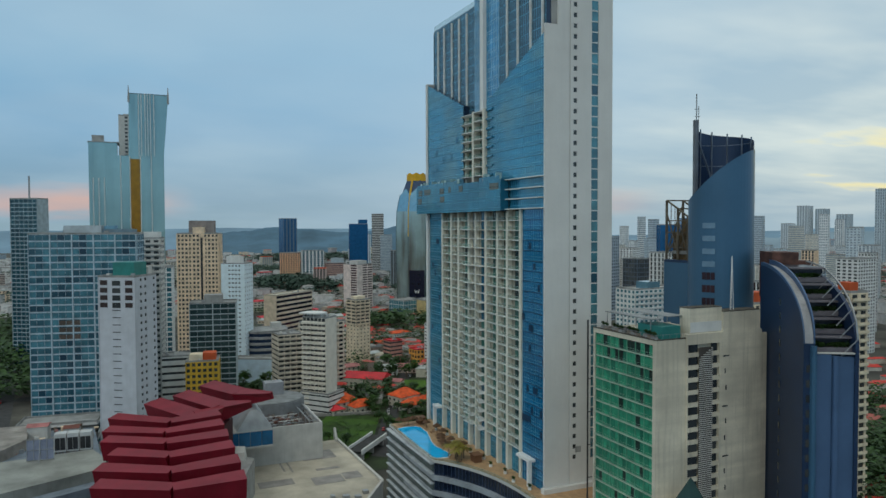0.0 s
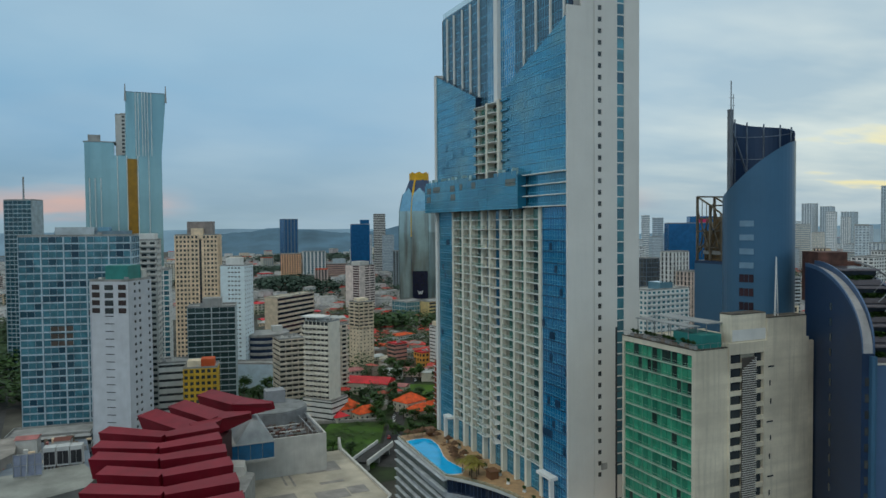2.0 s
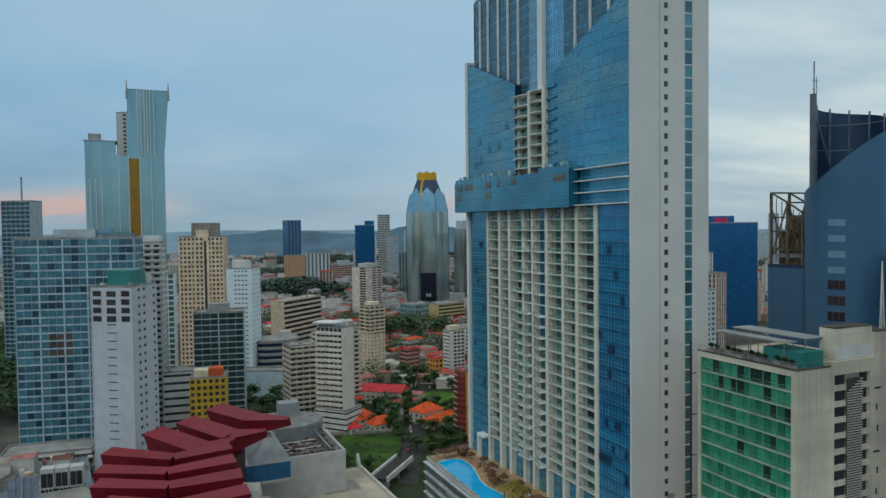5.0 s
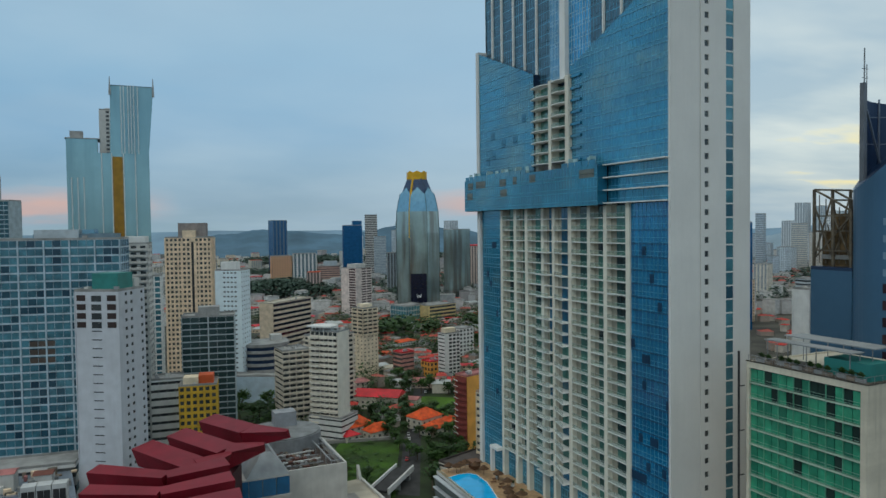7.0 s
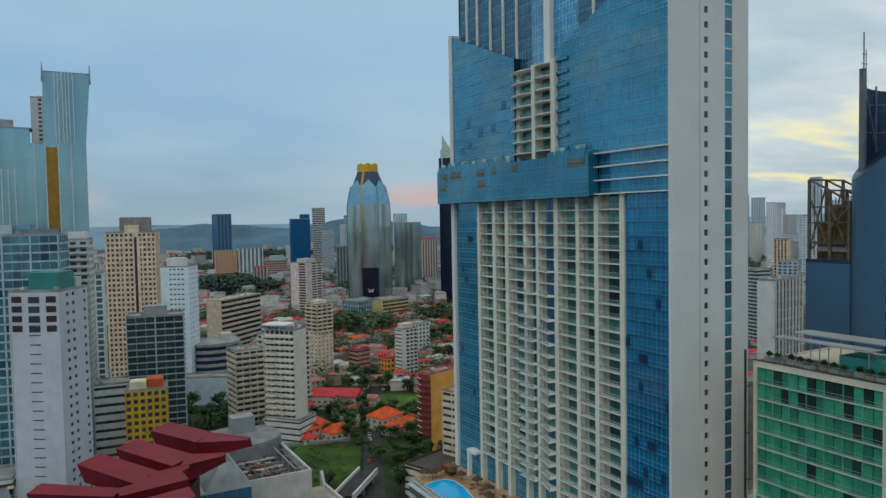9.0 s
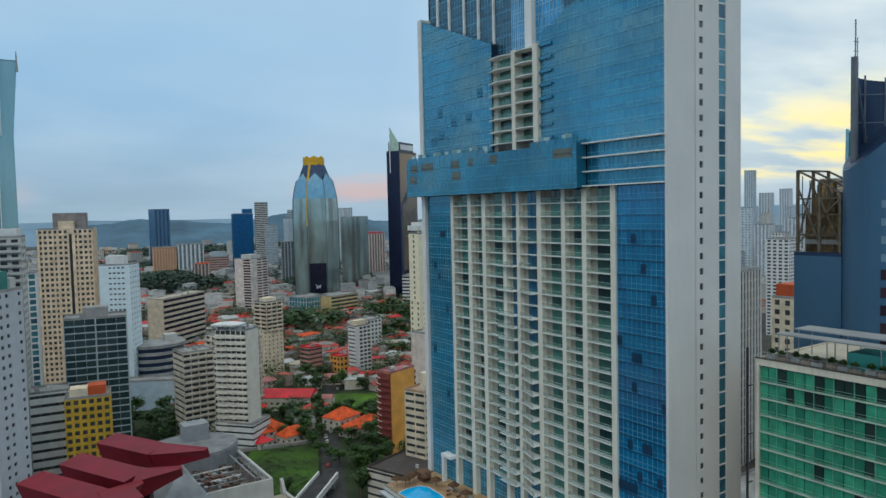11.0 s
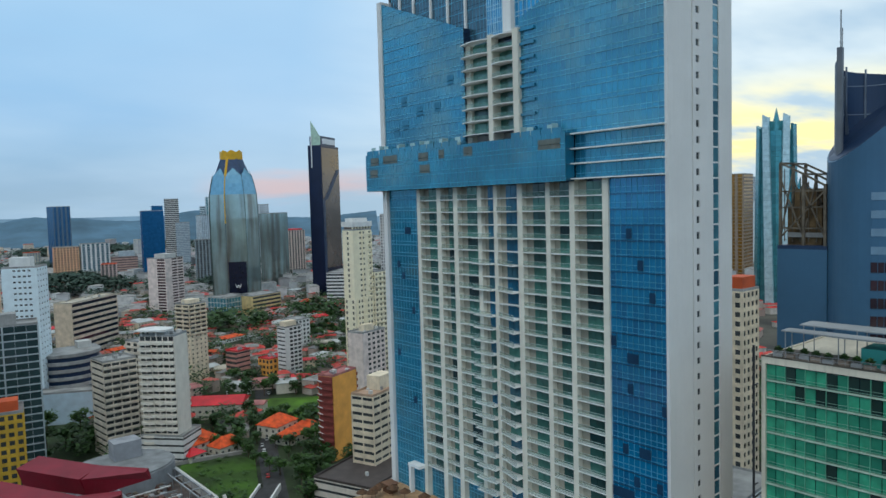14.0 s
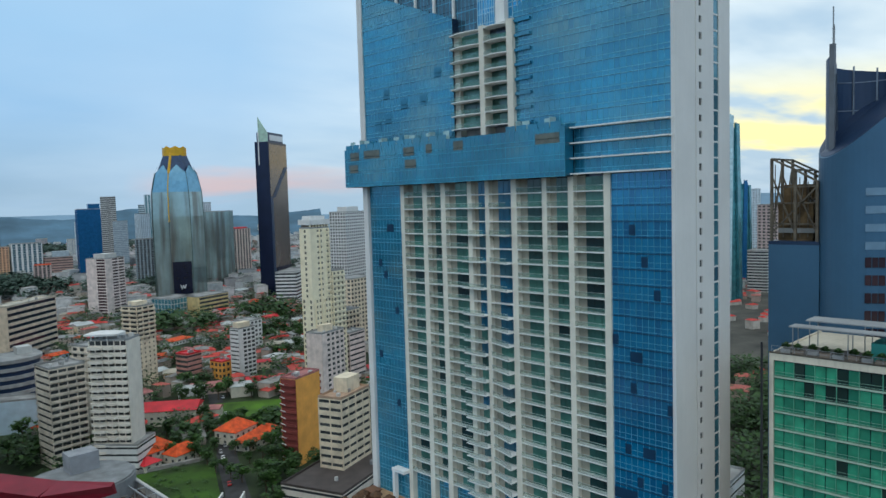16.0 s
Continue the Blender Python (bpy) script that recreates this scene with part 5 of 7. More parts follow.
building("dark_glass_office", "dark glass office block", 449, 560, 5, 16, 20, 86, 20, ("curtain", 5, {"pf": 0.03}), ("curtain", 5, {"pf": 0.03}), mat("dark_slate_frame", (0.09, 0.13, 0.18), rough=0.4), NAVYGLASS, near=False)
building("white_office_dark_strips", "white office with dark maroon vertical strips", 281, 277, 10, 26, 8, 89, 20, ("vert", 8, {"pf": 0.16, "lo": 0.03, "hi": 0.97}), ("blank", 1), WHITE, MAROONWIN, near=True)
building("brown_banded_tower", "brown tower with yellow glazed panels", 972.8, 596.0, 10, 44, 20, 150.5, 30, ("rib", 6), ("vert", 2), TANDARK, GOLDGLASS, near=False)
building("white_slab", "white slab block with many small windows", 601.6, 441.9, 10, 32, 20, 87.3, 28, ("win", 7), ("win", 4), WHITE, DARKGLASS, near=False)
building("tan_tower_orange_top", "tan apartment tower with an orange roof tank", 244.2, 229.3, 0, 12.5, 8, 85, 24, ("win", 4), ("win", 2, {"pf": 0.5}), CREAM, DARKGLASS, near=True, top=(("orange_tank", 0.1, 0.9, 0.1, 0.9, 5, ORANGETANK),))


def crystal(name, label, x, y, r, h, pale, dark):
    """A tapered glass tower: an eight-sided body behind leaning pointed blades and a spire."""
    th = thing(name, label, "tower", x, y, 0, 1)
    oct_ = lambda q, z: [(math.cos(k * math.pi / 4 + 0.39) * q, math.sin(k * math.pi / 4 + 0.39) * q, z) for k in range(8)]
    n = 34
    B = Boxes()
    for j in range(n):
        f, g = j / n, (j + 1) / n - 0.0008
        B.hull(oct_(r * (1 - 0.16 * f), h * 0.88 * f), oct_(r * (1 - 0.16 * g), h * 0.88 * g))
    B.put("glass_body", dark, th, "", "stuff")
    for k in range(8):
        a = k * math.pi / 4
        ca, sa = math.cos(a), math.sin(a)
        top, w0, w1 = h * (0.955 if k % 4 < 2 else 0.905), r * 0.40, r * (0.30 if k % 4 < 2 else 0.42)
        P = lambda d, s_, z: (ca * d - sa * s_, sa * d + ca * s_, z)
        B = Boxes()
        for j in range(n):
            rows_ = []
            for f in (j / n, (j + 1) / n - 0.0008):
                d, w_ = r * (1.04 - 0.15 * f), (w0 + (w1 - w0) * f) * 0.5
                side = (0.26 if k % 4 == 1 else -0.26 if k % 4 == 0 else 0) * r * (f - 0.4)
                tilt = 2 if j == n - 1 and f > j / n else 0
                rows_.append([P(d - 2.5, side - w_, top * f + tilt), P(d, side - w_, top * f + tilt), P(d, side + w_, top * f - tilt), P(d - 2.5, side + w_, top * f - tilt)])
            B.hull(*rows_)
        B.put("blade", pale if k % 4 < 2 else dark, th, "leaning glass blade", "stuff")
    Boxes().hull(oct_(r * 0.8, h * 0.80), oct_(r * 0.55, h * 0.93)).put("upper_body", dark, th), Boxes().hull(oct_(r * 0.22, h * 0.90), oct_(0.15, h)).put("spire", dark, th)
    return th


crystal("crystal_tower", "faceted teal glass tower with pointed blades", 776, 460, 22, 214, mat("pale_blade_glass", (0.58, 0.76, 0.80), rough=0.2, metal=0.3, island=0.2, bump=0), CRYSTAL)
crystal("crystal_tower", "dark teal faceted glass tower far behind", 960, 514, 15, 140, DEEPBLUE, CRYSTAL)
building("cream_apartment_tower", "cream apartment tower with curved balcony stacks", 264.5, 197.3, -5, 9, 14, 92, 28, ("balc", 2, {"out": 1.2}), ("win", 3), CREAM, DARKGLASS, top=(("orange_tank", 0.1, 0.6, 0.1, 0.5, 4, ORANGETANK),))
building("white_garage", "white low garage with a banded front", 205, 214, 5, 40, 26, 18, 5, ("rib", 6, {"lo": 0.5}), ("rib", 5), WHITE, DARKGLASS, near=False)


# ---- towers by the sea and the left cluster ----
ba = building("blue_apartment_block", "broad blue-grey apartment block with glazed grid balconies", -50, 427, -12, 53, 20, 115.5, 31, ("curtain", 15, {"lo": 0.17, "hi": 0.97, "pf": 0.03, "big": 3}), ("curtain", 5, {"lo": 0.11}), mat("pale_blue_concrete", (0.44, 0.54, 0.61), streak=0.1), APTGLASS, top=(("penthouse", 0.3, 0.95, 0.2, 0.8, 2.6, mat("penthouse_blue", (0.16, 0.24, 0.30))), ("roof_slab", 0.31, 0.66, 0.15, 0.85, 4.6, mat("slab_grey_blue", (0.46, 0.52, 0.56))), ("roof_tank", 0.68, 0.78, 0.25, 0.6, 4.5, PALEBLUE)))
bw_ = pane_mesh(3.2, 2.6, mat("brown_screened_window", (0.10, 0.075, 0.06), rough=0.3, rand=0.6))
for i in range(9):
    piece("brown_window", bw_, ba, 15.9 + (i % 3) * 3.53, 0.18, 60.1 + (i // 3) * 3.73)
wt = building("white_apartment_tower", "white apartment tower with small dark windows and a teal roof screen", 0.4, 352, 58, 18.3, 17.8, 96.5, 29, ("win", 5, {"pf": 0.55, "lo": 0.42, "hi": 0.80, "skip": (0, 3)}), ("win", 3, {"lo": 0.42, "hi": 0.55, "pf": 0.3, "skip": (0, 2)}), mat("cool_white_render", (0.54, 0.56, 0.60), streak=0.06, var=0.07), DARKGLASS, top=(("teal_screen", 0.25, 0.8, 0.15, 0.75, 6.5, TEALSCREEN), ("stair_box", 0.8, 0.98, 0.1, 0.5, 4, LIGHTGREY)))
me = pane_mesh(3.6, 2.2, mat("dark_brown_window", (0.045, 0.028, 0.026), rough=0.3))
for i in range(4):
    piece("dark_window", me, wt, -0.05, 15.0, 93.0 - i * 3.4, -90), piece("dark_window", me, wt, -0.05, 2.6, 93.0 - i * 3.4, -90), piece("dark_window", pane_mesh(4, 2, DARKGLASS), wt, -0.05, 8.8, 92.8 - i * 3.4, -90)
building("balcony_tower", "white apartment tower with shadowed balconies", 1.9, 470, -10, 13.8, 18, 112, 33, ("balc", 3), ("win", 3), LIGHTGREY, DARKGLASS, near=False, top=(("penthouse", 0.1, 0.9, 0.1, 0.9, 4, WHITE),))
building("teal_window_tower", "white slender tower with teal windows", 13.4, 520, -8, 11, 18, 91.5, 27, ("curtain", 3, {"lo": 0.2, "pf": 0.2}), ("win", 3), WHITE, TEALGLASS)
tt = building("tan_tower", "tall tan apartment tower with a brown penthouse", 33.5, 625, -14, 33, 20, 113, 32, ("vert", 11, {"pf": 0.40, "lo": 0.34, "hi": 0.86, "skip": (6,)}), ("vert", 5), TAN, DARKGLASS, near=False, top=(("penthouse", 0.26, 0.86, 0.25, 0.9, 11, mat("dark_penthouse", (0.26, 0.23, 0.22), streak=0.2)), ("stair_box", 0.38, 0.66, -0.01, 0.24, 5.5, TAN)))
for u in (0.2, 11, 21.6, 32.0):
    Boxes().box(u, u + 0.8, -0.9, 0.0, 0, 110).put("pilaster", TAN, tt)
# flat dark strip on the wall; its colour gives the groove's shade
Boxes().box(18.6, 20.4, -0.06, 0.0, 2, 110).put("dark_groove", DARKMETAL, tt)
building("white_slab_tower", "bright white apartment tower with narrow windows", 79.3, 569.5, 62, 19.1, 18.5, 90, 27, ("win", 4, {"pf": 0.66, "lo": 0.4, "hi": 0.72}), ("win", 7, {"pf": 0.4, "skip": (0, 1, 6), "lo": 0.42, "hi": 0.72}), mat("bluish_white_render", (0.70, 0.80, 0.84), var=0.06), DARKGLASS, near=False, top=(("penthouse", 0.1, 0.5, 0.2, 0.8, 6, WHITE),))
building("dark_glass_tower", "dark green glass apartment tower in a grey frame", 32.4, 479.4, -10, 28.6, 18, 70, 20, ("curtain", 6, {"lo": 0.15, "hi": 0.97, "pf": 0.03, "big": 3}), ("win", 3), mat("grey_frame", (0.44, 0.51, 0.53), var=0.1), mat("dark_green_window", (0.036, 0.072, 0.076), rough=0.12, metal=0.2, rand=0.8, tint=(0.075, 0.12, 0.125), bump=0), top=(("penthouse", 0.3, 0.7, 0.3, 0.8, 5, GREYC),))
building("yellow_flats", "yellow apartment block with a cream frame and red roof", 26.2, 424, -10, 17.8, 16, 43, 13, ("win", 6, {"pf": 0.38, "lo": 0.25}), ("win", 4), YELLOW, DARKGLASS, slab=CREAM, top=(("roof_hut", 0.1, 0.5, 0.2, 0.7, 3.5, CREAM), ("orange_tank", 0.5, 0.9, 0.3, 0.8, 4, ORANGETANK)))
building("banded_office", "low white office with dark ribbon windows", 14.4, 440, -5, 15.5, 14, 44, 11, ("rib", 4, {"lo": 0.45, "hi": 0.8}), ("rib", 3), WHITE, DARKGLASS)
cb = building("curved_balcony_tower", "cream apartment tower with stepped balconies and a blank side wall", 110.9, 441.3, 40, 12, 18, 61, 19, ("blank", 1), ("rib", 6, {"lo": 0.34, "hi": 0.97, "pf": 0.12}), mat("cream_white", (0.75, 0.70, 0.61), streak=0.1, var=0.07), DARKGLASS, roof=ROOFWHITE, top=(("penthouse", 0.2, 0.8, 0.3, 0.8, 3, WHITE),))
edge = [(-0.003, 18.2), (-1.4, 18.2), (-2.3, 16.8), (-2.5, 13.9), (-2.0, 11.7), (-0.8, 11.0), (-1.9, 8.7), (-1.9, 6.7), (-0.6, 6.0), (-1.3, 3.6), (-1.3, 1.1), (-0.5, 0.5), (-0.003, 0.5)]
bl = Boxes().prism(edge, 0, 1.15).mesh("balcony", mat("cream_white", (0.75, 0.70, 0.61)))
for i in range(18):
    piece("balcony", bl, cb, 0, 0, 2.6 + i * 61 / 19)
Boxes().prism([(-2.8, 18.6), (-3.0, 13), (-2.3, 7), (-0.9, 3.6), (5, 3), (9, 9), (9, 16), (5, 19)], 63.6, 64.4).put("roof_canopy", WHITE, cb, "white rounded roof canopy")
for q in ((-0.2, 16.5), (-0.2, 9), (4, 5), (8, 11), (4, 17)):
    Boxes().box(q[0] - 0.3, q[0] + 0.3, q[1] - 0.3, q[1] + 0.3, 61.1, 63.6).put("canopy_post", WHITE, cb)
building("grey_balcony_block", "grey apartment block with dark balcony bands", 86.8, 472, 5, 16.4, 16, 47.5, 15, ("balc", 4, {"out": 1.0, "pf": 0.12, "par": 1.0}), ("rib", 4, {"lo": 0.5, "hi": 0.88}), mat("off_white_render", (0.74, 0.65, 0.53), streak=0.12), DARKGLASS)
building("grey_round_flats", "grey-cream flats with rounded balcony bands", 114.7, 496.5, 20, 28, 16, 50, 16, ("balc", 5, {"out": 1.5}), ("balc", 3), mat("off_white_render", (0.74, 0.65, 0.53)), DARKGLASS)
building("banded_grey_office", "long beige office with dark ribbon windows", 133.5, 733, 42, 63, 16, 48, 10, ("rib", 8, {"lo": 0.4, "hi": 0.9}), ("blank", 1), mat("beige_render", (0.66, 0.54, 0.40), streak=0.1), NAVYGLASS, roof=ROOFPALE)
building("cream_slender_tower", "slender cream apartment tower with open balconies", 175.5, 592, 20, 15, 14, 55, 11, ("win", 4, {"pf": 0.68, "lo": 0.4, "hi": 0.75}), ("win", 3, {"pf": 0.7, "lo": 0.4, "hi": 0.75}), CREAM, DARKGLASS, upper=(34, 7, ("balc", 3, {"out": 1.1, "pf": 0.2}), ("balc", 2, {"out": 1.0, "pf": 0.2})), top=(("penthouse", 0.2, 0.8, 0.2, 0.8, 3, CREAM),))
building("pinkish_twin_tower", "pale pink tower with blank walls and dark balcony columns", 279, 934, 30, 30.7, 25.5, 66, 20, ("win", 3, {"skip": (0,), "pf": 0.16, "lo": 0.4, "hi": 0.9}), ("win", 2, {"skip": (0,), "pf": 0.12, "lo": 0.25, "hi": 0.9}), mat("pale_rose_render", (0.78, 0.66, 0.60), streak=0.1), mat("wine_window", (0.085, 0.050, 0.055), rough=0.2, island=0.5, bump=0), near=False, top=(("penthouse", 0.2, 0.8, 0.2, 0.8, 5, LIGHTGREY),))
building("deep_blue_tower", "deep blue glass tower with a wavy side", 403, 1398, -12, 36, 26, 122, 30, ("curtain", 6), ("curtain", 4), DEEPBLUE, DEEPBLUE, near=False, top=(("penthouse", 0.5, 1, 0.2, 0.8, 9, DEEPBLUE),))
building("thin_far_tower", "thin pale far tower with stacked balconies", 521, 1621, -18, 28, 26, 146, 36, ("rib", 3), ("rib", 3), LIGHTGREY, DARKGLASS, near=False)
# the next far towers carry aerial haze in their wall colours
building("stepped_far_tower", "pale stepped far tower with balcony bands", 539, 1612, -18, 28, 24, 96, 26, ("rib", 4), ("rib", 3), mat("pale_haze_render", (0.45, 0.52, 0.56)), HAZEGLASS, near=False)
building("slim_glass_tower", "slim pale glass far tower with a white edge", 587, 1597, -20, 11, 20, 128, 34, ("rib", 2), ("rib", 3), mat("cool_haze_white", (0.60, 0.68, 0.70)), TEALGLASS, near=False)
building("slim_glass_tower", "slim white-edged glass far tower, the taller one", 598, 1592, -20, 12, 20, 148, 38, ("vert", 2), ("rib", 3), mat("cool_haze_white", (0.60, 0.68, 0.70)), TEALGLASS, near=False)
building("dark_slab_block", "dark slab block with pale ribs before the far towers", 430, 1228, -18, 26, 18, 73, 20, ("vert", 5), ("rib", 3), mat("slate_frame", (0.26, 0.31, 0.34)), NAVYGLASS, near=False)
building("rose_midrise", "pink mid-rise with white balcony bands", 372, 1478, -10, 44, 24, 40, 9, ("rib", 6, {"lo": 0.5}), ("rib", 3), mat("rose_grey_render", (0.50, 0.32, 0.27)), DARKGLASS, near=False, top=(("roof_room", 0.3, 0.9, 0.2, 0.8, 10, mat("pale_haze_render", (0.45, 0.52, 0.56))),))
building("dark_far_tower", "dark slate far tower", 334, 1731, 10, 34, 30, 136, 34, ("vert", 4), ("curtain", 4), mat("slate", (0.12, 0.17, 0.22)), DEEPBLUE, near=False)
building("pale_blue_striped_block", "pale blue slab with white vertical stripes", 325, 1489, -8, 46, 26, 66, 16, ("vert", 6), ("vert", 4), WHITE, TEALGLASS, near=False)
building("peach_block", "peach coloured mid-rise block", 282, 1498, -8, 40, 26, 62, 15, ("win", 8), ("win", 5), mat("peach_render", (0.75, 0.42, 0.24)), DARKGLASS, near=False)
building("seaside_glass_tower", "dark teal glass tower with a roof antenna", -73.9, 696, 60, 14.5, 25, 143, 40, ("blank", 1), ("curtain", 6, {"lo": 0.12, "pf": 0.05}), mat("sea_tower_frame", (0.42, 0.50, 0.54)), mat("sea_tower_glass", (0.03, 0.11, 0.15), rough=0.14, metal=0.3, island=0.7, tint=(0.02, 0.05, 0.07), bump=0), near=False, top=(("antenna", 0.45, 0.5, 0.45, 0.5, 20, METAL),))

# silver glass towers with a gold strip
sv = thing("silver_glass_tower", "silver glass twin tower with a gold strip and a flared top", "tower", 0, 760, 0)


def glazed(B, x0, x1, y, z0, z1, nx, nz, topx=None, seed=0):
    """Panes over a face that may flare from x0..x1 to topx at its head."""
    t0, t1 = topx or (x0, x1)
    for i in range(nz):
        f, g = i / nz, (i + 1) / nz
        for k in range(nx):
            a, b = k / nx, (k + 1) / nx
            P = lambda s, f: ((x0 + (x1 - x0) * s) * (1 - f) + (t0 + (t1 - t0) * s) * f, y, z0 + (z1 - z0) * f)
            B.quad(P(a, f), P(b, f), P(b, g), P(a, g))
    return B


Boxes().box(-37, -12, 0.1, 26, 0, 200).box(-12, 30, 0.1, 30, 0, 188).put("body", mat("silver_side", (0.16, 0.22, 0.24), rough=0.3, metal=0.4), sv)
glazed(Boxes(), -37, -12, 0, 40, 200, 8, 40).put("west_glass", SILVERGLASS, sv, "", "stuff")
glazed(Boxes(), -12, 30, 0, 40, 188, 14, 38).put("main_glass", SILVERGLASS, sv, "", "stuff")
glazed(Boxes(), -0.5, 8.0, -0.4, 100, 185, 3, 24).put("gold_strip", GOLDGLASS, sv, "gold glass strip", "stuff")
low, high = [(-2, 1.2, 188), (30, 1.2, 188), (30, 26, 188), (-2, 26, 188)], [(-1, 1.2, 249), (35, 1.2, 249), (35, 27, 249), (-1, 27, 249)]
Boxes().hull(low, high).put("upper_body", mat("silver_side", (0.16, 0.22, 0.24)), sv)
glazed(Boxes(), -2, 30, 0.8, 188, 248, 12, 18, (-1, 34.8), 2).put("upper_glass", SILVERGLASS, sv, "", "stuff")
for x in (-1.2, 34.6):
    Boxes().hull([(x - 1, -0.6, 240), (x + 1, -0.6, 240), (x + 1, 2, 240), (x - 1, 2, 240)], [(x - 0.3, -0.6, 256), (x + 0.3, -0.6, 256), (x + 0.3, 0, 256), (x - 0.3, 0, 256)]).put("horn", GREYC, sv)
for x, z0, z1 in ((-33.6, 60, 166), (-28.8, 60, 166), (-24, 60, 166), (-9.5, 60, 188), (-1.3, 60, 188), (8.3, 60, 188), (18, 60, 188), (7.2, 188, 248), (9.6, 188, 248), (13, 188, 249), (15.4, 188, 249), (17.8, 188, 249), (21, 188, 248)):
    Boxes().box(x, x + 0.7, -0.9, -0.2, z0, z1).put("fin", WHITE, sv)
Boxes().box(-37.8, -10, -0.5, 26, 200.003, 200.8).put("roof_rim", GREYC, sv)
Boxes().box(-34, -23.5, 3, 12, 200.8, 207).put("penthouse", GREYC, sv)
building("white_tower_behind", "white tower seen behind the silver towers", -11, 800, 0, 14.5, 14, 232, 60, ("win", 3, {"pf": 0.45, "skip": (0,)}), ("rib", 3), WHITE, DARKGLASS, near=False, top=(("roof_room", 0.3, 0.9, 0.2, 0.8, 2, LIGHTGREY),))

# bulging glass tower with the gold crown
gt = thing("gold_crowned_tower", "bulging faceted glass tower with a gold crown", "tower", 372, 950, 0, 1.8)
prof = [(0, 30), (60, 31), (110, 31), (139, 30), (152, 27.4), (162, 24.8), (171, 21.8)]
NF = 8
for s_ in range(NF):
    a0, a1 = 2 * math.pi * s_ / NF, 2 * math.pi * (s_ + 1) / NF
    B, P = Boxes(), Boxes()
    for (za, ra), (zb, rb) in zip(prof, prof[1:]):
        n = max(2, int((zb - za) / 4))
        for i in range(n):
            f, g = i / n, (i + 1) / n
            r0, r1, z0, z1 = ra + (rb - ra) * f, ra + (rb - ra) * g, za + (zb - za) * f, za + (zb - za) * g
            # each facet ends in a point, like a petal
            c0, c1 = (max(0, (z - 162) / 9) * 0.47 for z in (z0, z1))
            D = P if z0 > 138 else B

            def on(q, c, r, z):
                """A point of the flat facet, q of the way across what the petal leaves."""
                f_ = 0.01 + c + (0.98 - 2 * c) * q
                return (r * (math.cos(a0) * (1 - f_) + math.cos(a1) * f_), r * (math.sin(a0) * (1 - f_) + math.sin(a1) * f_), z)

            for k in range(5):
                D.quad(on(k / 5, c0, r0, z0), on((k + 1) / 5, c0, r0, z0), on((k + 1) / 5, c1, r1, z1), on(k / 5, c1, r1, z1))
    # three viewed facets: pale blue colour stands in for the sky they mirror
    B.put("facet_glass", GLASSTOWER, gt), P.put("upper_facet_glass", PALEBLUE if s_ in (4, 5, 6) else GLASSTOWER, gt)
ringp = lambda r, z, o=0: [(math.cos(2 * math.pi * k / 8 + o) * r, math.sin(2 * math.pi * k / 8 + o) * r, z) for k in range(8)]
Boxes().hull(ringp(28.5, 0), ringp(28.5, 138)).put("core_wall", NAVYPANEL, gt)
Boxes().hull(ringp(27, 139.02), ringp(23.6, 160)).put("inner_wall", NAVYPANEL, gt)
Boxes().hull(ringp(23.5, 160.02), ringp(13.2, 185)).put("dark_collar", mat("collar_navy", (0.03, 0.06, 0.13), rough=0.3, metal=0.3), gt)
for k in (1, 5):
    gb = Boxes()
    a = 2 * math.pi * k / 8
    for (za, ra), (zb, rb) in zip(prof[3:-1], prof[4:]):
        gb.bar((math.cos(a) * (ra + 0.2), math.sin(a) * (ra + 0.2), za), (math.cos(a) * (rb + 0.2), math.sin(a) * (rb + 0.2), zb), 0.9)
    gb.bar((math.cos(a) * 24.6, math.sin(a) * 24.6, 161), (math.cos(a) * 13.8, math.sin(a) * 13.8, 185), 2.2), gb.bar((math.cos(a) * 31.1, math.sin(a) * 31.1, 104), (math.cos(a) * 30.2, math.sin(a) * 30.2, 139), 0.9)
    gb.put("gold_rib", GOLD, gt)
cr = Boxes()
for k in range(8):
    a, b = 2 * math.pi * k / 8, 2 * math.pi * (k + 1) / 8
    m = (a + b) / 2
    P = lambda t, r, z: (math.cos(t) * r, math.sin(t) * r, z)
    for r0, r1 in ((14.2, 13.6),):
        cr.quad(P(a, r0, 181), P(m, r0 - 0.4, 182), P(m, r1, 193.5), P(a, r1, 191)), cr.quad(P(m, r0 - 0.4, 182), P(b, r0, 181), P(b, r1, 191), P(m, r1, 193.5))
cr.put("gold_crown", GOLD, gt)
sw_ = Boxes().box(-10.5, 10.5, -1.0, 0, 6, 57).put("dark_sign_wall", mat("black_sign_glass", (0.010, 0.012, 0.03), rough=0.2), gt, "tall dark sign wall")
sw_.matrix_basis = pose(math.cos(radians(247.5)) * 28.9, math.sin(radians(247.5)) * 28.9, 0, 0, 0, -22.5)
zig = Boxes()
for a, b in (((-3.2, 30), (-1.6, 25)), ((-1.6, 25), (0, 29)), ((0, 29), (1.6, 25)), ((1.6, 25), (3.2, 30))):
    zig.bar((a[0], -1.3, a[1]), (b[0], -1.3, b[1]), 0.7)
zig.put("sign_mark", SIGNWHITE, sw_, "small white zigzag mark")
for k in (3, 4, 6, 7):
    a = 2 * math.pi * k / 8
    jb = Boxes()
    for (za, ra), (zb, rb) in zip(prof, prof[1:-1]):
        jb.bar((math.cos(a) * (ra + 0.1), math.sin(a) * (ra + 0.1), za), (math.cos(a) * (rb + 0.1), math.sin(a) * (rb + 0.1), zb), 0.5)
    jb.put("corner_joint", mat("dark_joint_green", (0.03, 0.06, 0.05), rough=0.4), gt)

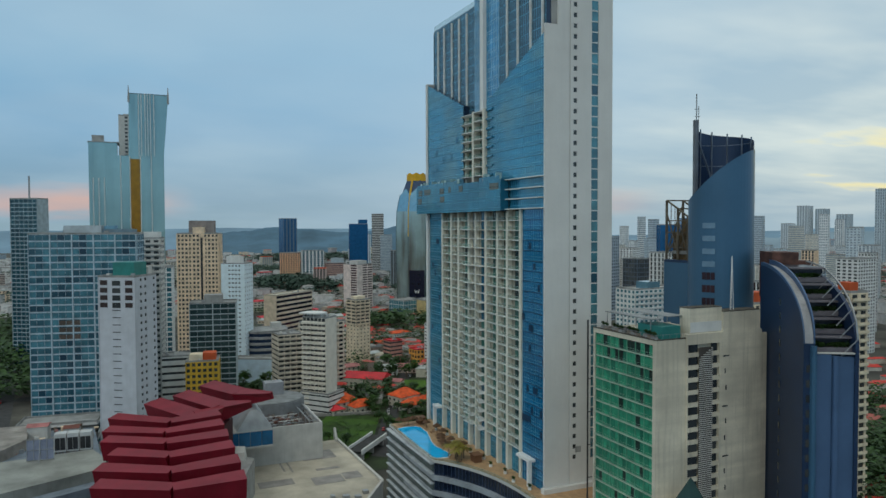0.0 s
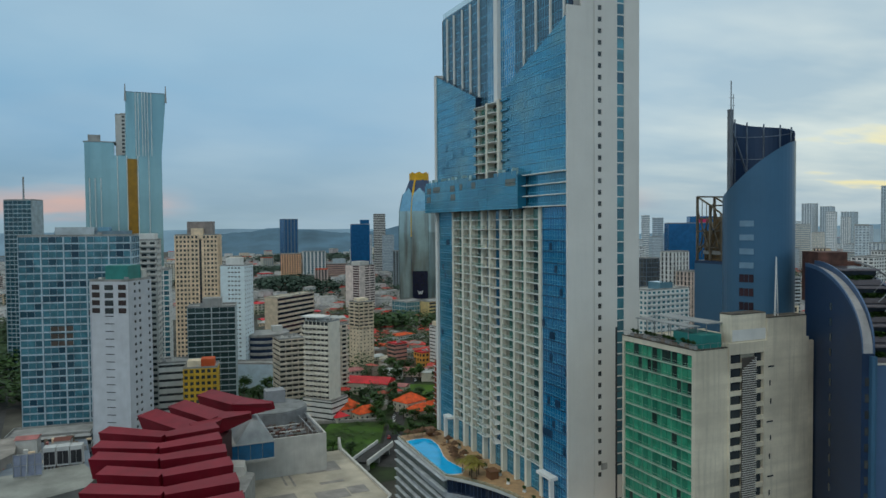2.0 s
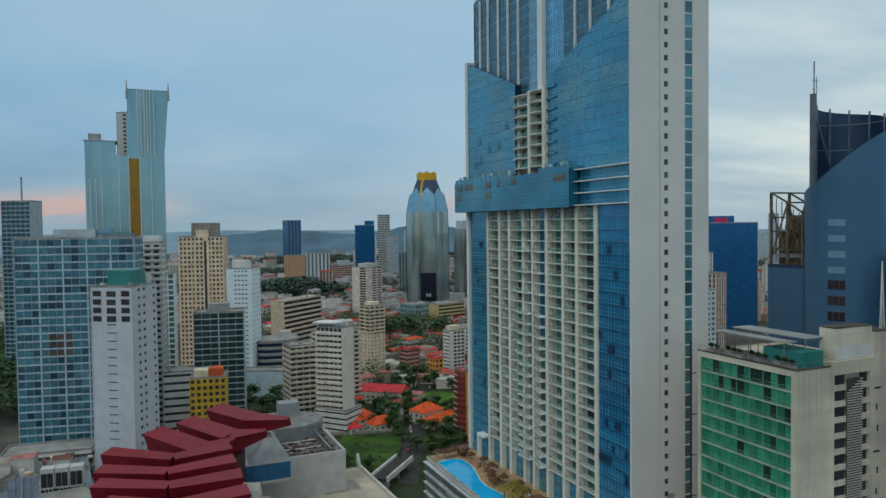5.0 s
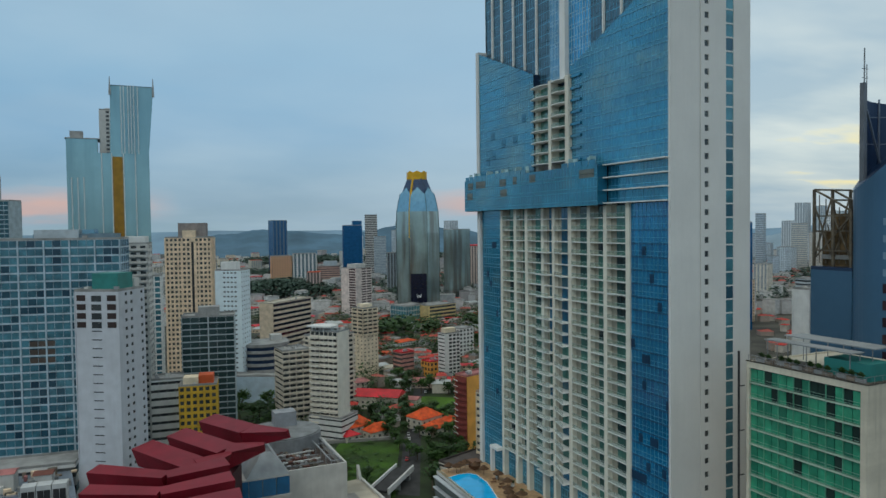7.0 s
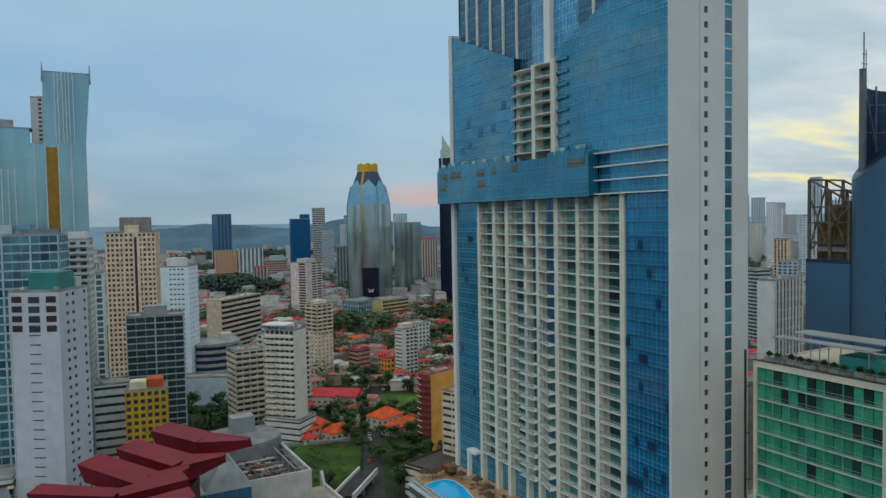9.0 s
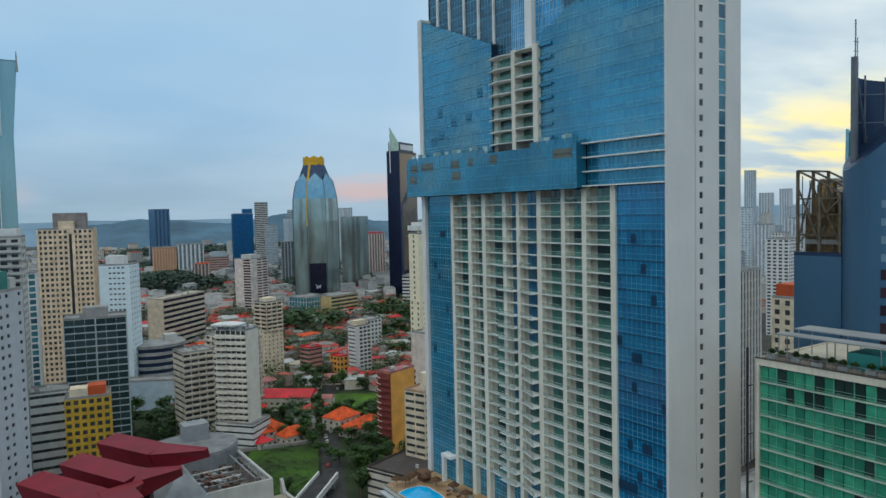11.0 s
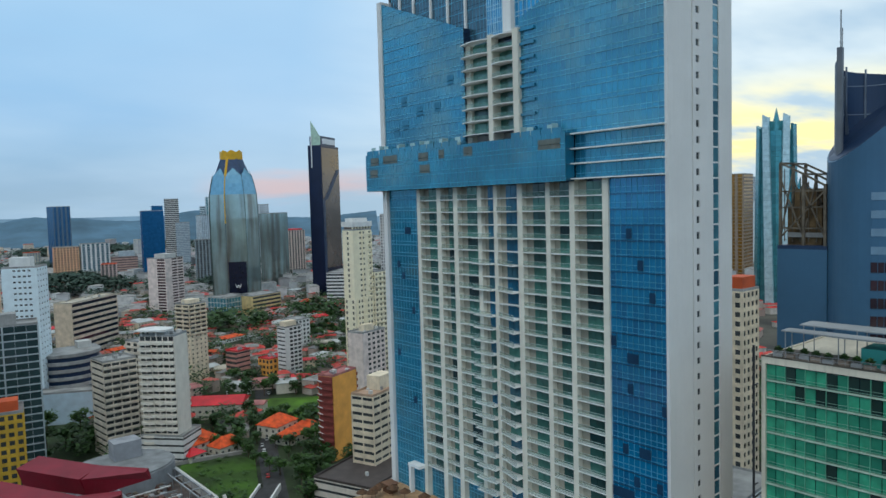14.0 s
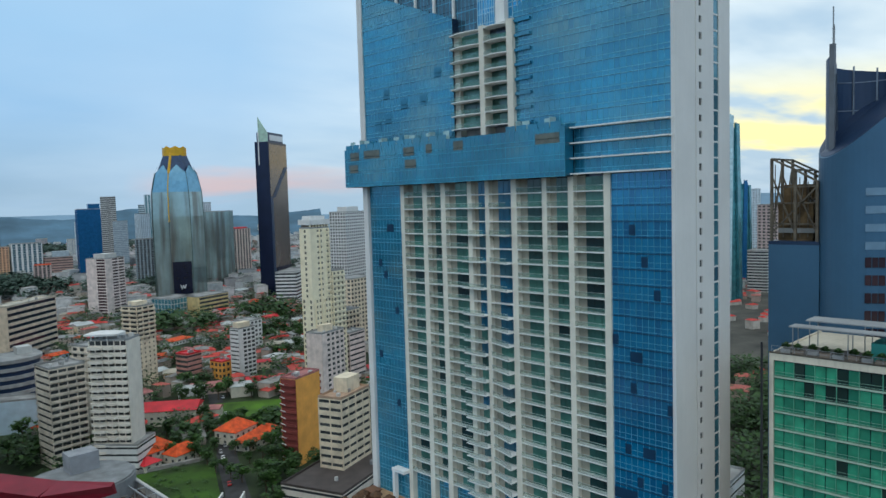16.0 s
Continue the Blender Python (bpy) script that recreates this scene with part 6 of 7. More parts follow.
# dark blue tower with the slanted line
db = thing("dark_blue_bank_tower", "dark navy glass tower with a slanted band and pale fin", "tower", 479, 914.3, 0, 31)
Boxes().box(0, 50, 0, 19, 0, 201).put("body", mat("navy_curtain", (0.014, 0.022, 0.06), rough=0.2, metal=0.4, scale=0.05), db)
glazed(Boxes(), 1, 49, -0.2, 40, 198, 14, 40).put("front_glass", mat("bronze_glass", (0.22, 0.17, 0.14), rough=0.15, metal=0.6, island=0.25, tint=(0.10, 0.09, 0.10), scale=0.02, bump=0), db, "", "stuff")
Boxes().hull([(4, -0.6, 130), (13, -0.6, 130), (13, -0.25, 130), (4, -0.25, 130)], [(41, -0.6, 170), (50, -0.6, 170), (50, -0.25, 170), (41, -0.25, 170)]).put("slanted_band", NAVYPANEL, db)
Boxes().box(0, 6, -0.7, -0.25, 0, 131).put("corner_band", NAVYPANEL, db)
Boxes().box(2, 43, 1, 17, 201, 213).put("penthouse", NAVYPANEL, db)
Boxes().box(6, 42, 0.5, 0.95, 203, 210).put("sign_board", SIGNWHITE, db)
Boxes().box(-0.5, -0.05, 13.0, 14.2, 172, 213).put("white_fin", SIGNWHITE, db)
Boxes().prism([(0.5, 1), (1.5, 1), (1.5, 14), (0.5, 14)], 201, 0, lambda x, y: 212 + (y - 1) * 1.6).put("glass_fin", mat("pale_green_glass", (0.45, 0.62, 0.50), rough=0.2), db)
building("white_terraced_office", "white terraced low office at the foot of the dark tower", 470, 850, 40, 60, 26, 38, 9, ("rib", 6), ("rib", 4), WHITE, DARKGLASS, near=False)

PALEYELLOW = mat("pale_yellow_render", (0.88, 0.79, 0.57), streak=0.08, var=0.07)
SHADYWIN = mat("tan_shaded_window", (0.20, 0.19, 0.15), rough=0.25, island=0.6, tint=(0.10, 0.11, 0.10), bump=0)
cy = building("cream_yellow_tower", "tall cream-yellow apartment tower with recessed window columns and a white crown", 240.6, 482.7, 10, 16.5, 9, 105, 17, ("win", 6, {"pf": 0.42, "lo": 0.3, "hi": 0.78, "skip": (0, 3)}), ("win", 3, {"skip": (1,)}), PALEYELLOW, SHADYWIN, near=False, upper=(61, 13, ("win", 6, {"pf": 0.34, "lo": 0.36, "hi": 0.74, "skip": (0, 1, 4)}), ("win", 3, {"skip": (0, 2)})), top=(("crown_room", 0.06, 0.94, 0.06, 0.94, 2.2, TANDARK), ("penthouse", 0.1, 0.86, 0.1, 0.9, 7.6, WHITE)))
for k in range(7):
    Boxes().box(0.1 + k * 2.55, 0.9 + k * 2.55, -0.25, 0.5, 105.9, 108).put("crown_post", PALEYELLOW, cy)
Boxes().box(-0.5, 17, -0.7, 9.5, 107.3, 110.6).put("crown_slab", WHITE, cy, "thick white crown slab")
for k in (0, 1, 3, 4, 6):
    Boxes().box(k * 2.7 - 0.1, k * 2.7 + 0.4, -0.55, 0.002, 0, 61 if k in (1, 4) else 104.5).put("pilaster", PALEYELLOW, cy)
for k in range(13):
    Boxes().box(13.4, 16.6, -0.9, 0.003, 61.4 + k * 3.38, 62.5 + k * 3.38).put("balcony", PALEYELLOW, cy)
for k in range(16):
    Boxes().box(8.3, 10.6, -0.8, 0.003, 6.2 + k * 3.59, 7.2 + k * 3.59).put("balcony", PALEYELLOW, cy)
building("cream_yellow_wing", "lower wing of the cream-yellow tower", 257.8, 484.5, 10, 11, 9, 77, 23, ("balc", 3, {"out": 0.8, "par": 0.9, "pf": 0.5}), ("win", 3), PALEYELLOW, SHADYWIN, near=False)
building("grey_balcony_flats", "grey-white flats with balcony bands", 272, 488, 15, 17, 10, 34, 10, ("rib", 4, {"lo": 0.45}), ("win", 3), mat("pale_rose_render", (0.78, 0.66, 0.60), streak=0.1), DARKGLASS)
building("cream_balcony_flats", "cream flats with dark balcony bands", 287, 511, 15, 16, 10, 45, 13, ("balc", 4), ("win", 3), CREAM, DARKGLASS)
building("striped_brown_block", "brown and white apartment block with vertical stripes", 231, 461, 15, 21.4, 12, 43, 14, ("win", 5, {"pf": 0.38, "lo": 0.34, "hi": 0.86, "skip": (0,)}), ("blank", 1), mat("pale_rose_render", (0.78, 0.66, 0.60), streak=0.1), DARKGLASS, top=(("penthouse", 0.3, 0.7, 0.3, 0.7, 4, CREAM),))
orb = building("orange_red_building", "orange building with a red-brown balcony side", 165.2, 388.6, 20, 18.6, 8.8, 40.5, 13, ("blank", 1), ("balc", 2, {"out": 1.2}), ORANGE, DARKGLASS, roof=PINKROOF, slab=REDBROWN)
for k in range(12):
    Boxes().bar((-2.0, 7.9, 4.6 + k * 3.115), (-1.25, 5.6, 3.6 + k * 3.115), 0.28).put("awning", WHITE, orb, "slanted white awning")
Boxes().box(-0.06, 0, 0.2, 8.6, 0.5, 40.4).put("red_face", REDBROWN, orb)
building("cream_banded_tower", "cream tower block with dark corner windows on a parking podium", 155, 341, 20, 21.8, 11, 42, 13, ("rib", 4, {"lo": 0.44, "hi": 0.84, "pf": 0.10, "base": 3}), ("rib", 2, {"lo": 0.44, "hi": 0.84, "pf": 0.08, "base": 3}), CREAM, DARKGLASS, roof=mat("terracotta_deck", (0.45, 0.30, 0.20)), top=(("stair_box", 0.45, 0.9, 0.3, 0.9, 6, CREAM),))
building("parking_podium", "grey-cream parking podium with horizontal openings", 140, 322, 20, 44, 28, 13, 4, ("rib", 7, {"lo": 0.5, "hi": 0.85}), ("rib", 5, {"lo": 0.5, "hi": 0.85}), mat("podium_concrete", (0.70, 0.64, 0.56), streak=0.2, var=0.1), DARKGLASS, roof=mat("dark_brown_roof", (0.07, 0.055, 0.05)))
building("white_midrise", "slim white mid-rise with dark window columns", 231.7, 560.5, 12, 15, 9, 35, 12, ("win", 4, {"pf": 0.22, "lo": 0.2, "hi": 0.8, "skip": (0,)}), ("rib", 2, {"lo": 0.5}), WHITE, DARKGLASS, top=(("stair_box", 0.1, 0.8, 0.2, 0.8, 4, CREAM),))


# ---- mall roofs and the folded maroon roof ----
mall = thing("mall_hall", "large flat pale mall roof with grey patches", "mall", 0, 0, 0)
Boxes().prism([(20, 215), (64, 232), (91.5, 272), (89.4, 336.2), (44, 333), (20, 326)], 0, 15.9).put("hall_wall", LIGHTGREY, mall)
Boxes().prism([(20.3, 215.4), (63.8, 232.4), (91.2, 272.2), (89.1, 335.9), (44, 332.7), (20.3, 325.7)], 15.9, 16.1).put("roof_deck", ROOFPALE, mall)
pw = Boxes()
pw.bar((91.3, 272, 16.6), (89.2, 336, 16.6), 1.0), pw.bar((64, 232, 16.6), (91.3, 272, 16.6), 1.0)
pw.hull([(88.2, 333, 16), (89.3, 333, 16), (89.4, 337.5, 16), (88.3, 337.5, 16)], [(88.2, 336.6, 21.5), (89.3, 336.6, 21.5), (89.4, 337.5, 21.5), (88.3, 337.5, 21.5)])
pw.put("parapet", LIGHTGREY, mall)
for x0, x1, y0, y1 in ((67.5, 82.5, 310, 322), (65.5, 78, 279, 288), (78.6, 86, 281, 289), (44.5, 58.5, 284, 291), (70, 80, 295.5, 298), (57, 57.8, 300, 318), (60, 60.8, 298, 318)):
    Boxes().box(x0, x1, y0, y1, 16.1, 16.16).put("roof_patch", ROOFPATCH, mall)
Boxes().prism([(64, 232), (91.2, 272), (80, 275), (50, 276)], 15.0, 15.95).put("roof_edge_strip", ROOFGREY, mall)
rng = random.Random(2)
for i in range(7):
    x, y = 55 + i * 4.2, 262 - (i % 3) * 2
    Boxes().box(x, x + rng.uniform(1.4, 2.6), y, y + 2, 16.1, 17.4).put("roof_vent", METAL, mall)
gl = thing("grey_roof_block", "grey sloping roof volume beside the maroon roof", "building", 0, 0, 0)
Boxes().prism([(30, 268), (36, 262), (42, 280), (36, 286)], 0, 30).put("wall", GREYC, gl)
Boxes().hull([(31, 279, 24), (39, 276, 24), (41, 288, 24), (32, 292, 24)], [(33, 281, 33), (38, 279, 33), (39.5, 287, 33), (34, 289.5, 33)]).put("sloped_roof", LIGHTGREY, gl)

# service block with blue windows and open roof machinery
sv_ = thing("service_block", "grey service block with blue windows and roof machinery", "building", 0, 0, 0)
B = Boxes()
B.box(34, 76.5, 311.5, 352, 16, 28.2), B.box(52.6, 76.5, 311.5, 352, 28.2, 29.2)
for a in ((52.6, 76.5, 311.5, 312.2), (52.6, 76.5, 351.2, 351.9), (75.8, 76.5, 312.2, 351.2)):
    B.box(*a, 29.2, 32.2)
B.box(34, 52.6, 312.0, 330, 28.2, 28.4)
B.put("wall", LIGHTGREY, sv_)
B = Boxes()
B.hull([(38, 300, 35.2), (52.8, 300, 35.2), (52.8, 330, 35.2), (38, 330, 35.2)], [(44, 303, 43), (47, 303, 43), (48, 326, 43), (44, 326, 43)])
B.put("pitched_cap", mat("grey_sheet", (0.40, 0.42, 0.43), rough=0.5, metal=0.2), sv_)
Boxes().box(34, 52.8, 300, 312, 27.5, 28.4).box(34, 52.8, 300, 312, 34.6, 35.2).put("window_frame", LIGHTGREY, sv_)
wp = pane_mesh(4.4, 6.1, mat("sky_blue_window", (0.02, 0.16, 0.36), rough=0.12, metal=0.3))
for i in range(4):
    piece("window", wp, sv_, 36.5 + i * 4.65, 300.5, 28.45)
Boxes().box(34.2, 52.6, 300.8, 311.8, 28.3, 34.7).put("room_wall", GREYC, sv_)
Boxes().box(53.2, 75.7, 312.3, 351.1, 29.2, 29.26).put("roof_floor", mat("dark_plant_floor", (0.10, 0.075, 0.065), var=0.4, scale=0.4), sv_)
PLANTRED = mat("red_brown_machine", (0.17, 0.075, 0.055), var=0.4, scale=0.5)
for i in range(84):
    x, y = rng.uniform(54, 69.5), rng.uniform(313.5, 347)
    Boxes().box(x, x + rng.uniform(0.7, 2.2), y, y + rng.uniform(0.7, 2.4), 29.26, 29.9 + 1.4 * rng.random()).put("roof_machine", (RUST, PLANTRED, PLANTRED, METAL, GREYC)[i % 5], sv_)
for i in range(7):
    y = 315 + i * 4.8
    Boxes().bar((54, y, 30.9), (70, y + rng.uniform(-1, 1), 30.9), 0.35).put("duct", METAL if i % 2 else WHITE, sv_)
fr = Boxes()
for x in (71, 74.5):
    fr.bar((x, 313, 33), (x, 352, 33), 0.4)
    for k in range(6):
        fr.bar((x, 313 + k * 7.6, 29.2), (x, 313 + k * 7.6, 33), 0.3)
for k in range(6):
    fr.bar((71, 313 + k * 7.6, 33), (74.5, 313 + k * 7.6, 33), 0.3)
fr.put("pipe_rack", METAL, sv_)
dr = thing("round_hall", "grey drum-shaped hall with a pale roof and plant box", "hall", 60, 352, 0)
rg = [(math.cos(2 * math.pi * k / 40) * 17, math.sin(2 * math.pi * k / 40) * 15) for k in range(40)]
Boxes().prism(rg, 0, 35.5).put("drum_wall", mat("hall_render", (0.24, 0.25, 0.26), streak=0.2), dr)
Boxes().prism([(x * 0.97, y * 0.97) for x, y in rg], 35.5, 36.0).put("roof", mat("hall_roof", (0.22, 0.23, 0.235), var=0.25), dr)
Boxes().box(-1, 8, 4, 11, 36, 42).put("plant_box", mat("plant_box_sheet", (0.30, 0.31, 0.33)), dr)

# folded roof: one maroon rib after another, each two wings that meet in a valley
folded = thing("folded_maroon_roof", "folded maroon metal roof of chevron ribs over the mall", "roof", 0, 0, 0)


def wing(a, b, da, db, ha, hb, za, zb, rise=0.7):
    """A wing from the valley a to the end b: top faces da and db deep, flanks ha and hb high."""
    ax, ay = b[0] - a[0], b[1] - a[1]
    k = math.hypot(ax, ay)
    nx, ny = (ay / k, -ax / k) if -ax < 0 else (-ay / k, ax / k)
    r = lambda p, d, h, z: [(p[0] + nx * (d / 2 - 2.2), p[1] + ny * (d / 2 - 2.2), z - h), (p[0] - nx * (d / 2 + 1), p[1] - ny * (d / 2 + 1), z - h), (p[0] - nx * d / 2, p[1] - ny * d / 2, z + rise * min(1, d / 6)), (p[0] + nx * d / 2, p[1] + ny * d / 2, z - rise * 0.3)]
    A, E = r(a, da, ha, za), r(b, db, hb, zb)
    B = Boxes()
    B.hull(A, E) if b[0] > a[0] else B.hull(E, A)
    return B


RIBS = [((-10.4, 213.5), (9, 203.5), (28, 203.5)), ((-10.3, 228.0), (9.2, 217.8), (28.3, 218.6)), ((-6.8, 242.0), (9.3, 232.8), (28.5, 234.0)), ((-9.5, 257.5), (9.2, 248.0), (28.5, 247.5)), ((-9.3, 270.0), (9.3, 260.5), (28.4, 262.0)), ((-7.6, 287.5), (11.6, 273.5), (28.8, 276.0))]
for i, (L, M, R) in enumerate(RIBS):
    left, right = wing(M, L, 4.6, 5.8, 6.0, 7.0, 49.7, 50.0, 0.5), wing(M, R, 4.6, 6.6, 6.0, 8.5, 49.7, 50.3, 0.5)
    left.put("left_wing", MAROON, folded), right.put("right_wing", MAROON, folded)
for L, M, R in (((6.4, 308), (21, 281), (31, 283.5)), ((17.6, 318), (31, 293), (42, 288)), ((29.5, 333), (41, 313), (52, 299.5))):
    wing(M, L, 7.6, 7.6, 5.5, 6.5, 48.8, 49.4, 0.9).put("left_wing", MAROON, folded)
    wing(M, R, 7.6, 1.5, 6.5, 3.0, 48.8, 50.5, 0.9).put("right_wing", MAROON, folded)
Boxes().prism([(-6, 208), (22, 206), (23, 268), (36, 296), (28, 316), (4, 292), (-6, 268)], 0, 42.5).put("hall_wall", mat("dark_maroon_wall", (0.06, 0.012, 0.016), rough=0.6), folded)

# low mall roofs with cooling units
lw = thing("low_mall_wing", "white-grey low mall roof with a sloping edge", "mall", 0, 0, 0)
Boxes().prism([(-75, 255), (-12, 285), (-9, 301), (-14, 330), (-18, 372), (-80, 380)], 0, 26).put("wall", mat("grey_blue_render", (0.20, 0.245, 0.30), streak=0.15), lw)
Boxes().prism([(-75, 262), (-14, 290), (-10, 301), (-16, 318), (-52, 314), (-80, 312)], 26, 30.0).put("sheet_roof", mat("mall_sheet_roof", (0.29, 0.30, 0.275), var=0.25, scale=0.1, streak=0.2), lw)
Boxes().prism([(-80, 316), (-55, 318), (-42, 342), (-44, 366), (-80, 368)], 26, 30.6).put("pale_roof", mat("dusty_roof", (0.33, 0.30, 0.27), var=0.3, scale=0.15), lw)
ac = thing("cooling_unit", "boxy white rooftop cooling unit with dark fan openings", "cooling unit", -28.0, 323, 26, -5, "cooling units")
hs = Boxes().box(-2.15, 2.15, 0, 4.4, 3.0, 10.2).put("housing", mat("unit_white_sheet", (0.55, 0.56, 0.56), rough=0.5, var=0.1), ac)
for k in range(2):
    Boxes().box(-1.9 + k * 1.95, -0.1 + k * 1.95, -0.1, 0.0, 3.7, 8.6).put("fan_opening", DARKMETAL, hs)
for k in range(4):
    Boxes().box(-2.0 + k * 1.25, -1.75 + k * 1.25, 0.2, 4.2, 0, 3.0).put("leg", RUST, ac)
for k in range(1, 3):
    copy_thing(ac, pose(-28.0 + k * 4.6, 323 - k * 0.4, 26, 0, 0, -5))
sc = thing("roof_scaffold", "grey-blue scaffold screen on the mall roof", "scaffold", -38.3, 311, 30, -5)
for k in range(5):
    Boxes().bar((k * 2.3, 0, 0), (k * 2.3, 0, 8.4), 0.2).put("post", METAL, sc)
for z in (0.3, 4.2, 8.3):
    Boxes().bar((0, 0, z), (9.2, 0, z), 0.2).put("rail", METAL, sc)
Boxes().bar((4.6, -0.1, 8.4), (4.6, -3.2, 0.05), 0.2).put("brace", METAL, sc)
Boxes().box(0.1, 9.1, 0.12, 0.3, 0.2, 8.0).put("screen", mat("grey_blue_sheet", (0.25, 0.28, 0.38), streak=0.2), sc)
for x, y, w_, d_, h_, rm, lab in ((-39, 356.5, 8, 7, 6.5, PINKROOF, "small white roof hut with a brown-red sheet roof"), (-26, 357, 6, 6, 4.2, mat("rust_red_roof", (0.20, 0.07, 0.05)), "low roof hut with a rust red roof")):
    hut = thing("roof_hut", lab, "hut", x, y, 26, -6, "roof huts")
    Boxes().box(-w_ / 2, w_ / 2, -d_ / 2, d_ / 2, 0, h_).put("wall", LIGHTGREY, hut)
    Boxes().hull([(-w_ / 2 - 0.4, -d_ / 2 - 0.4, h_), (w_ / 2 + 0.4, -d_ / 2 - 0.4, h_), (w_ / 2 + 0.4, d_ / 2 + 0.4, h_), (-w_ / 2 - 0.4, d_ / 2 + 0.4, h_)], [(-w_ / 2 - 0.4, -0.1, h_ + 0.9), (w_ / 2 + 0.4, -0.1, h_ + 0.9), (w_ / 2 + 0.4, 0.1, h_ + 0.9), (-w_ / 2 - 0.4, 0.1, h_ + 0.9)]).put("roof", rm, hut)
for i in range(60):
    x, y = rng.uniform(-52, -17), rng.uniform(330, 370)
    Boxes().box(x, x + rng.uniform(0.8, 3.4), y, y + rng.uniform(0.8, 2.6), 26, 26.6 + 2.4 * rng.random() ** 2).put("roof_clutter", (ROOFGREY, RUST, METAL, WHITE, TANDARK, PINKROOF, TAN)[i % 7], lw)
building("mall_annex", "low white annex with roof clutter", -50, 372, -6, 34, 16, 28.5, 4, ("rib", 5), ("rib", 3), WHITE, DARKGLASS, near=False)


# ---- roads, lots, houses and trees ----
def sheet(name, label, pts, z, material, category, kind="structure"):
    return tagged(Boxes().prism(pts, -0.5, z).put(name, material), label, category, "", kind)


sheet("road", "grey asphalt street between the house gardens", [(112, 352), (120, 346), (153, 423), (166, 448), (214, 560), (207, 563), (158, 452), (145, 429)], 0.05, ASPHALT, "road")
sheet("road", "wide city street beyond the tiled houses", [(-200, 560), (150, 560), (420, 620), (420, 632), (150, 572), (-200, 572)], 0.04, ASPHALT, "road")
sheet("road", "street by the sea-side towers", [(-70, 380), (-58, 380), (-110, 900), (-126, 900)], 0.06, ASPHALT, "road")
sheet("grass", "bright green empty lot with rough grass", [(96, 345), (110, 350), (122, 380), (141, 424), (110, 437), (96, 412)], 0.10, GRASS, "grass")
sheet("grass", "green lawn behind the tiled houses", [(172, 470), (200, 452), (230, 490), (190, 518), (176, 500)], 0.10, mat("lawn", (0.075, 0.175, 0.005), rough=0.95, var=0.4, scale=0.06, bump=0.4), "grass")
sheet("grass", "green park ground by the towers", [(-220, 600), (-126, 600), (-140, 1000), (-240, 1000)], 0.10, GRASS, "grass")
sheet("garden_ground", "dark green gardens and yards round the villas", [(96, 330), (180, 330), (300, 480), (420, 700), (420, 1000), (190, 1000), (150, 640), (60, 560), (40, 470), (96, 445)], 0.03, mat("garden_soil_and_scrub", (0.030, 0.052, 0.014), rough=0.95, var=0.6, scale=0.05), "ground")
sheet("pavement", "pale garden wall path along the lot", [(100, 440), (140, 430), (140, 432), (100, 443)], 1.6, PAVING, "pavement")

# footbridge over the stream
fb = thing("road_bridge", "short concrete road bridge with white side walls", "bridge", 111.8, 359.4, 0, 48)
Boxes().box(-14, 16, -3.9, 4.0, 3.6, 4.6).put("deck", ASPHALT, fb)
for s in (-4.6, 4.003):
    Boxes().box(-15, 17, s, s + 0.7, 3.4, 6.0).put("side_wall", WHITE, fb)
for s in (-12, 0, 13):
    Boxes().box(s - 0.6, s + 0.6, -4, 4, 0, 3.6).put("pillar", GREYC, fb)

house(124, 451, 15, 17, 13, 6.0, 5.0, WARMWHITE, TILEROOF, "white villa with a steep orange tiled roof")
house(134, 441, 15, 15, 9, 4.2, 3.8, WARMWHITE, TILEROOF, "small white villa wing with an orange tiled roof")
house(117, 441, 15, 9, 8, 3.4, 2.4, WARMWHITE, REDROOF, "small garden house with a red roof")
house(165, 446, 22, 17, 13, 7.0, 4.6, WARMWHITE, TILEROOF, "white villa with a steep orange tiled roof")
house(166, 431, 22, 17, 10, 4.4, 3.6, WARMWHITE, TILEROOF, "long villa wing with an orange tiled roof")
house(178, 436, 112, 14, 9, 4.2, 3.4, WARMWHITE, TILEROOF, "villa side wing with an orange tiled roof")
house(152, 508, -38, 44, 18, 8.5, 3.4, WARMWHITE, REDROOF, "long hall with a bright red sheet roof", hip=False)
house(167, 503, -42, 36, 9, 5.5, 1.5, WARMWHITE, PINKROOF, "low hall with a faded red sheet roof", hip=False, single=False)
house(205, 545, -25, 30, 12, 5, 2.0, PINKISH, PINKROOF, "row house with a faded red roof", hip=False, single=False)
house(236, 532, -25, 28, 12, 5, 2.0, PINKISH, REDROOF, "row house with a red roof", hip=False, single=False)
house(155, 560, 10, 24, 14, 6, 1.5, PINKISH, PINKROOF, "pink flat-pitched shop building", hip=False, single=False)
building("orange_villa_block", "orange three-storey block with a red roof", 223, 570, 12, 19, 12, 12, 3, ("win", 5), ("win", 3), ORANGE, DARKGLASS, roof=REDROOF, near=True)
building("pink_balcony_block", "pink five-storey block with white balcony bands", 202, 577, 15, 12, 12, 20, 6, ("rib", 4, {"lo": 0.45}), ("rib", 3), mat("rose_render", (0.50, 0.24, 0.20)), DARKGLASS, roof=REDROOF)
building("white_terrace_block", "mint-white stepped block behind the mid-rise", 283, 640, 15, 17, 16, 25, 7, ("win", 4), ("win", 4), WHITE, DARKGLASS, near=False)
building("yellow_cube_building", "pale yellow low building with a blank cornice", 345, 850, 18, 44, 30, 22, 5, ("rib", 6, {"base": 1}), ("blank", 1), mat("straw_render", (0.62, 0.48, 0.22)), DARKGLASS, near=False)
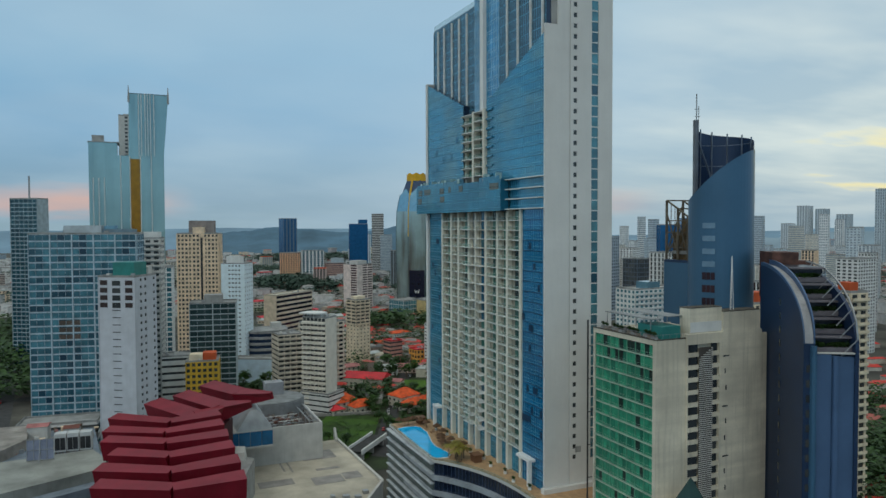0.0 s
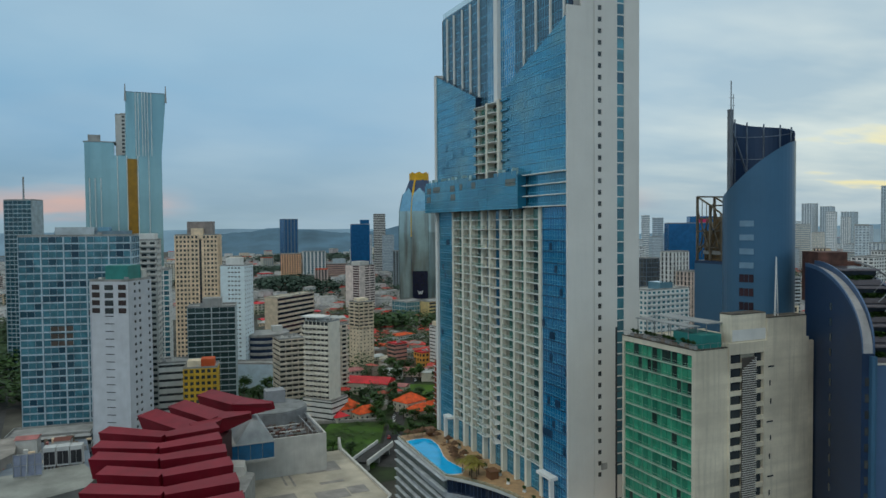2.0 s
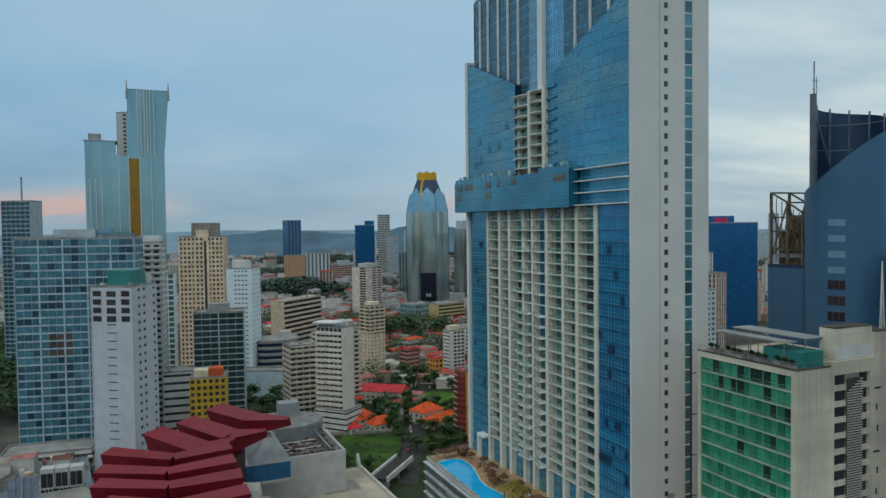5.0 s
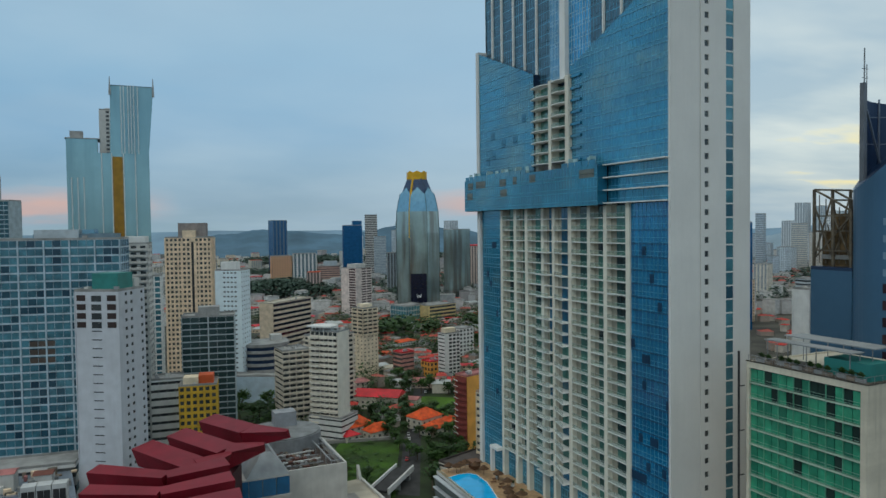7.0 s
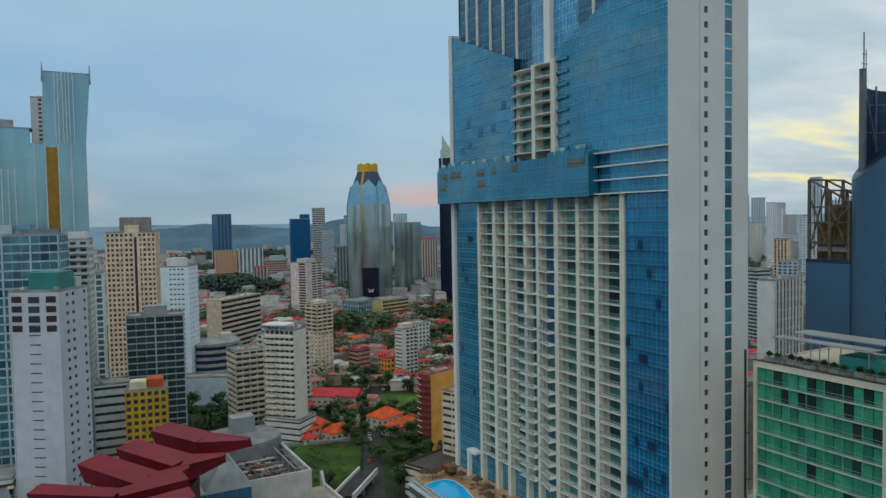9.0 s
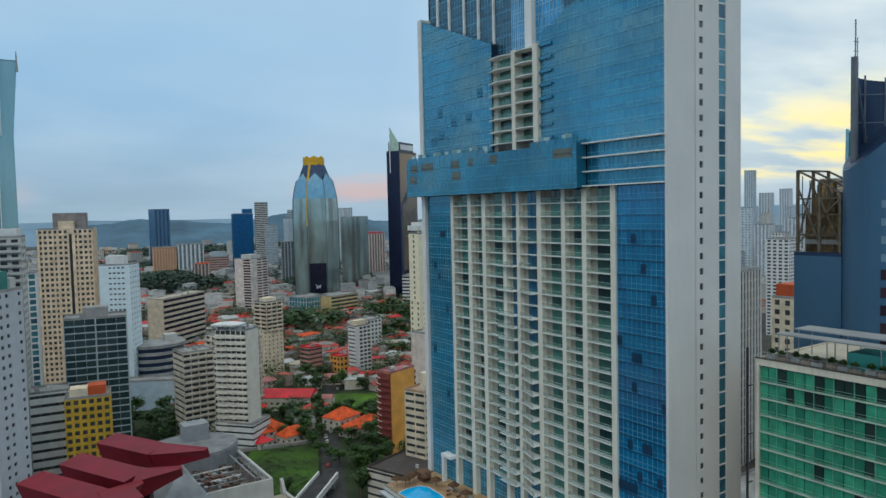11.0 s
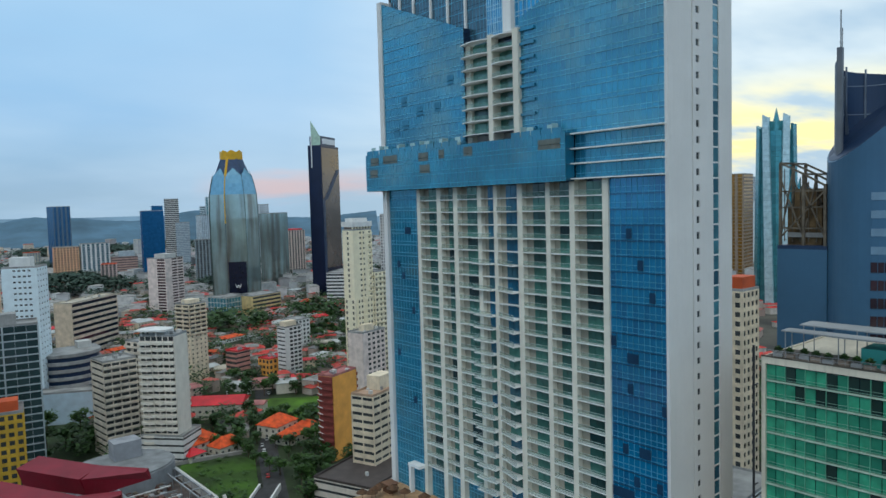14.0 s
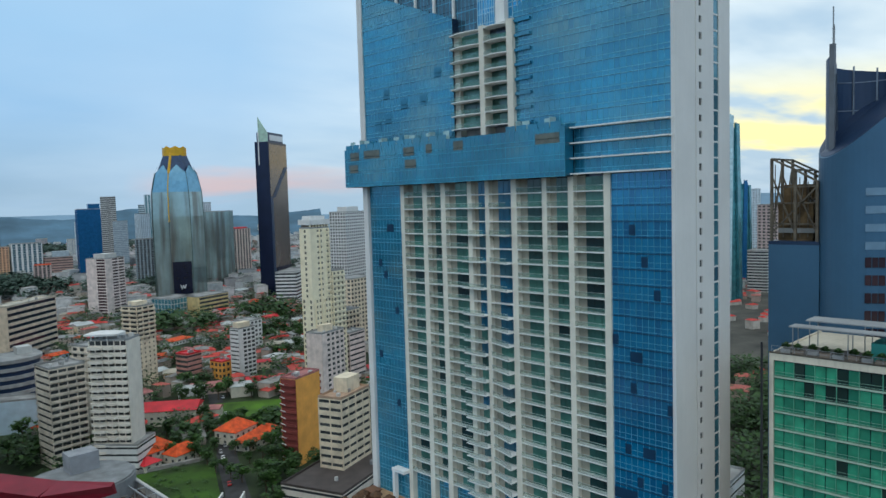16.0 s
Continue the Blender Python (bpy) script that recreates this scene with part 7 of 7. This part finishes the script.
building("glass_roof_hall", "pale blue glazed hall beside the gold-crowned tower", 318, 860, 18, 34, 30, 22, 4, ("curtain", 8), ("curtain", 6), LIGHTGREY, TEALGLASS, near=False)
rp = thing("ramp_car_park", "grey car park with curved ramp decks", "car park", 97, 588, 0)
arc_ = [(math.cos(radians(180 + k * 10)) * 19, math.sin(radians(180 + k * 10)) * 17) for k in range(19)]
Boxes().prism([(x * 0.93, y * 0.93) for x, y in arc_] + [(18, 12), (-18, 12)], 0, 35).put("core_wall", NAVYPANEL, rp)
for k in range(8):
    Boxes().prism(arc_ + [(19, 13), (-19, 13)], 2.2 + k * 4.6, 4.2 + k * 4.6).put("ramp_deck", GREYC if k < 7 else ROOFGREY, rp)
Boxes().box(6, 14, 0, 8, 36.4, 40.5).put("stair_box", LIGHTGREY, rp)
building("white_blank_shed", "long pale blue-white blank shed", 66, 562, -28, 40, 12, 18, 3, ("blank", 1), ("blank", 1), mat("pale_shed", (0.52, 0.64, 0.72), var=0.1), DARKGLASS, near=False)
building("low_villa_podium", "white parking podium under the balcony tower", 111.6, 437.4, 40, 17, 22, 13, 4, ("rib", 3, {"lo": 0.5}), ("rib", 5, {"lo": 0.5}), WHITE, DARKGLASS)

# ---- blocks seen past the tower's white wall ----
building("dark_teal_office", "teal glass office behind the gold-crowned tower", 491, 1088, 25, 43, 20, 113, 28, ("curtain", 6), ("curtain", 4), GLASSTOWER, GLASSTOWER, near=False)
building("pink_ribbed_tower", "pinkish ribbed tower with a red roof edge", 575, 1180, 20, 34, 25, 82, 22, ("vert", 5), ("vert", 4), PINKISH, DARKGLASS, near=False, top=(("roof_edge", 0.1, 0.9, 0.1, 0.9, 3, REDROOF),))
building("white_hotel_block", "white hotel block with a grid of small windows", 562, 869, 20, 58, 25, 108, 26, ("win", 12), ("win", 6), WHITE, DARKGLASS, near=False, top=(("penthouse", 0.2, 0.7, 0.2, 0.8, 7, WHITE),))
building("cream_flats", "cream apartment block beside the yellow tower", 330, 560, 15, 30, 18, 60, 18, ("win", 7), ("win", 4), CREAM, DARKGLASS, near=False)

rng = random.Random(11)
WALLS = [WHITE, LIGHTGREY, CREAM, PINKISH, WHITE, WARMWHITE, TAN, mat("pale_pink_render", (0.55, 0.42, 0.38)), mat("pale_blue_render", (0.42, 0.50, 0.58))]
SHEETROOF = mat("pale_sheet_roof", (0.50, 0.52, 0.51), var=0.2, scale=0.15, streak=0.1)
ROOFS = [ROOFGREY, REDROOF, PINKROOF, SHEETROOF, TILEROOF, ROOFPALE, ROOFGREY, SHEETROOF]

def spot(az, D):
    return math.sin(radians(az)) * D, math.cos(radians(az)) * D


TAKEN = [(o.matrix_world.translation.x, o.matrix_world.translation.y) for o in scene.objects if o.parent is None and o.type == "EMPTY"]


def free(x, y, r):
    # keeps clear of what stands, of the street, and of the strip under the camera
    if any((x - a) ** 2 + (y - b) ** 2 < r * r for a, b in TAKEN):
        return False
    if abs(x - (120 + (y - 350) * 0.44)) < 14 and 340 < y < 570:
        return False
    if ((x - 198) / 30) ** 2 + ((y - 486) / 32) ** 2 < 1 or ((x - 155) / 34) ** 2 + ((y - 512) / 22) ** 2 < 1:
        return False
    return not (90 < x < 145 and y < 445)


# low houses between the towers
for i in range(200):
    az, D = rng.uniform(9, 33), rng.uniform(520, 1150)
    x, y = spot(az, D)
    if not free(x, y, 15):
        continue
    TAKEN.append((x, y))
    wd, dp, h = rng.uniform(12, 28), rng.uniform(9, 15), rng.choice((3.5, 4, 6, 6, 7))
    rf = rng.choice(ROOFS)
    tone = {REDROOF: "red sheet", PINKROOF: "faded red", TILEROOF: "orange tiled", SHEETROOF: "white sheet", ROOFGREY: "grey sheet", ROOFPALE: "pale"}[rf]
    house(x, y, rng.choice((-25, 15, 65, 20)), wd, dp, h, rng.uniform(0.8, 2.6), rng.choice(WALLS), rf, f"low house with a {tone} roof among the trees", "low houses", rng.random() < 0.6, single=False)

# mid-rise blocks farther out
for i in range(170):
    az = rng.uniform(-14, 62)
    D = rng.uniform(950, 3000) if az < 38 else rng.uniform(1100, 3400)
    x, y = spot(az, D)
    if not free(x, y, 34) or (az < 40 and D < 1300 and rng.random() < 0.5):
        continue
    TAKEN.append((x, y))
    tall = rng.random()
    h = rng.uniform(10, 24) if tall < 0.65 else rng.uniform(26, 50) if tall < 0.93 or az < 38 else rng.uniform(50, 85)
    if az > 38 and D > 1600:
        h *= 1.4
    wu, wv = rng.uniform(16, 36), rng.uniform(14, 24)
    fl = max(2, round(h / 3.3))
    st = rng.choice(("win", "rib", "vert", "win"))
    wm = rng.choice(WALLS)
    building("city_block", "distant city block with rows of small windows", x, y, rng.choice((-20, 10, 20, 35)), wu, wv, h, min(fl, 24), (st, max(3, int(wu / 5))), (st, max(2, int(wv / 6))), wm, HAZEGLASS if D > 1500 else DARKGLASS, near=False, roof=rng.choice(ROOFS), group="distant city blocks", back=False)

# far towers over the bay, with haze mixed into their wall colours
for az, D, h, wd in ((50.5, 2500, 175, 40), (51.6, 2500, 165, 36), (53.0, 2700, 150, 44), (55.2, 2300, 215, 30), (56.4, 2400, 150, 40), (57.6, 2350, 160, 34), (49.4, 2100, 120, 30), (45.5, 1900, 100, 36), (58.6, 1500, 120, 30), (56.8, 1300, 95, 28), (54.6, 1200, 88, 26), (60.0, 1300, 110, 28), (22.5, 2600, 90, 40), (16.8, 1900, 95, 36), (24.4, 1750, 130, 26), (20.2, 1650, 110, 22), (62, 2200, 170, 38), (64, 2000, 140, 38)):
    x, y = spot(az, D)
    building("far_tower", "slender pale far tower over the bay", x, y, 15, wd, wd * 0.8, h, 28, ("vert", 5), ("vert", 4), rng.choice((mat("hazy_grey_render", (0.58, 0.66, 0.71)), mat("hazy_white_render", (0.72, 0.77, 0.80)))), HAZEGLASS, near=False, group="far towers", back=False)

# dense apartment towers between the avenue and the bay
BAYWALLS = [WHITE, CREAM, LIGHTGREY, mat("pale_grey_render", (0.50, 0.55, 0.58)), mat("pale_blue_render", (0.42, 0.50, 0.58)), mat("pale_pink_render", (0.55, 0.42, 0.38)), TAN]
# walls beyond 1150 m: distance haze is part of each colour
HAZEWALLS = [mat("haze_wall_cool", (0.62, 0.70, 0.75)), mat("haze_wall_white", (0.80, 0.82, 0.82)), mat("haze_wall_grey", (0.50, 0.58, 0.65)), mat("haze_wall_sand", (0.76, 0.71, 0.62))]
for i in range(110):
    az = 41 + 25 * (i - 16 + rng.random()) / 94 if i > 15 else 36.5 + 4.5 * (i + rng.random()) / 16
    D = rng.uniform(750, 2500)
    x, y = spot(az, D)
    # the crystal towers stay in view
    if not free(x, y, 30) or (x < 790 and abs((x + 55) * 0.406 - (y - 92) * 0.914) < 75):
        continue
    TAKEN.append((x, y))
    h = rng.uniform(45, 95) if i % 4 else rng.uniform(90, 140)
    h = min(h, 104) if D < 1300 else h
    wu = rng.uniform(16, 30)
    st = rng.choice(("rib", "win", "vert", "win"))
    building("bay_tower", "pale apartment tower in the dense far district", x, y, rng.choice((-10, 10, 25)), wu, wu * 0.8, h, max(8, min(26, int(h / 3.4))), (st, 5), (st, 4), rng.choice(BAYWALLS if D < 1150 else HAZEWALLS), HAZEGLASS if D > 1300 else DARKGLASS, near=False, group="far towers", back=False)

# ---- trees ----
ti = 0
SLIP_ROAD_TREES = ((141, 372, 1.25), (146, 378, 1.17), (155, 378, 1.25), (138, 392, 1.01), (163, 394, 1.09), (166, 376, 1.17), (170, 404, 0.94), (128, 350, 1.2), (160, 412, 0.7), (149, 385, 1.09), (150, 370, 1.09), (158, 400, 1.01), (140, 412, 0.62), (152, 410, 0.7), (160, 384, 1.01), (168, 418, 1.1), (158, 420, 1.0), (139, 374, 1.01), (144, 388, 1.01), (163, 404, 0.94), (172, 394, 1.01), (137, 400, 0.7), (136, 412, 0.75))
VILLA_TREES = ((150, 440, 0.8), (190, 448, 1.2), (198, 452, 1.1), (176, 462, 1.1), (138, 437, 0.8), (147, 455, 0.9), (140, 462, 0.9), (178, 446, 0.9), (185, 440, 1.0), (182, 458, 0.9), (170, 455, 0.7), (128, 462, 0.9), (137, 454, 0.9), (143, 447, 1.0), (140, 436, 0.8), (158, 460, 1.0), (189, 459, 1.1), (186, 449, 1.0), (192, 440, 1.1), (176, 424, 1.0), (184, 428, 1.0), (154, 427, 0.8), (138, 424, 0.8), (141, 431, 0.8), (124, 447, 0.8), (131, 444, 0.9))
HALL_TREES = ((152, 466, 0.9), (132, 472, 0.9), (122, 478, 0.9), (160, 464, 1.0), (212, 512, 1.2), (204, 528, 1.3), (176, 528, 1.2), (180, 545, 1.3), (192, 562, 1.3), (149, 488, 0.8), (158, 478, 0.8), (166, 468, 0.8), (189, 530, 1.4), (200, 552, 1.5), (226, 500, 1.2), (234, 506, 1.2), (124, 466, 1.0), (149, 468, 1.1), (141, 474, 1.1), (133, 478, 1.1), (124, 484, 1.1), (153, 480, 1.1), (162, 471, 1.1), (172, 466, 1.1), (180, 468, 1.1), (168, 488, 1.1), (166, 500, 1.2), (172, 512, 1.2), (182, 522, 1.2), (196, 524, 1.2), (214, 524, 1.1), (226, 516, 1.2))
OFFICE_TREES = ((89, 532, 1.3), (75, 502, 1.5), (89, 499, 1.6), (73, 535, 1.4), (103, 498, 1.3), (80, 512, 1.4), (96, 512, 1.5), (68, 512, 1.3), (104, 372, 0.9), (98, 384, 0.8), (112, 470, 1.0), (60, 480, 1.2), (52, 470, 1.1), (46, 492, 1.2), (112, 452, 0.9), (108, 458, 1.0), (116, 462, 1.1), (92, 484, 1.4), (100, 488, 1.3), (108, 486, 1.2), (116, 490, 1.1), (86, 490, 1.4))
for x, y, s in SLIP_ROAD_TREES + VILLA_TREES + HALL_TREES + OFFICE_TREES:
    tree(x, y, s, ti)
    ti += 1
for n, cx, cy, rx, ry, s0, s1 in ((24, 330, 690, 30, 46, 0.9, 1.4), (10, 300, 600, 30, 20, 0.9, 1.3)):
    for _ in range(n):
        a, r = rng.uniform(0, 6.28), math.sqrt(rng.random())
        x, y = cx + math.cos(a) * r * rx, cy + math.sin(a) * r * ry
        tree(x, y, rng.uniform(s0, s1), ti)
        ti += 1


def woods(name, label, cx, cy, rx, ry, n, s, seed, lift=0.0, leaf=None):
    """A wood: clumps of leaves over low mounds, too many trees to count."""
    r = random.Random(seed)
    B = Boxes()
    for _ in range(n):
        a, q = r.uniform(0, 6.28), math.sqrt(r.random())
        x, y = cx + math.cos(a) * q * rx, cy + math.sin(a) * q * ry
        h = s * r.uniform(0.8, 1.4) + lift * (1 - q * q)
        for _ in range(26):
            v = Vector((r.gauss(0, 0.5), r.gauss(0, 0.5), r.uniform(-0.4, 0.5))) * s * 0.9
            c = Vector((x, y, h)) + v
            k = s * r.uniform(0.12, 0.26)
            t = r.uniform(0, 6.28)
            p, w_ = Vector((math.cos(t), math.sin(t), r.uniform(-0.5, 0.5))) * k, Vector((-math.sin(t), math.cos(t), r.uniform(-0.5, 0.5))) * k
            B.quad(c - p, c - w_, c + p, c + w_)
    ob = B.put(name, leaf or (HAZELEAF if cy > 1000 else LEAF), None, label, "stuff")
    return tagged(ob, "", "woods")


def strewn(name, label, az0, az1, d0, d1, n, s, seed, keep, leaves=44, size=1.0):
    """Garden and street trees strewn between roofs, past counting."""
    r = random.Random(seed)
    B = Boxes()
    for _ in range(n):
        x, y = spot(r.uniform(az0, az1), r.uniform(d0, d1))
        if not free(x, y, keep):
            continue
        k = s * r.uniform(0.5, 1.3)
        for _ in range(leaves):
            v = Vector((r.gauss(0, 0.42), r.gauss(0, 0.42), r.uniform(-0.35, 0.5))) * k
            c, q, t = Vector((x, y, k * 0.62)) + v, k * size * r.uniform(0.09, 0.2), r.uniform(0, 6.28)
            p, w_ = Vector((math.cos(t), math.sin(t), r.uniform(-0.5, 0.5))) * q, Vector((-math.sin(t), math.cos(t), r.uniform(-0.5, 0.5))) * q
            B.quad(c - p, c - w_, c + p, c + w_)
    return tagged(B.put(name, HAZELEAF if d0 > 1000 else LEAF, None, label, "stuff"), "", "trees")


strewn("garden_trees", "dark green garden trees between the houses", 8, 36, 450, 1150, 520, 10, 21, 8, 90, 0.7)
B = Boxes()
sr = random.Random(24)
for _ in range(150):
    f, g = sr.random(), sr.random()
    x, y = 97 + 16 * f + 24 * g * f, 352 + 80 * g
    k = sr.uniform(0.5, 1.7)
    for _ in range(16):
        c, q, t = Vector((x + sr.gauss(0, 0.5) * k, y + sr.gauss(0, 0.5) * k, k * sr.uniform(0.1, 0.9))), k * sr.uniform(0.18, 0.36), sr.uniform(0, 6.28)
        p, w_ = Vector((math.cos(t), math.sin(t), sr.uniform(-0.4, 0.4))) * q, Vector((-math.sin(t), math.cos(t), sr.uniform(-0.4, 0.4))) * q
        B.quad(c - p, c - w_, c + p, c + w_)
tagged(B.put("lot_scrub", LEAFLIGHT, None, "rough green bushes over the empty lot", "stuff"), "", "bushes")
strewn("sea_side_trees", "dark park trees by the sea-side towers", -9.5, -3.0, 560, 1000, 170, 13, 26, 16, 90, 0.7)
strewn("street_greenery", "trees between the far blocks", -14, 62, 1150, 2600, 1500, 14, 22, 10)
strewn("avenue_trees", "dense dark trees along the avenue behind the tower", 48, 68, 200, 560, 520, 12, 23, 9, 150, 0.5)


def clutter(name, label, az0, az1, d0, d1, n, seed, wall, roof, hmax=8, size=1.0):
    """Small roofs packed between the larger houses, past counting: walls in one mesh, roofs on top."""
    r = random.Random(seed)
    W_, R_ = Boxes(), Boxes()
    for _ in range(n):
        x, y = spot(r.uniform(az0, az1), math.sqrt(r.uniform(d0 * d0, d1 * d1)))
        if not free(x, y, 11):
            continue
        w, d, h, a = r.uniform(6, 17) * size, r.uniform(5, 11) * size, r.uniform(3, hmax), r.choice((0.3, -0.45, 1.2))
        ca, sa = math.cos(a), math.sin(a)
        P = lambda u, v: (x + u * ca - v * sa, y + u * sa + v * ca)
        base = [P(-w / 2, -d / 2), P(w / 2, -d / 2), P(w / 2, d / 2), P(-w / 2, d / 2)]
        W_.prism(base, 0, h)
        e = [P(-w / 2 - 0.5, -d / 2 - 0.5), P(w / 2 + 0.5, -d / 2 - 0.5), P(w / 2 + 0.5, d / 2 + 0.5), P(-w / 2 - 0.5, d / 2 + 0.5)]
        t = [P(-w / 2 + d * 0.3, -0.3), P(w / 2 - d * 0.3, -0.3), P(w / 2 - d * 0.3, 0.3), P(-w / 2 + d * 0.3, 0.3)]
        R_.hull([(*q, h) for q in e], [(*q, h + r.uniform(0.4, 2.0)) for q in t])
    th = thing(name, label, "roofs", 0, 0, 0, 0, "", "stuff")
    W_.put("small_walls", wall, th, "", "stuff"), R_.put("small_roofs", roof, th, "", "stuff")
    return th


CLW = mat("mixed_house_walls", (0.55, 0.50, 0.43), island=0.9, tint=(0.30, 0.20, 0.16), streak=0.1)
CLR = mat("mixed_red_roofs", (0.58, 0.045, 0.03), island=0.9, tint=(0.30, 0.13, 0.10), var=0.25)
CLG = mat("mixed_grey_roofs", (0.36, 0.35, 0.33), island=0.95, tint=(0.09, 0.09, 0.095), var=0.25)
clutter("small_red_roofs", "small red and orange roofs between the trees", 10, 36, 500, 1000, 330, 31, CLW, CLR)
clutter("small_grey_roofs", "small grey and white roofs between the trees", 9, 36, 480, 1250, 760, 32, CLW, CLG)
clutter("far_small_roofs", "far low roofs of the city", -12, 64, 1000, 2800, 4200, 33, mat("mixed_far_walls", (0.68, 0.67, 0.65), island=0.8, tint=(0.30, 0.30, 0.31)), CLG, 20, 1.7)
clutter("far_red_roofs", "far low red roofs of the city", -12, 64, 1000, 2400, 900, 36, CLW, CLR, 14, 1.5)
clutter("avenue_roofs", "low roofs beside the avenue behind the tower", 46, 66, 330, 1000, 150, 34, CLW, CLR)
woods("woods", "dark green wooded rise behind the offices", 262, 1290, 75, 110, 330, 11, 5, 14)
woods("woods", "dark trees in a park between the towers", 285, 790, 40, 54, 60, 10, 41)
woods("woods", "dark trees in a park between the towers", 400, 790, 36, 42, 46, 10, 42)
woods("woods", "dark trees below the navy tower", 540, 930, 42, 42, 30, 11, 43)
woods("woods", "park trees by the sea-side towers", -95, 700, 20, 160, 44, 11, 44)
woods("woods", "dark woods along the far streets", 300, 1750, 160, 110, 300, 12, 6, 4)
woods("woods", "woods at the foot of the hills", 700, 2300, 420, 200, 500, 15, 7, 4)
woods("woods", "scattered trees between the far blocks", 560, 1300, 240, 240, 300, 10, 8)
woods("woods", "scattered trees toward the bay", 1250, 1150, 420, 420, 380, 11, 9)
woods("woods", "dark trees along the avenue below", 215, 150, 55, 30, 120, 9, 10)

# ---- hills ----


def ridge(name, label, D, az0, az1, base, amp, seed, material, n=160):
    """A wooded ridge: an uneven crest with slopes on both sides."""
    B = Boxes()
    pts = []
    for i in range(n + 1):
        az = az0 + (az1 - az0) * i / n
        t = i / n
        h = base + amp * (noise.noise((seed + t * 4, seed, 0)) + 0.22 * noise.noise((seed + t * 14, 3, 0)) + 0.05 * noise.noise((seed + t * 60, 7, 0)))
        h = max(4, h)
        pts.append([(*spot(az, D - 500), 0), (*spot(az, D - 180), h * 0.55), (*spot(az, D), h), (*spot(az, D + 300), 0)])
    for p, q in zip(pts, pts[1:]):
        for k in range(3):
            B.quad(p[k], q[k], q[k + 1], p[k + 1])
    ob = B.put(name, material, None, label, "structure")
    for f in ob.data.polygons:
        f.use_smooth = True
    return tagged(ob, "", "hill")


ridge("backdrop_hill_1", "wooded hills behind the city, blue-green with painted haze", 3300, 5, 34, 92, 55, 2.3, HAZEHILL)
ridge("backdrop_hill_2", "wooded hills behind the city, blue-green with painted haze", 4200, -50, 90, 92, 75, 8.1, HAZEHILLFAR)
# bay hills: haze is paled into their base colour
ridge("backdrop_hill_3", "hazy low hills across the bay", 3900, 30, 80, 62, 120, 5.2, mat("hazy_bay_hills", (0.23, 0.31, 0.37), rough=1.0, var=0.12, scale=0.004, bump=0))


# ---- cars ----
WHEEL = Boxes().hull([(0, math.cos(k * 0.785) * 0.33, 0.33 + math.sin(k * 0.785) * 0.33) for k in range(8)], [(0.22, math.cos(k * 0.785) * 0.33, 0.33 + math.sin(k * 0.785) * 0.33) for k in range(8)]).mesh("wheel", mat("tyre", (0.02, 0.02, 0.02), rough=0.9))
RIM = Boxes().hull([(-0.02, math.cos(k * 0.785) * 0.19, 0.33 + math.sin(k * 0.785) * 0.19) for k in range(8)], [(0.24, math.cos(k * 0.785) * 0.19, 0.33 + math.sin(k * 0.785) * 0.19) for k in range(8)]).mesh("rim", METAL)
CARGLASS = mat("car_window", (0.02, 0.025, 0.03), rough=0.1)


def car(x, y, ang, paint, tone, z=0.05):
    """A parked saloon: body with bonnet and boot, glazed cabin, roof and four wheels."""
    th = thing("car", f"{tone} car parked on the street", "car", x, y, z, ang, "street cars")
    B = Boxes()
    prof_ = [(-2.1, 0.3), (2.1, 0.3), (2.15, 0.7), (1.9, 0.9), (0.9, 0.95), (-1.7, 1.0), (-2.15, 0.85)]
    B.hull([(-0.85, v, h) for v, h in prof_], [(0.85, v, h) for v, h in prof_]).put("body", paint, th)
    Boxes().hull([(-0.8, -1.6, 0.98), (0.8, -1.6, 0.98), (0.8, 0.95, 0.95), (-0.8, 0.95, 0.95)], [(-0.65, -1.1, 1.42), (0.65, -1.1, 1.42), (0.65, 0.3, 1.42), (-0.65, 0.3, 1.42)]).put("cabin_glass", CARGLASS, th)
    Boxes().box(-0.64, 0.64, -1.08, 0.28, 1.42, 1.47).put("car_roof", paint, th)
    for u in (-0.9, 0.68):
        for v in (-1.35, 1.35):
            wh = piece("wheel", WHEEL, th, u, v, 0)
            piece("rim", RIM, wh, 0, 0, 0)
    return th


PAINTS = [(mat("car_white", (0.7, 0.7, 0.7), rough=0.3, var=0.03, bump=0), "white"), (mat("car_silver", (0.4, 0.41, 0.42), rough=0.3, metal=0.5, var=0.03, bump=0), "silver"), (mat("car_red", (0.4, 0.02, 0.02), rough=0.3, var=0.03, bump=0), "red"), (mat("car_dark", (0.03, 0.035, 0.05), rough=0.3, var=0.03, bump=0), "dark")]
for i, (x, y, a) in enumerate(((147, 426, -25), (156, 441, -25), (133, 394, -25), (170, 462, -22), (184, 492, -22), (124, 372, -28), (-68, 420, 4), (-72, 455, 5), (-76, 490, 5), (-70, 432, 185), (-84, 560, 5), (-88, 610, 185), (200, 526, -22), (150, 434, 155))):
    car(x, y, a, *PAINTS[i % 4])
